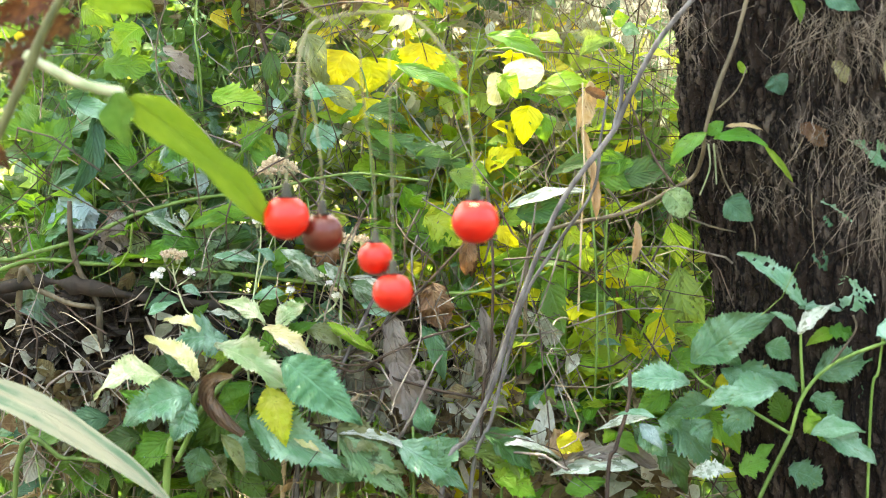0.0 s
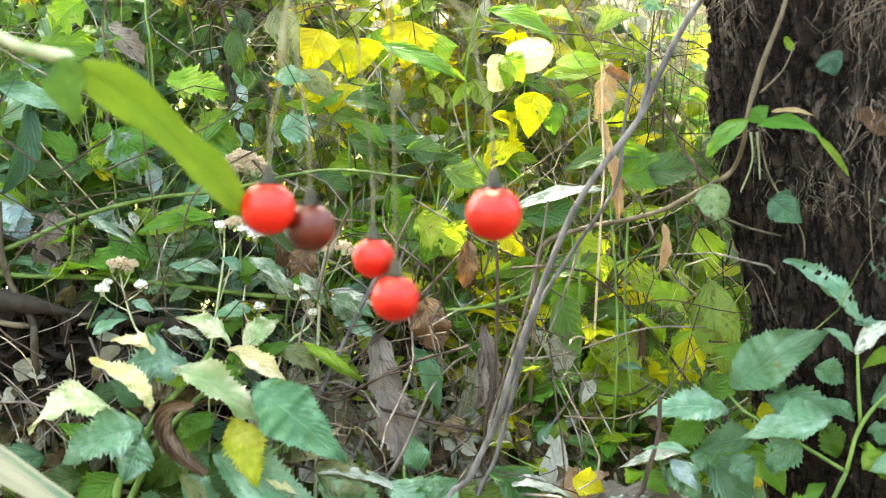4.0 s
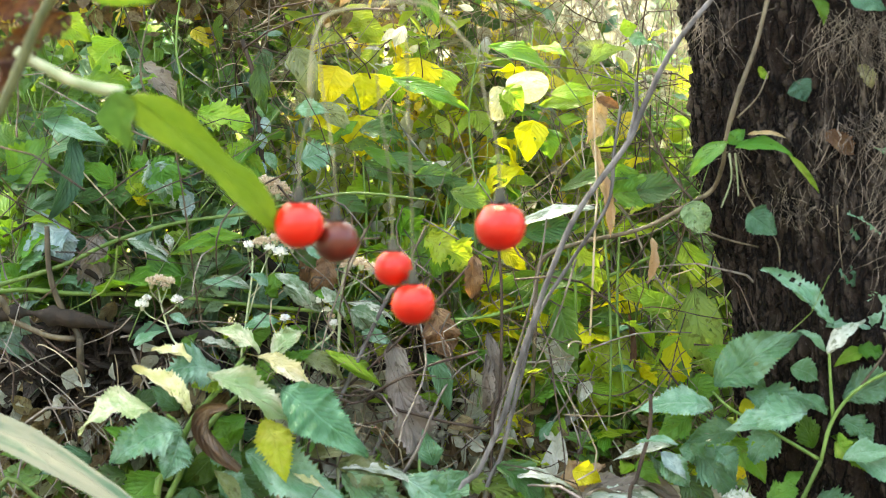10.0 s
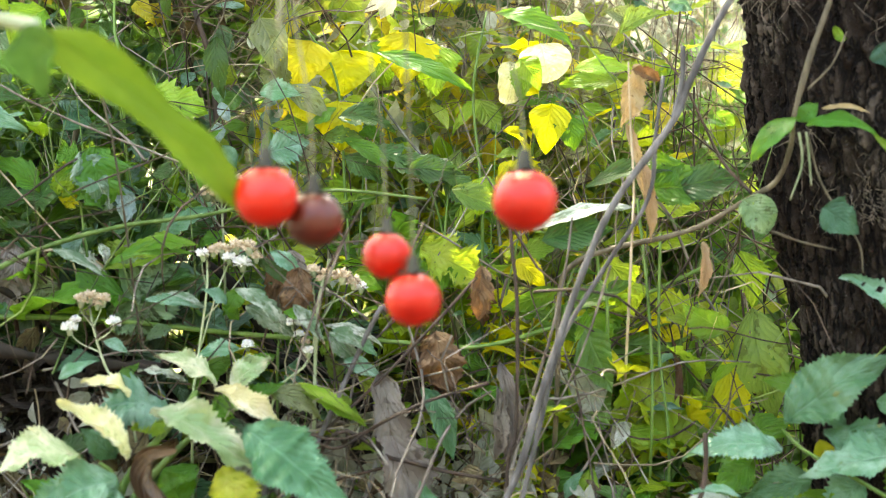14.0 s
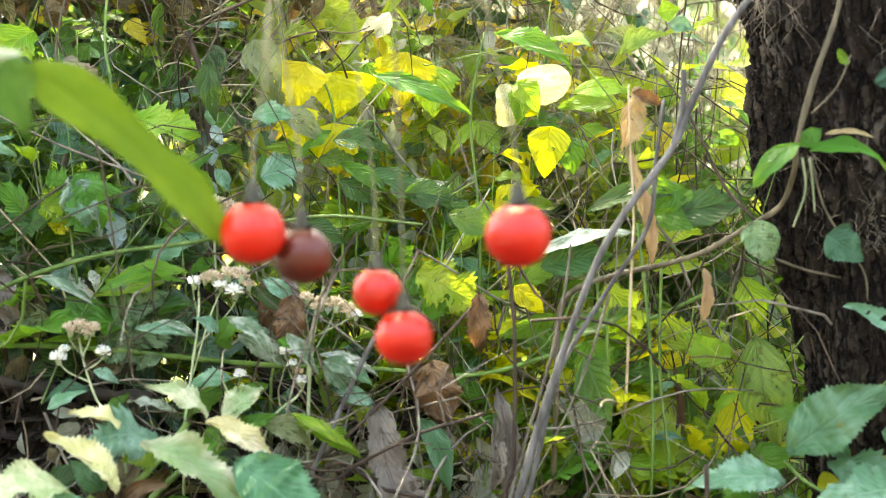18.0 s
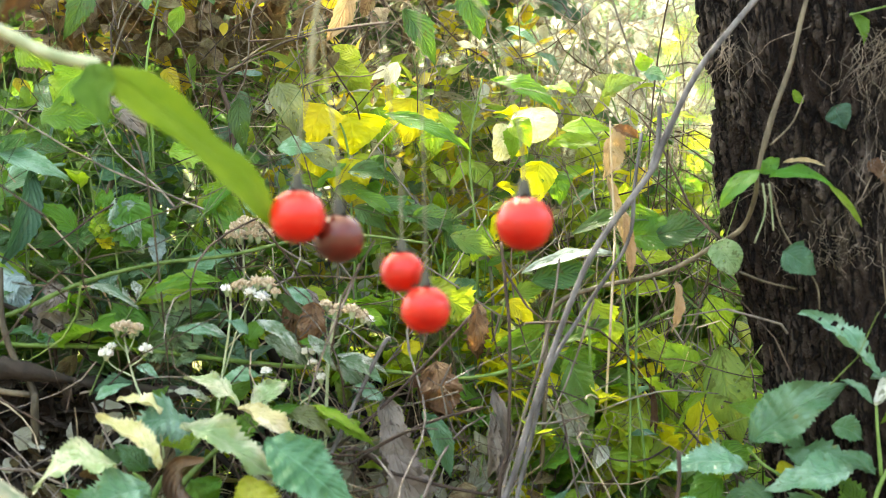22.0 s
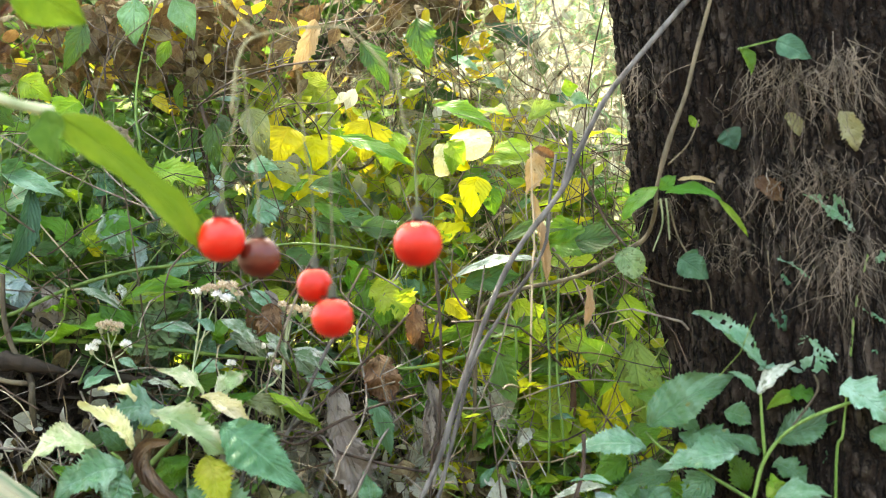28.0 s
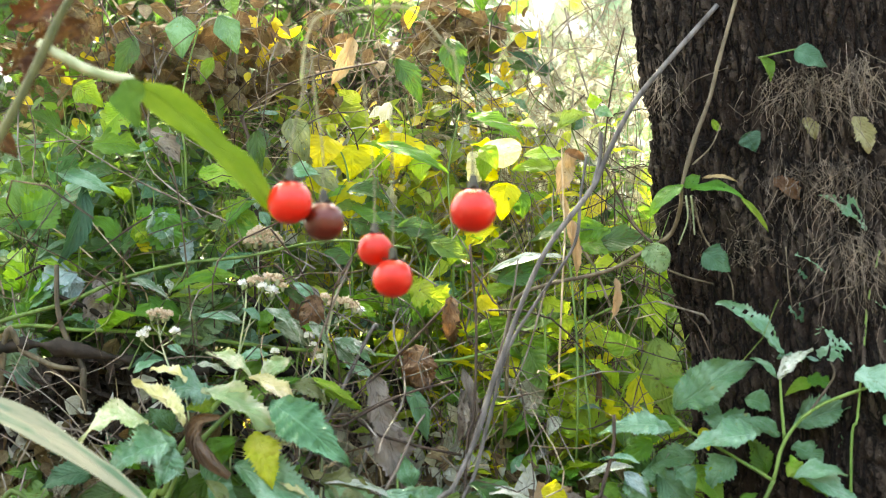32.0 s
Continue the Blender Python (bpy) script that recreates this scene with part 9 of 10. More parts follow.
put(flowers, LIME, (-0.0846, 0.515, 0.5203), (-0.115, 0.515, 0.5139), 0.0078, (0, -0.8, 0.6), teeth=0.1, seed=470)
put(flowers, GREEN, (-0.0711, 0.515, 0.4948), (-0.0772, 0.515, 0.4997), 0.0049, teeth=0.1, seed=471)
put(flowers, WHITE_STREAK, (-0.0825, 0.515, 0.4992), (-0.1024, 0.515, 0.5027), 0.0068, (0, -0.7, 0.7), teeth=0.1, seed=472)
put(flowers, TEAL_PALE, (-0.0604, 0.515, 0.5178), (-0.0497, 0.515, 0.5068), 0.0068, teeth=0.1, seed=473)
put(flowers, WHITE_STREAK, (-0.041, 0.515, 0.4894), (-0.0298, 0.515, 0.4772), 0.0083, teeth=0.1, seed=474)
put(flowers, GREEN, (-0.07, 0.515, 0.5057), (-0.0767, 0.515, 0.4961), 0.0078, teeth=0.1, seed=475)
put(flowers, TEAL_PALE, (-0.0711, 0.515, 0.4852), (-0.0866, 0.515, 0.4817), 0.0073, teeth=0.1, seed=476)
put(flowers, TEAL_SPOT, (-0.0939, 0.515, 0.4925), (-0.103, 0.515, 0.4878), 0.0059, teeth=0.1, seed=477)
put(flowers, WHITE_STREAK, (-0.0628, 0.515, 0.502), (-0.0574, 0.515, 0.4919), 0.0064, teeth=0.1, seed=478)
flowers = thing('flowering_plant', (-0.0625, 0.515, 0.24), 'branching plant with small fluffy white and faded flower heads', 'plant', 'white-flowered plants')
part('stem', stem([(-0.084, 0.575, 0.235), (-0.0754, 0.56, 0.358), (-0.0625, 0.515, 0.4587), (-0.0482, 0.515, 0.4802), (-0.0446, 0.515, 0.4947), (-0.0422, 0.515, 0.5056)], 0.00054, 0.00039), S_PALE, flowers)
part('flower_stalk', stem([(-0.0458, 0.515, 0.4899), (-0.0386, 0.515, 0.5019), (-0.0362, 0.515, 0.508)], 0.00032, 0.00024), S_PALE, flowers)
part('flower_stalk', stem([(-0.047, 0.515, 0.485), (-0.0518, 0.515, 0.4899), (-0.0531, 0.515, 0.4928)], 0.00032, 0.00024), S_PALE, flowers)
part('flower_stalk', stem([(-0.0446, 0.515, 0.4947), (-0.0459, 0.515, 0.5044), (-0.0447, 0.515, 0.5092)], 0.00032, 0.00024), S_PALE, flowers)
part('flower_stalk', stem([(-0.0434, 0.515, 0.4983), (-0.0313, 0.515, 0.5043), (-0.0301, 0.515, 0.5072)], 0.00032, 0.00024), S_PALE, flowers)
flower_head(flowers, (-0.0528, 0.513, 0.4936), 0.00264, False)
flower_head(flowers, (-0.048, 0.513, 0.4839), 0.00235, False)
flower_head(flowers, (-0.0509, 0.513, 0.4895), 0.00205, False)
flower_head(flowers, (-0.0457, 0.513, 0.5112), 0.00264, True)
flower_head(flowers, (-0.0409, 0.513, 0.5097), 0.00323, True)
flower_head(flowers, (-0.036, 0.513, 0.5092), 0.00323, True)
flower_head(flowers, (-0.0322, 0.513, 0.5072), 0.00293, True)
flower_head(flowers, (-0.0297, 0.513, 0.5053), 0.00235, False)
flower_head(flowers, (-0.0428, 0.513, 0.508), 0.00235, True)
flower_head(flowers, (-0.0492, 0.513, 0.487), 0.00205, True)
put(flowers, TEAL_PALE, (-0.0361, 0.515, 0.491), (-0.0245, 0.515, 0.4813), 0.0073, teeth=0.1, seed=495)
put(flowers, WHITE, (-0.0422, 0.515, 0.4923), (-0.0216, 0.515, 0.4837), 0.0044, teeth=0.1, seed=496)
put(flowers, GREEN, (-0.059, 0.515, 0.4827), (-0.0698, 0.515, 0.4731), 0.0068, teeth=0.1, seed=497)
flowers = thing('flowering_plant', (-0.0772, 0.53, 0.24), 'branching plant with small fluffy white and faded flower heads', 'plant', 'white-flowered plants')
part('stem', stem([(-0.0767, 0.59, 0.235), (-0.0769, 0.575, 0.3819), (-0.0772, 0.53, 0.5021), (-0.0776, 0.53, 0.5197), (-0.0779, 0.53, 0.5323), (-0.0784, 0.53, 0.5399)], 0.00056, 0.00040), S_PALE, flowers)
part('flower_stalk', stem([(-0.0779, 0.53, 0.5323), (-0.0814, 0.53, 0.5374), (-0.0829, 0.53, 0.5394)], 0.00033, 0.00025), S_PALE, flowers)
part('flower_stalk', stem([(-0.0779, 0.53, 0.5323), (-0.0739, 0.53, 0.5393), (-0.0718, 0.53, 0.5419)], 0.00033, 0.00025), S_PALE, flowers)
flower_head(flowers, (-0.0826, 0.528, 0.5393), 0.00334, True)
flower_head(flowers, (-0.0801, 0.528, 0.5423), 0.00364, True)
flower_head(flowers, (-0.0771, 0.528, 0.5441), 0.00364, True)
flower_head(flowers, (-0.0741, 0.528, 0.5433), 0.00364, True)
flower_head(flowers, (-0.0711, 0.528, 0.5423), 0.00334, True)
flower_head(flowers, (-0.0791, 0.528, 0.5393), 0.00334, True)
flower_head(flowers, (-0.0751, 0.528, 0.5403), 0.00364, True)
flower_head(flowers, (-0.0721, 0.528, 0.5393), 0.00304, True)
flower_head(flowers, (-0.0686, 0.528, 0.5402), 0.00273, True)
put(flowers, GREEN, (-0.0775, 0.53, 0.5248), (-0.0871, 0.53, 0.5198), 0.0056, teeth=0.1, seed=511)
put(flowers, TEAL_PALE, (-0.0773, 0.53, 0.5197), (-0.0671, 0.53, 0.5146), 0.0061, teeth=0.1, seed=512)

# ---- shoots and single leaves of the thicket ----
shoot = thing('yellow_leaved_vine', (-0.034, 0.555, 0.24), 'vine shoot hung with large backlit yellow leaves', 'vine')
part('stem', stem([(-0.0323, 0.615, 0.235), (-0.033, 0.6, 0.3885), (-0.034, 0.555, 0.5141), (-0.035, 0.555, 0.5459), (-0.0374, 0.555, 0.5828), (-0.0478, 0.555, 0.6013)], 0.00080, 0.00040), S_GREEN, shoot)
put(shoot, YELLOW, (-0.0463, 0.552, 0.5969), (-0.0517, 0.552, 0.5786), 0.0224, (0, -1, 0.3), shape='heart', teeth=0.03, seed=516)
put(shoot, YELLOW, (-0.0362, 0.559, 0.5939), (-0.035, 0.559, 0.5767), 0.0254, (0, -1, 0.3), shape='heart', teeth=0.03, seed=517)
put(shoot, YELLOW, (-0.0373, 0.552, 0.5746), (-0.0362, 0.552, 0.5557), 0.0211, (0, -1, 0.3), shape='heart', teeth=0.03, seed=518)
put(shoot, YELLOW, (-0.0504, 0.552, 0.5799), (-0.0453, 0.552, 0.5655), 0.0158, (0, -1, 0.3), shape='heart', teeth=0.05, seed=519)
lit_leaf = put(shoot, LIME, (-0.0242, 0.563, 0.5971), (-0.0177, 0.563, 0.5797), 0.0162, (0, -1, 0.3), shape='heart', seed=520)
own_origin(lit_leaf, Vector((-0.021, 0.563, 0.588)))
# the lens is focused on this leaf
cam.data.dof.use_dof, cam.data.dof.focus_object, cam.data.dof.aperture_fstop = True, lit_leaf, 10.5
put(shoot, YELLOW, (-0.0095, 0.561, 0.6008), (-0.0123, 0.561, 0.5808), 0.0228, (0.3, -1, 0.3), shape='heart', seed=521)
put(shoot, LIME, (0.0012, 0.563, 0.5957), (-0.0002, 0.563, 0.5769), 0.0202, (-0.3, -1, 0.3), shape='heart', seed=522)
put(shoot, OLIVE, (-0.0582, 0.552, 0.5904), (-0.0622, 0.552, 0.5773), 0.0119, (0, -1, 0.3), shape='lance', seed=523)
shoot = thing('leafy_shoot', (0.0143, 0.539, 0.24), 'tall shoot with long pointed saw-edged leaves', 'shoot')
part('stem', stem([(0.0148, 0.599, 0.235), (0.0146, 0.584, 0.3884), (0.0143, 0.539, 0.514), (0.0139, 0.539, 0.5449), (0.012, 0.539, 0.5757), (0.0173, 0.539, 0.6039)], 0.00077, 0.00039), S_GREEN, shoot)
put(shoot, GREEN, (-0.0227, 0.536, 0.589), (0.0119, 0.536, 0.5746), 0.0097, (0, -0.7, 0.7), shape='lance', teeth=0.08, seed=526)
put(shoot, GREEN, (0.0202, 0.536, 0.6029), (0.0486, 0.536, 0.5898), 0.0092, (0, -0.8, 0.6), shape='lance', teeth=0.12, seed=530)
put(shoot, LIME, (0.0637, 0.536, 0.5788), (0.0427, 0.536, 0.5765), 0.0092, (0, -0.8, 0.5), shape='lance', seed=531)
put(shoot, LIME, (0.0312, 0.536, 0.5855), (0.0285, 0.536, 0.5707), 0.0102, (0, -1, 0.3), seed=532)
put(shoot, CREAM, (0.0363, 0.536, 0.5919), (0.0388, 0.536, 0.5778), 0.0192, (0, -1, 0.3), shape='round', teeth=0, seed=533)
put(shoot, CREAM, (0.0247, 0.536, 0.5855), (0.0234, 0.536, 0.5702), 0.0128, (0.4, -1, 0.2), shape='round', teeth=0, seed=534)
put(shoot, YELLOW, (0.0401, 0.536, 0.5702), (0.0374, 0.536, 0.5518), 0.0148, (0, -1, 0.3), shape='heart', teeth=0.03, seed=535)
put(shoot, GREEN, (0.0465, 0.536, 0.5663), (0.0477, 0.536, 0.5527), 0.0123, (0, -1, 0.3), shape='heart', teeth=0.03, seed=536)
put(shoot, OLIVE, (0.071, 0.536, 0.5969), (0.0595, 0.536, 0.6033), 0.0102, (0, -1, 0.3), seed=537)
put(shoot, LIME, (0.0787, 0.536, 0.6096), (0.0865, 0.536, 0.6109), 0.0092, (0, -1, 0.3), seed=538)
put(shoot, TEAL_PALE, (0.0826, 0.536, 0.6058), (0.0916, 0.536, 0.6032), 0.0077, (0, -1, 0.3), seed=539)
shoot = thing('leafy_shoot', (0.004, 0.545, 0.24), 'shoot with insect-eaten dark green leaves', 'shoot')
part('stem', stem([(0.0077, 0.605, 0.235), (0.0062, 0.59, 0.377), (0.004, 0.545, 0.4931), (0.0016, 0.545, 0.5192), (-0.0061, 0.545, 0.5453), (-0.0242, 0.545, 0.5583)], 0.00078, 0.00039), S_GREEN, shoot)
put(shoot, DARK, (-0.0267, 0.542, 0.555), (0.0042, 0.542, 0.542), 0.0135, (0, -0.8, 0.6), teeth=0.12, holes=5, seed=542)
put(shoot, DARK, (-0.0369, 0.542, 0.5672), (-0.0163, 0.542, 0.5619), 0.0117, (0, -0.8, 0.6), teeth=0.12, holes=5, seed=543)
put(shoot, DARK, (-0.0345, 0.542, 0.553), (-0.0216, 0.542, 0.5426), 0.0104, (0, -1, 0.3), teeth=0.1, seed=544)
put(shoot, DARK, (0.0016, 0.542, 0.5451), (0.0145, 0.542, 0.5321), 0.0117, (0, -1, 0.3), teeth=0.1, seed=545)
put(shoot, GREEN, (-0.0167, 0.542, 0.509), (0.0067, 0.542, 0.5179), 0.0246, (0, -1, 0.3), teeth=0.08, seed=546)
put(shoot, DARK, (-0.0475, 0.542, 0.5376), (-0.0321, 0.542, 0.5298), 0.0093, (0, -1, 0.3), seed=547)
put(shoot, TEAL_PALE, (-0.0628, 0.542, 0.5544), (-0.0473, 0.542, 0.5582), 0.0155, (0, -1, 0.3), teeth=0.2, seed=548)
put(shoot, TEAL_PALE, (-0.0652, 0.542, 0.5763), (-0.0497, 0.542, 0.5749), 0.0093, (0, -1, 0.3), seed=549)
shoot = thing('leafy_shoot', (0.0555, 0.52, 0.24), 'shoot with one long white-faced leaf and dark leaves', 'shoot')
part('stem', stem([(0.0592, 0.58, 0.235), (0.0577, 0.565, 0.3747), (0.0555, 0.52, 0.489), (0.0531, 0.52, 0.5064), (0.0494, 0.52, 0.5189), (0.0295, 0.52, 0.524)], 0.00074, 0.00037), S_GREEN, shoot)
put(shoot, WHITE, (0.0292, 0.517, 0.5235), (0.0652, 0.517, 0.5314), 0.0084, (0, -0.6, 0.9), shape='lance', teeth=0.05, sag=0.12, seed=552)
put(shoot, DARK, (0.0329, 0.517, 0.5203), (0.0577, 0.517, 0.5238), 0.0136, (0, -0.9, 0.4), shape='lance', seed=553)
put(shoot, GREEN, (0.0677, 0.517, 0.5361), (0.0926, 0.517, 0.5335), 0.0173, (0, -0.9, 0.5), shape='lance', seed=554)
put(shoot, GREEN, (0.0827, 0.517, 0.5459), (0.0677, 0.517, 0.5386), 0.0123, (0, -1, 0.3), seed=555)
put(shoot, DARK, (0.0776, 0.517, 0.5361), (0.105, 0.517, 0.5409), 0.0148, (0, -0.9, 0.5), shape='lance', seed=556)
shoot = thing('leafy_shoot', (0.0771, 0.53, 0.24), 'shoot with big hanging green leaves near the tree', 'shoot')
part('stem', stem([(0.0763, 0.536, 0.235), (0.0771, 0.53, 0.4167), (0.0798, 0.53, 0.455), (0.085, 0.53, 0.4932), (0.0927, 0.53, 0.5186)], 0.00076, 0.00038), S_GREEN, shoot)
put(shoot, GLOW, (0.0755, 0.527, 0.4783), (0.0601, 0.527, 0.434), 0.0239, (0.2, -1, 0.2), shape='lance', teeth=0.05, seed=559)
put(shoot, GLOW, (0.0869, 0.527, 0.468), (0.0919, 0.527, 0.4375), 0.0176, (-0.2, -1, 0.2), shape='lance', seed=560)
put(shoot, GLOW, (0.064, 0.527, 0.4784), (0.0691, 0.527, 0.4631), 0.0151, (0, -1, 0.3), shape='lobed', seed=561)
put(shoot, GLOW, (0.0539, 0.527, 0.4683), (0.0436, 0.527, 0.4481), 0.0141, (0, -1, 0.3), shape='lobed', seed=562)
put(shoot, GLOW, (0.0566, 0.527, 0.5138), (0.0666, 0.527, 0.4935), 0.0151, (0, -1, 0.3), shape='lobed', seed=563)
put(shoot, LIME, (0.1048, 0.527, 0.516), (0.1086, 0.527, 0.4957), 0.0141, (0, -1, 0.3), teeth=0.12, seed=564)
put(shoot, OLIVE_GREEN, (0.1086, 0.527, 0.4957), (0.1162, 0.527, 0.4563), 0.0201, (0, -1, 0.3), shape='lance', teeth=0.02, seed=565)
put(shoot, YELLOW, (0.0996, 0.527, 0.4781), (0.1008, 0.527, 0.4476), 0.0151, (0.3, -1, 0.2), shape='lance', seed=566)
put(shoot, LIME, (0.0502, 0.527, 0.4962), (0.0564, 0.527, 0.4784), 0.0156, (0, -1, 0.3), seed=567)
put(shoot, DARK, (0.0919, 0.527, 0.4477), (0.1046, 0.527, 0.4272), 0.0151, (0, -1, 0.3), seed=568)
put(shoot, GREEN, (0.1149, 0.527, 0.4321), (0.1187, 0.527, 0.4117), 0.0176, (0, -1, 0.3), seed=569)
put(shoot, GREEN, (0.0588, 0.527, 0.4327), (0.0766, 0.527, 0.4198), 0.0126, (0, -1, 0.3), seed=570)
shoot = thing('withered_stalk', (0.0604, 0.502, 0.24), 'withered stalk with dry beige leaves', 'stalk')
part('stem', stem([(0.0585, 0.562, 0.235), (0.0592, 0.547, 0.3885), (0.0604, 0.502, 0.5141), (0.0617, 0.502, 0.5357), (0.061, 0.502, 0.5572), (0.0606, 0.502, 0.5787)], 0.00060, 0.00030), S_STRAW, shoot)
put(shoot, BEIGE, (0.0653, 0.51, 0.5788), (0.0586, 0.51, 0.5575), 0.0125, (0.3, -1, 0), shape='rag', curl=0.5, crinkle=0.3, teeth=0.1, n=30, label='hanging dry beige leaf', seed=574)
put(shoot, BEIGE, (0.0607, 0.512, 0.559), (0.0675, 0.512, 0.5301), 0.0062, (0.3, -1, 0), shape='rag', curl=0.7, crinkle=0.3, n=30, label='hanging dry beige leaf', seed=1574)
put(shoot, LIME, (0.0451, 0.525, 0.5784), (0.0647, 0.525, 0.5782), 0.0085, (0, -0.8, 0.6), shape='lance', teeth=0.08, n=34, seed=1575)
put(shoot, DARK, (0.0473, 0.518, 0.5375), (0.0846, 0.518, 0.5421), 0.0085, (0, -0.7, 0.7), shape='lance', teeth=0.05, sag=0.12, n=40, seed=1576)
put(shoot, OLIVE_GREEN, (0.0603, 0.52, 0.59), (0.0772, 0.52, 0.5968), 0.0095, (0, -0.8, 0.6), teeth=0.06, curl=0.4, n=34, seed=1577)
put(shoot, LIME, (0.0258, 0.52, 0.5817), (0.0327, 0.52, 0.571), 0.0105, (0.2, -1, 0.3), shape='heart', teeth=0.0, n=30, seed=1578)
put(shoot, BEIGE, (0.0648, 0.499, 0.5451), (0.0667, 0.499, 0.5188), 0.0076, (0.3, -1, 0), shape='rag', curl=0.9, crinkle=0.15, seed=574)
put(shoot, BROWN, (0.0614, 0.499, 0.576), (0.0709, 0.499, 0.5717), 0.0071, (0, -1, 0.3), shape='rag', curl=0.6, seed=575)
put(shoot, BEIGE, (0.0839, 0.499, 0.5187), (0.082, 0.499, 0.4996), 0.0071, (0.3, -1, 0), shape='rag', curl=0.9, seed=576)
shoot = thing('withered_stalk', (-0.0221, 0.515, 0.24), 'withered stalk with hanging grey and brown leaves', 'stalk')
part('stem', stem([(-0.0225, 0.521, 0.235), (-0.0221, 0.515, 0.4208), (-0.0207, 0.515, 0.4455), (-0.0168, 0.515, 0.4701), (-0.0068, 0.515, 0.5021)], 0.00074, 0.00037), S_DARK, shoot)
put(shoot, GREY, (-0.0241, 0.512, 0.4766), (-0.0219, 0.512, 0.441), 0.0183, (0.2, -1, 0), shape='rag', curl=0.4, crinkle=0.15, seed=579)
put(shoot, GREY, (0.0162, 0.512, 0.4701), (0.0149, 0.512, 0.4456), 0.0103, (0.4, -1, 0), shape='rag', curl=0.9, crinkle=0.15, seed=580)
put(shoot, BROWN, (0.0116, 0.512, 0.5118), (0.0098, 0.512, 0.4935), 0.0127, (0.3, -1, 0), shape='rag', curl=0.5, crinkle=0.15, seed=581)
put(shoot, BROWN, (-0.0045, 0.512, 0.4899), (0.0003, 0.512, 0.4691), 0.0208, (0, -1, 0.2), shape='rag', crinkle=0.2, seed=582)
put(shoot, BROWN, (-0.0506, 0.512, 0.5123), (-0.0532, 0.512, 0.4952), 0.0147, (0, -1, 0.2), shape='rag', crinkle=0.2, seed=583)
put(shoot, TEAL, (-0.0058, 0.512, 0.4703), (0.0006, 0.512, 0.4457), 0.0088, (0.3, -1, 0.2), shape='lance', seed=584)
put(shoot, LIME, (-0.0461, 0.512, 0.4682), (-0.0296, 0.512, 0.459), 0.0078, (0, -0.9, 0.5), shape='lance', seed=585)
put(shoot, TEAL_PALE, (-0.0363, 0.512, 0.4804), (-0.0229, 0.512, 0.4742), 0.0068, (0, -1, 0.3), seed=586)
shoot = thing('leafy_shoot', (-0.1568, 0.535, 0.24), 'shaded shoot with grey drooping leaf and pale leaves', 'shoot')
part('stem', stem([(-0.1534, 0.595, 0.235), (-0.1548, 0.58, 0.3583), (-0.1568, 0.535, 0.4592), (-0.1591, 0.535, 0.4796), (-0.1612, 0.535, 0.5076), (-0.1632, 0.535, 0.5456)], 0.00077, 0.00038), S_GREEN, shoot)
put(shoot, GREY, (-0.1514, 0.532, 0.5227), (-0.1567, 0.532, 0.4975), 0.0168, (0.2, -1, 0.1), shape='rag', curl=0.3, seed=589)
put(shoot, BLUE_PALE, (-0.1627, 0.532, 0.524), (-0.1828, 0.532, 0.5154), 0.0216, (0, -0.9, 0.5), teeth=0.1, seed=590)
put(shoot, DARK_TEAL, (-0.1609, 0.532, 0.5668), (-0.1731, 0.532, 0.5274), 0.0122, (0.5, -1, 0), shape='lance', curl=0.7, seed=591)
put(shoot, WHITE, (-0.1377, 0.532, 0.5201), (-0.1182, 0.532, 0.5099), 0.0071, (0, -0.7, 0.8), teeth=0.2, seed=592)
put(shoot, LIME, (-0.0924, 0.532, 0.5185), (-0.1202, 0.532, 0.5129), 0.0081, (0, -0.8, 0.6), shape='lance', seed=593)
put(shoot, GREEN, (-0.1222, 0.532, 0.5566), (-0.1199, 0.532, 0.5339), 0.0216, (0, -1, 0.3), shape='lobed', teeth=0.15, seed=594)
put(shoot, LIME, (-0.131, 0.532, 0.5503), (-0.1349, 0.532, 0.5377), 0.0117, (0, -1, 0.3), shape='lobed', seed=595)
put(shoot, BLUE_PALE, (-0.1111, 0.532, 0.5376), (-0.1125, 0.532, 0.5288), 0.0076, (0, -1, 0.3), seed=596)
put(shoot, TEAL_SPOT, (-0.109, 0.532, 0.4972), (-0.0912, 0.532, 0.5135), 0.0305, (0, -1, 0.3), teeth=0.05, n=40, pleat=0.1, holes=4, seed=597)
put(shoot, TEAL_PALE, (-0.1745, 0.532, 0.5731), (-0.1459, 0.532, 0.5617), 0.0102, (0, -0.8, 0.6), shape='lance', seed=598)
put(shoot, GREEN, (-0.1873, 0.532, 0.5456), (-0.1696, 0.532, 0.5656), 0.0229, (0, -1, 0.3), seed=599)
put(shoot, GREEN, (-0.183, 0.532, 0.5002), (-0.1928, 0.532, 0.5104), 0.0152, (0, -1, 0.3), seed=600)
shoot = thing('leafy_shoot', (-0.1254, 0.535, 0.24), 'shoot with mottled yellow and whitish-green lobed leaves', 'shoot')
part('stem', stem([(-0.1232, 0.595, 0.235), (-0.1241, 0.58, 0.3834), (-0.1254, 0.535, 0.5048), (-0.127, 0.535, 0.5249), (-0.1284, 0.535, 0.5401), (-0.1291, 0.535, 0.5553)], 0.00076, 0.00038), S_GREEN, shoot)
put(shoot, WHITE_STREAK, (-0.1283, 0.532, 0.5545), (-0.1171, 0.532, 0.5328), 0.0167, (0.1, -1, 0.3), teeth=0.16, n=36, pleat=0.2, crinkle=0.3, seed=603)
put(shoot, BLUE_PALE, (-0.114, 0.532, 0.5419), (-0.1101, 0.532, 0.5298), 0.0086, (0.3, -1, 0.1), curl=0.6, crinkle=0.3, seed=604)
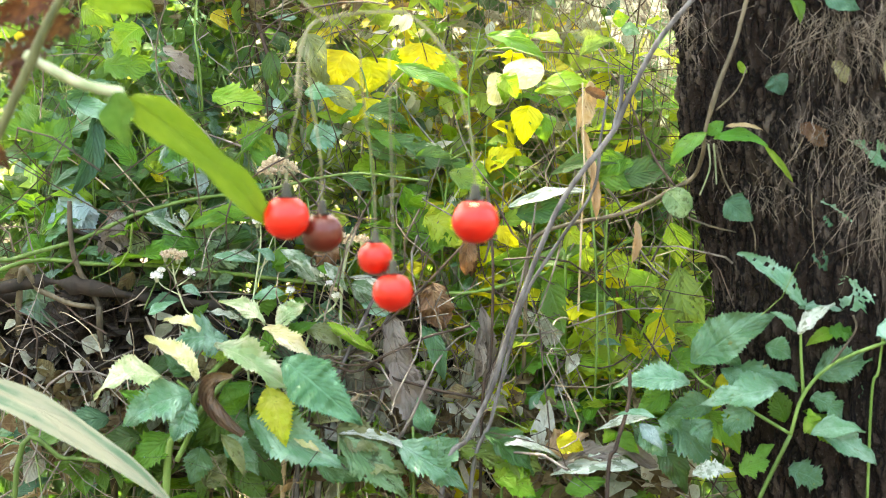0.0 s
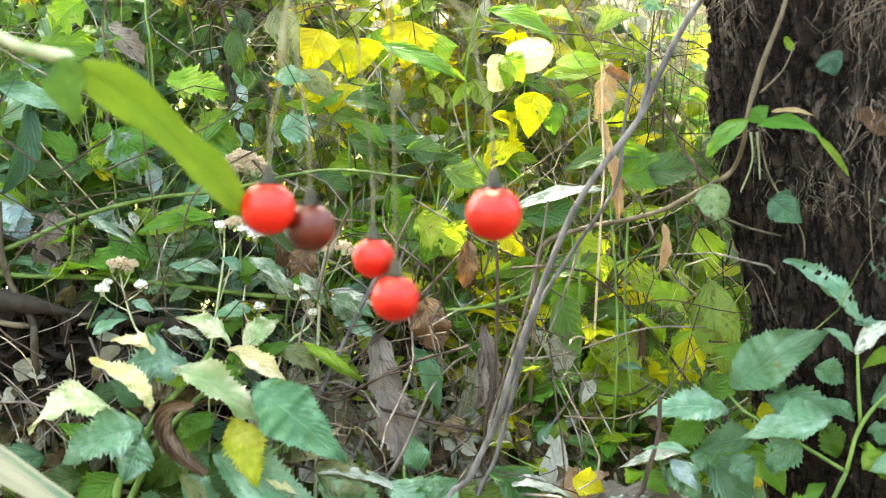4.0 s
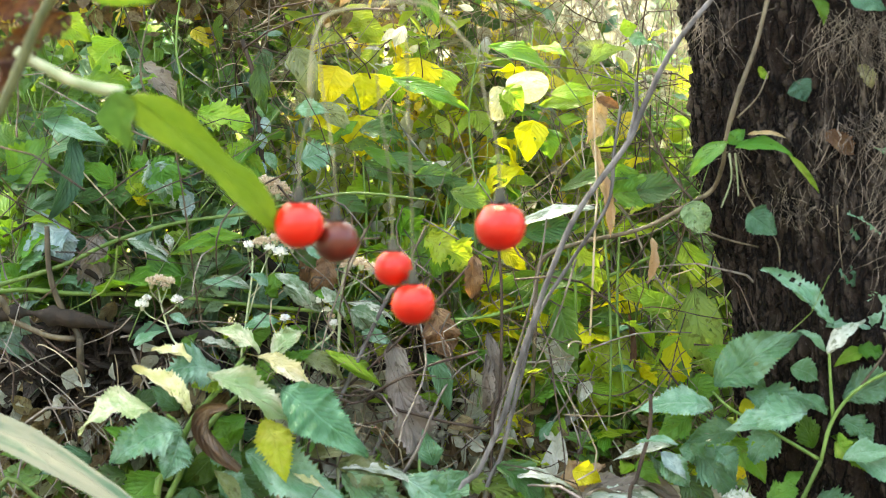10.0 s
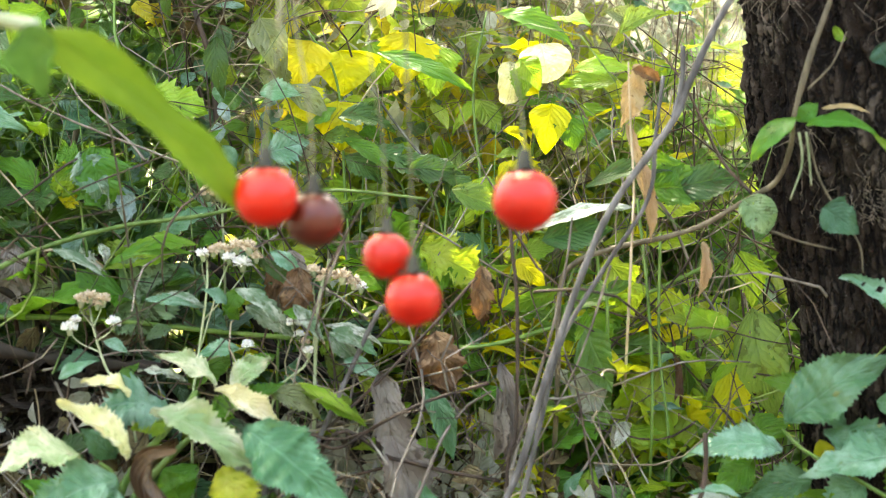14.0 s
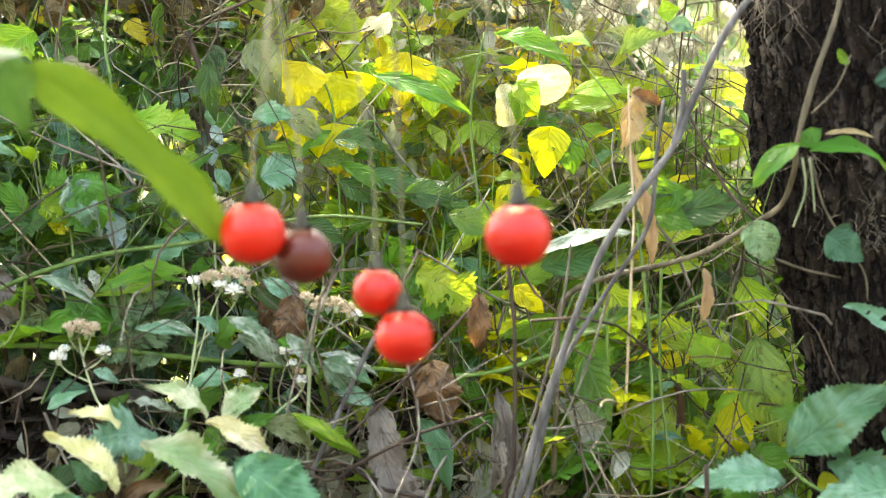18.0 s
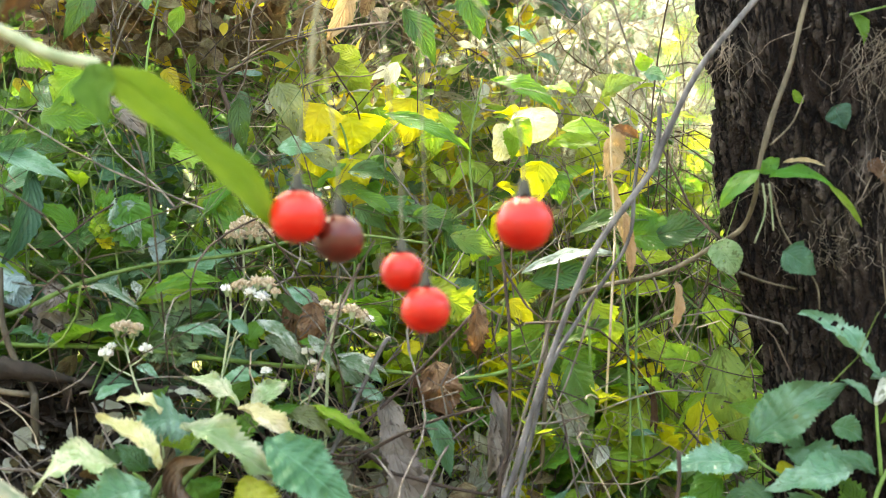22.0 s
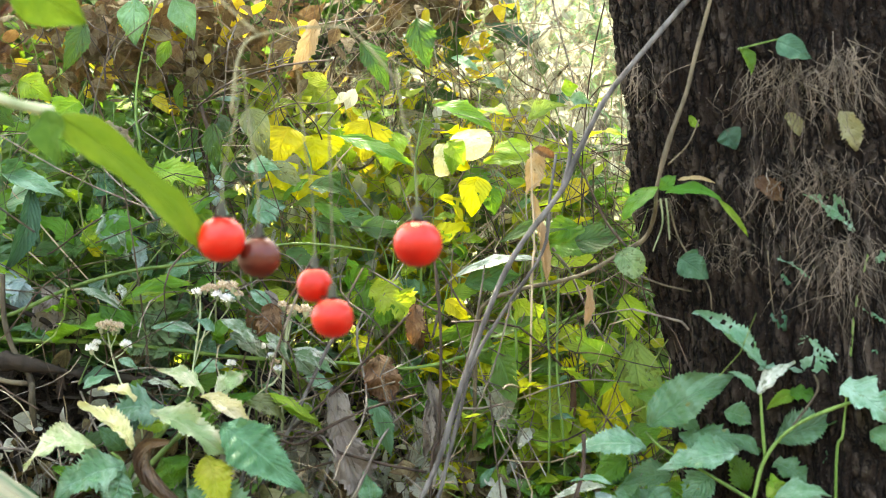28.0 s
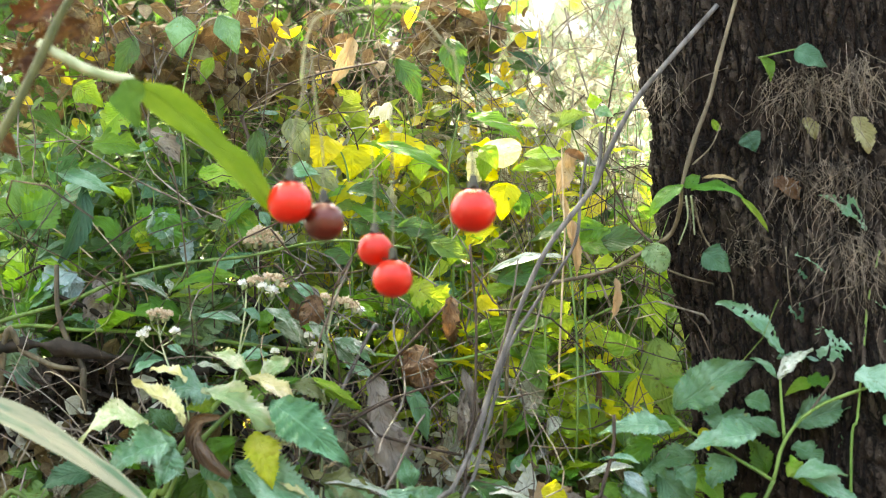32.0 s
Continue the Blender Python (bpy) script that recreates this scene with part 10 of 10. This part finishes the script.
put(shoot, GLOW, (-0.1282, 0.532, 0.5462), (-0.1381, 0.532, 0.5444), 0.0116, (0, -1, 0.3), shape='lobed', teeth=0.16, seed=605)
put(shoot, YELLOW, (-0.1296, 0.532, 0.5399), (-0.133, 0.532, 0.5348), 0.0086, (0, -1, 0.3), shape='lobed', teeth=0.14, seed=606)
put(shoot, GREEN, (-0.1278, 0.532, 0.552), (-0.1363, 0.532, 0.5545), 0.0096, (0, -1, 0.3), shape='lobed', teeth=0.14, seed=607)
put(shoot, WHITE, (-0.1212, 0.532, 0.5223), (-0.1194, 0.532, 0.5143), 0.0051, (0.3, -1, 0.2), curl=0.7, crinkle=0.3, seed=608)
put(shoot, OLIVE, (-0.1445, 0.532, 0.5099), (-0.137, 0.532, 0.4999), 0.0111, (0, -1, 0.3), shape='round', seed=609)
put(shoot, BLUE_PALE, (-0.167, 0.532, 0.5249), (-0.1642, 0.532, 0.5074), 0.0152, (0, -1, 0.3), teeth=0.1, seed=610)
put(shoot, GREY, (-0.157, 0.532, 0.5149), (-0.1529, 0.532, 0.495), 0.0147, (0.2, -1, 0), shape='rag', curl=0.4, crinkle=0.2, seed=611)
shoot = thing('leafy_shoot', (-0.0596, 0.53, 0.24), 'shoot with grey-green and brown hanging leaves behind the berries', 'shoot')
part('stem', stem([(-0.0613, 0.59, 0.235), (-0.0606, 0.575, 0.3641), (-0.0596, 0.53, 0.4697), (-0.0585, 0.53, 0.4895), (-0.0599, 0.53, 0.5095), (-0.0624, 0.53, 0.527)], 0.00076, 0.00038), S_GREEN, shoot)
put(shoot, BROWN, (-0.0608, 0.527, 0.5182), (-0.0589, 0.527, 0.4933), 0.0155, (0.2, -1, 0), shape='rag', crinkle=0.25, curl=0.4, holes=3, seed=614)
put(shoot, GREY, (-0.0546, 0.527, 0.5194), (-0.0515, 0.527, 0.497), 0.0115, (0.3, -1, 0), shape='rag', crinkle=0.25, curl=0.5, seed=615)
put(shoot, GLOW, (-0.0086, 0.527, 0.5192), (0.0126, 0.527, 0.5079), 0.0185, (0, -1, 0.3), shape='lobed', teeth=0.14, n=30, pleat=0.15, holes=5, seed=616)
put(shoot, BROWN, (-0.0123, 0.527, 0.4869), (0.0026, 0.527, 0.4695), 0.0200, (0, -1, 0.2), shape='rag', crinkle=0.3, curl=0.4, holes=5, seed=617)
put(shoot, YELLOW, (0.0252, 0.527, 0.5141), (0.0352, 0.527, 0.5041), 0.0100, (0, -1, 0.3), seed=618)
put(shoot, OLIVE_GREEN, (0.0027, 0.527, 0.5393), (0.0228, 0.527, 0.5317), 0.0110, (0, -1, 0.3), holes=6, n=30, seed=619)
put(shoot, DARK, (-0.0123, 0.527, 0.5468), (0.0077, 0.527, 0.5443), 0.0115, (0, -1, 0.3), holes=6, n=30, seed=620)
put(shoot, YELLOW, (-0.0173, 0.527, 0.4944), (-0.0073, 0.527, 0.4968), 0.0075, (0, -1, 0.3), seed=621)
put(shoot, LIME, (-0.0334, 0.527, 0.5094), (-0.0223, 0.527, 0.5043), 0.0065, (0, -1, 0.3), shape='lance', seed=622)
shoot = thing('sapling', (-0.0817, 0.552, 0.24), 'sapling twig with small drooping bluish leaves', 'shoot')
part('stem', stem([(-0.0798, 0.612, 0.235), (-0.0806, 0.597, 0.3984), (-0.0817, 0.552, 0.532), (-0.083, 0.552, 0.5548), (-0.0843, 0.552, 0.5737), (-0.0852, 0.552, 0.5888)], 0.00058, 0.00029), S_DARK, shoot)
put(shoot, BLUE_PALE, (-0.0815, 0.549, 0.5902), (-0.08, 0.549, 0.5799), 0.0050, (0, -1, 0.3), shape='lance', seed=625)
put(shoot, TEAL_PALE, (-0.0809, 0.549, 0.5808), (-0.0802, 0.549, 0.5733), 0.0053, (0, -1, 0.3), shape='lance', seed=626)
put(shoot, BLUE_PALE, (-0.0801, 0.549, 0.5743), (-0.0766, 0.549, 0.5667), 0.0046, (0, -1, 0.3), shape='lance', seed=627)
put(shoot, BLUE_PALE, (-0.0813, 0.549, 0.5668), (-0.0805, 0.549, 0.5593), 0.0053, (0, -1, 0.3), shape='lance', seed=628)
put(shoot, TEAL_PALE, (-0.0796, 0.549, 0.5583), (-0.0747, 0.549, 0.5498), 0.0053, (0, -1, 0.3), shape='lance', seed=629)
put(shoot, BLUE_PALE, (-0.0816, 0.549, 0.5546), (-0.0819, 0.549, 0.5452), 0.0065, (0, -1, 0.3), shape='lance', seed=630)
put(shoot, GREY, (-0.1355, 0.549, 0.5974), (-0.1186, 0.549, 0.5823), 0.0152, (0, -1, 0.5), shape='rag', curl=0.5, seed=631)
put(shoot, TEAL_PALE, (-0.1412, 0.549, 0.5873), (-0.1248, 0.549, 0.5899), 0.0086, (0, -0.7, 0.7), seed=632)
put(shoot, OLIVE, (-0.0654, 0.549, 0.605), (-0.0567, 0.549, 0.5805), 0.0133, (0, -1, 0.3), shape='heart', teeth=0, seed=633)
put(shoot, OLIVE, (-0.0567, 0.549, 0.5795), (-0.0401, 0.549, 0.567), 0.0095, (0, -1, 0.3), shape='lance', teeth=0, seed=634)
shoot = thing('leafy_shoot', (-0.0998, 0.545, 0.24), 'shoot with bright lobed leaves', 'shoot')
part('stem', stem([(-0.1041, 0.605, 0.235), (-0.1024, 0.59, 0.3774), (-0.0998, 0.545, 0.4939), (-0.097, 0.545, 0.5198), (-0.0915, 0.545, 0.5509), (-0.104, 0.545, 0.5845)], 0.00078, 0.00039), S_GREEN, shoot)
put(shoot, LIME, (-0.1087, 0.542, 0.5752), (-0.0837, 0.542, 0.5694), 0.0155, (0, -0.9, 0.5), shape='lobed', teeth=0.15, seed=637)
put(shoot, LIME, (-0.0858, 0.542, 0.5635), (-0.0937, 0.542, 0.5481), 0.0129, (0, -1, 0.3), shape='lobed', seed=638)
put(shoot, DARK, (-0.0804, 0.542, 0.5969), (-0.078, 0.542, 0.5738), 0.0104, (0, -1, 0.3), seed=639)
put(shoot, LIME, (-0.0884, 0.542, 0.5571), (-0.0783, 0.542, 0.5455), 0.0093, (0, -1, 0.3), seed=640)
put(shoot, LIME, (-0.1416, 0.542, 0.6072), (-0.1544, 0.542, 0.5945), 0.0181, (0, -1, 0.3), shape='lobed', seed=641)
put(shoot, GREEN, (-0.1596, 0.542, 0.5894), (-0.1367, 0.542, 0.5868), 0.0155, (0, -1, 0.3), shape='lobed', seed=642)
put(shoot, LIME, (-0.1694, 0.542, 0.6175), (-0.1543, 0.542, 0.6073), 0.0155, (0, -1, 0.3), seed=643)
put(shoot, GREEN, (-0.0783, 0.542, 0.5403), (-0.0936, 0.542, 0.5584), 0.0104, (0, -1, 0.3), seed=644)
shoot = thing('leafy_shoot', (0.0253, 0.492, 0.24), 'low plant with pale margined leaves on the ground', 'shoot')
part('stem', stem([(0.0238, 0.498, 0.235), (0.0253, 0.492, 0.4011), (0.0301, 0.492, 0.4105), (0.0396, 0.492, 0.4175)], 0.00070, 0.00035), S_GREEN, shoot)
put(shoot, DARK, (0.0181, 0.489, 0.4278), (0.0392, 0.489, 0.4087), 0.0186, (0, -0.6, 0.8), teeth=0.05, seed=647)
put(shoot, WHITE, (0.084, 0.489, 0.4129), (0.0462, 0.489, 0.4098), 0.0128, (0, -0.6, 0.8), teeth=0.1, sag=0.1, seed=648)
put(shoot, WHITE, (0.0204, 0.489, 0.4231), (0.051, 0.489, 0.4157), 0.0070, (0, -0.6, 0.9), seed=649)
put(shoot, LIME, (0.0227, 0.489, 0.4066), (0.0345, 0.489, 0.4158), 0.0140, (0, -1, 0.3), shape='lobed', seed=650)
put(shoot, OLIVE, (-0.0404, 0.489, 0.4191), (-0.0148, 0.489, 0.4094), 0.0186, (0, -0.7, 0.8), teeth=0.1, seed=651)
put(shoot, WHITE, (-0.045, 0.489, 0.4274), (-0.0077, 0.489, 0.414), 0.0065, (0, -0.6, 0.9), seed=652)
put(shoot, TEAL, (-0.0077, 0.489, 0.4117), (0.0064, 0.489, 0.4256), 0.0163, (0, -1, 0.3), shape='lobed', seed=653)
put(shoot, YELLOW, (0.0487, 0.489, 0.4251), (0.0604, 0.489, 0.4203), 0.0117, (0, -1, 0.3), seed=654)
shoot = thing('leafy_shoot', (-0.1169, 0.56, 0.24), 'overhanging shoot with dark drooping leaves', 'shoot')
part('stem', stem([(-0.1123, 0.62, 0.235), (-0.1141, 0.605, 0.4214), (-0.1169, 0.56, 0.5738), (-0.1199, 0.56, 0.606), (-0.1175, 0.56, 0.6304), (-0.1099, 0.56, 0.6603)], 0.00080, 0.00040), S_GREEN, shoot)
put(shoot, TEAL, (-0.1198, 0.557, 0.6594), (-0.1196, 0.557, 0.6364), 0.0164, (0, -1, 0.3), shape='ovate', teeth=0.0, crinkle=0.08, fold=0.1, seed=657)
put(shoot, TEAL, (-0.1013, 0.557, 0.6595), (-0.0918, 0.557, 0.6392), 0.0148, (0, -1, 0.3), shape='ovate', teeth=0.0, crinkle=0.08, fold=0.1, seed=658)
put(shoot, DARK, (-0.1434, 0.557, 0.6484), (-0.1536, 0.557, 0.6241), 0.0133, (0, -1, 0.3), seed=659)
put(shoot, BEIGE, (-0.0347, 0.557, 0.649), (-0.0453, 0.557, 0.6245), 0.0133, (0.3, -1, 0), shape='rag', curl=0.6, seed=660)
put(shoot, DARK, (-0.0133, 0.557, 0.6382), (0, 0.557, 0.6139), 0.0133, (0, -1, 0.3), seed=661)
put(shoot, DARK, (0.0135, 0.557, 0.6493), (0.0188, 0.557, 0.6248), 0.0159, (0, -1, 0.3), seed=662)
put(shoot, TEAL_PALE, (0.0296, 0.557, 0.6303), (0.043, 0.557, 0.6235), 0.0069, (0, -0.7, 0.7), seed=663)

shoot = thing('broad_leaved_plant', (0.0705, 0.533, 0.24), 'plant with broad lobed green leaves, spotted and torn', 'plant')
part('stem', stem([(0.074, 0.54, 0.24), (0.073, 0.534, 0.37), (0.0715, 0.532, 0.45), (0.07, 0.532, 0.484), (0.058, 0.532, 0.498)], 0.0009, 0.0004), S_GREEN, shoot)
put(shoot, OLIVE_GREEN, (0.0695, 0.53, 0.481), (0.0715, 0.53, 0.442), 0.0215, (0.1, -1, 0.25), shape='lobed', teeth=0.12, crinkle=0.12, n=36, holes=3, label='broad lobed leaf with dark spots', seed=671)
put(shoot, OLIVE_GREEN, (0.0855, 0.536, 0.475), (0.0895, 0.536, 0.438), 0.0195, (-0.1, -1, 0.25), shape='lobed', teeth=0.12, crinkle=0.12, n=36, holes=4, label='broad lobed leaf with dark spots', seed=672)
put(shoot, GREEN, (0.0535, 0.532, 0.4975), (0.0555, 0.532, 0.479), 0.0155, (0.1, -1, 0.25), shape='lobed', teeth=0.1, n=30, seed=673)
put(shoot, LIME, (0.06, 0.52, 0.4542), (0.0801, 0.52, 0.4439), 0.0105, (0.1, -0.8, 0.6), seed=674)
put(shoot, BROWN, (0.0797, 0.525, 0.4858), (0.0782, 0.525, 0.45), 0.0045, (0, -1, 0.1), shape='rag', curl=0.7, label='withered rust-brown leaf strip', seed=675)
shoot = thing('leafy_shoot', (0.002, 0.54, 0.24), 'slender shoot with spotted dark green leaves', 'shoot')
part('stem', stem([(-0.004, 0.55, 0.24), (-0.003, 0.542, 0.4), (0.0, 0.54, 0.51), (0.004, 0.54, 0.55)], 0.0007, 0.0004), S_GREEN, shoot)
put(shoot, DARK, (-0.0165, 0.539, 0.5512), (0.0052, 0.539, 0.5405), 0.0085, (0.1, -0.8, 0.6), shape='lance', teeth=0.06, n=34, seed=681)
put(shoot, GREEN, (-0.0345, 0.539, 0.5585), (-0.0175, 0.539, 0.5465), 0.0075, (0.1, -0.8, 0.6), shape='lance', teeth=0.06, n=34, seed=682)
put(shoot, GREEN, (0.0025, 0.53, 0.5185), (-0.005, 0.53, 0.5015), 0.0165, (0.1, -1, 0.3), teeth=0.1, n=34, seed=683)
put(shoot, LIME, (0.017, 0.535, 0.5445), (0.0125, 0.535, 0.5295), 0.0125, (0.1, -1, 0.3), teeth=0.06, seed=684)
put(shoot, BROWN, (0.0125, 0.53, 0.5125), (0.0135, 0.53, 0.4905), 0.0125, (0.1, -1, 0.1), shape='rag', curl=0.3, crinkle=0.3, teeth=0.2, holes=6, label='hanging brown dead leaf', seed=685)
put(shoot, BROWN, (-0.0045, 0.524, 0.4865), (-0.0015, 0.524, 0.4665), 0.0165, (0.1, -1, 0.1), shape='rag', curl=0.3, crinkle=0.3, teeth=0.2, holes=8, label='hanging brown dead leaf', seed=686)
put(shoot, GREY, (0.0175, 0.514, 0.4795), (0.0195, 0.514, 0.4385), 0.0105, (0.3, -1, 0.1), shape='rag', curl=0.6, crinkle=0.3, teeth=0.15, label='hanging grey dead leaf', seed=687)
rs = random.Random(901)
for k in range(26):
    c = Vector((rs.uniform(-0.075, 0.045), rs.uniform(0.548, 0.575), rs.uniform(0.487, 0.575)))
    d = Vector((rs.uniform(-1, 1), 0, rs.uniform(-1, 0.1))).normalized() * rs.uniform(0.01, 0.02)
    put(shoot, rs.choice((GREEN, LIME, GREEN, GLOW, OLIVE_GREEN)), c, c + d, d.length * rs.uniform(0.4, 0.6), (rs.gauss(0, 0.3), -0.8, 0.6), teeth=0.1, n=16, seed=700 + k)

rs = random.Random(902)
shoot = thing('leafy_shoot', (0.012, 0.528, 0.24), 'low shoot with fresh green leaves among dry stalks', 'shoot')
part('stem', stem([(0.01, 0.535, 0.24), (0.011, 0.53, 0.36), (0.013, 0.528, 0.44), (0.02, 0.528, 0.475)], 0.0008, 0.0004), S_GREEN, shoot)
for k in range(54):
    c = Vector((rs.uniform(-0.05, 0.075), rs.uniform(0.515, 0.54), rs.uniform(0.4, 0.485)))
    d = Vector((rs.uniform(-1, 1), 0, rs.uniform(-0.6, 0.5))).normalized() * rs.uniform(0.008, 0.018)
    put(shoot, rs.choice((GREEN, LIME, TEAL, OLIVE_GREEN, GLOW, TEAL_PALE)), c, c + d, d.length * rs.uniform(0.35, 0.6), (rs.gauss(0, 0.3), -0.7, 0.7), teeth=0.1, n=16, seed=740 + k)
for k in range(9):
    x, z = rs.uniform(0.085, 0.14), rs.uniform(0.56, 0.64)
    y = rs.uniform(0.585, 0.64)
    wild_shoot([(x + rs.uniform(-0.02, 0.02), y, 0.36), (x, y, 0.48), (x + rs.uniform(-0.02, 0.02), y, z)], 13, FRESH, (0.012, 0.024), 'green leafy shoot of the thicket', 760 + k, 0.0006, first=0.5)

shoot = thing('low_plant', (-0.012, 0.492, 0.24), 'low plant with broad dull leaves, spotted and half withered', 'plant')
part('stem', stem([(-0.011, 0.5, 0.24), (-0.012, 0.495, 0.36), (-0.013, 0.493, 0.43)], 0.0011, 0.0006), S_GREEN, shoot)
put(shoot, TEAL_SPOT, (-0.0444, 0.488, 0.4263), (-0.0143, 0.488, 0.3982), 0.0203, (0.1, -0.8, 0.6), teeth=0.1, crinkle=0.3, n=36, seed=1600)
put(shoot, TEAL_PALE, (-0.0204, 0.49, 0.4234), (0.0107, 0.49, 0.402), 0.0192, (0, -0.8, 0.6), teeth=0.12, crinkle=0.3, pleat=0.15, n=36, seed=1601)
put(shoot, OLIVE_GREEN, (0.0076, 0.494, 0.4199), (0.0443, 0.494, 0.41), 0.0169, (0, -0.7, 0.7), shape='lobed', teeth=0.14, crinkle=0.25, n=36, holes=4, seed=1602)
put(shoot, GREY, (0.049, 0.492, 0.413), (0.0928, 0.492, 0.413), 0.0149, (0, -0.6, 0.8), shape='rag', crinkle=0.35, curl=0.4, teeth=0.1, n=36, seed=1603)
put(shoot, BEIGE, (0.0445, 0.497, 0.4191), (0.0629, 0.497, 0.4265), 0.0134, (0, -0.8, 0.6), teeth=0.08, crinkle=0.3, n=30, seed=1604)
put(shoot, LIME, (0.0257, 0.49, 0.4074), (0.0403, 0.49, 0.3996), 0.0144, (0, -0.8, 0.6), teeth=0.12, n=30, seed=1605)
put(shoot, GREEN, (0.0525, 0.49, 0.4025), (0.0719, 0.49, 0.4074), 0.0108, (0, -0.8, 0.6), teeth=0.12, n=30, seed=1606)
put(shoot, TEAL, (-0.006, 0.503, 0.4263), (-0.0109, 0.503, 0.4414), 0.0111, (0, -0.9, 0.5), teeth=0.1, n=30, seed=1607)
put(shoot, GREY, (-0.0237, 0.512, 0.4649), (-0.0099, 0.512, 0.4241), 0.0226, (0.2, -1, 0.1), shape='rag', crinkle=0.3, curl=0.4, teeth=0.12, n=36, seed=1608)
put(shoot, TEAL_BIG, (-0.0096, 0.512, 0.4718), (-0.0004, 0.512, 0.4508), 0.0077, (0.2, -1, 0.2), shape='lance', teeth=0.03, n=30, seed=1609)
put(shoot, LIME, (-0.0512, 0.503, 0.4731), (-0.0275, 0.503, 0.459), 0.0057, (0.1, -0.8, 0.6), shape='lance', teeth=0.08, n=34, seed=1610)
shoot = thing('streaked_plant', (-0.045, 0.512, 0.24), 'slender plant with long leaves streaked white', 'plant')
part('stem', stem([(-0.047, 0.52, 0.24), (-0.047, 0.514, 0.4), (-0.045, 0.512, 0.49), (-0.04, 0.512, 0.515)], 0.0009, 0.0005), S_PALE, shoot)
put(shoot, WHITE_STREAK, (-0.0721, 0.508, 0.5052), (-0.0563, 0.508, 0.4904), 0.0075, (0, -0.7, 0.7), teeth=0.1, fold=0.3, n=30, seed=1620)
put(shoot, TEAL_PALE, (-0.075, 0.51, 0.5), (-0.0834, 0.51, 0.5053), 0.0062, (0, -0.7, 0.7), teeth=0.1, n=26, seed=1621)
put(shoot, WHITE_STREAK, (-0.0527, 0.508, 0.4997), (-0.0419, 0.508, 0.4858), 0.0065, (0, -0.8, 0.6), teeth=0.1, fold=0.3, n=30, seed=1622)
put(shoot, TEAL_PALE, (-0.1025, 0.512, 0.5021), (-0.0838, 0.512, 0.4991), 0.0058, (0, -0.7, 0.7), teeth=0.1, n=30, seed=1623)
put(shoot, GREEN, (-0.0562, 0.508, 0.4972), (-0.0452, 0.508, 0.4944), 0.0051, (0, -0.8, 0.6), teeth=0.1, n=26, seed=1624)
put(shoot, WHITE_STREAK, (-0.0409, 0.506, 0.4903), (-0.0292, 0.506, 0.4833), 0.0068, (0, -0.8, 0.6), teeth=0.1, n=26, seed=1625)
put(shoot, TEAL_SPOT, (-0.1164, 0.53, 0.4992), (-0.0971, 0.53, 0.4899), 0.0197, (0, -0.9, 0.4), teeth=0.1, n=36, seed=1626)
put(shoot, TEAL_SPOT, (-0.1096, 0.532, 0.5079), (-0.0899, 0.532, 0.5111), 0.0144, (0, -0.9, 0.4), teeth=0.1, n=36, seed=1627)
put(shoot, WHITE_STREAK, (-0.1334, 0.515, 0.5196), (-0.1157, 0.515, 0.5098), 0.0055, (0, -0.7, 0.7), teeth=0.1, n=26, seed=1628)
put(shoot, CREAM_GREEN, (-0.0631, 0.506, 0.4788), (-0.0741, 0.506, 0.4774), 0.0102, (0, -0.8, 0.6), teeth=0.14, n=30, seed=1629)
put(shoot, GREEN, (-0.1148, 0.515, 0.5141), (-0.0856, 0.515, 0.5171), 0.0059, (0, -0.7, 0.7), shape='lance', teeth=0.06, sag=0.15, n=34, seed=1630)
put(shoot, TEAL_PALE, (-0.1314, 0.51, 0.4763), (-0.1186, 0.51, 0.482), 0.0062, (0, -0.7, 0.7), teeth=0.12, n=26, seed=1631)

leaf_mass("leaf_litter", "brown", [(0.0, 0.75, 0.25, 0.6, 0.35, 0.01, 900)], "brown fallen leaves on the ground", (0.02, 0.04), 41, "leaf litter", (0, 0, 1), 0.35)


# ---- rootlets on the bark ----
def rootlets(spots, label, seed):
    """Hanging fibres that spring from the bark round the spots (x, z, spread x, z, count, length)."""
    rs = random.Random(seed)
    for x, z, sx, sz, count, length in spots:
        for _ in range(int(count)):
            px, pz = x + rs.gauss(0, 0.5) * sx, z + rs.gauss(0, 0.5) * sz
            ln, lean = length * rs.uniform(0.2, 1.35), rs.gauss(-0.1, 0.75)
            line = []
            for k in range(5):
                t = k / 4
                qx = px + ln * (lean * t * (1 - 0.35 * t) + rs.gauss(0, 0.035))
                qz = pz - ln * (t * (1 - 0.25 * abs(lean)) + rs.gauss(0, 0.035))
                line.append((qx, bark_front(qx, qz) - 0.003 - rs.uniform(0.0, 0.009) * (0.3 + t), qz))
            part("rootlet", stem(line, rs.uniform(0.00008, 0.0002), 0.00006, sides=4, n=3), S_ROOT, tree)



rootlets([(0.1668, 0.6015, 0.0229, 0.0103, 100, 0.0275), (0.1753, 0.5615, 0.0252, 0.008, 80, 0.0275), (0.1887, 0.5334, 0.016, 0.0183, 110, 0.0297), (0.1907, 0.6111, 0.0137, 0.0114, 80, 0.0297), (0.1062, 0.6091, 0.0036, 0.0052, 26, 0.022), (0.118, 0.5552, 0.0033, 0.0019, 10, 0.0213), (0.1372, 0.5405, 0.016, 0.0114, 26, 0.0092), (0.168, 0.607, 0.024, 0.006, 130, 0.009), (0.176, 0.566, 0.022, 0.005, 110, 0.009), (0.14, 0.53, 0.02, 0.006, 90, 0.006)], 'thin brown hanging rootlet', 51)
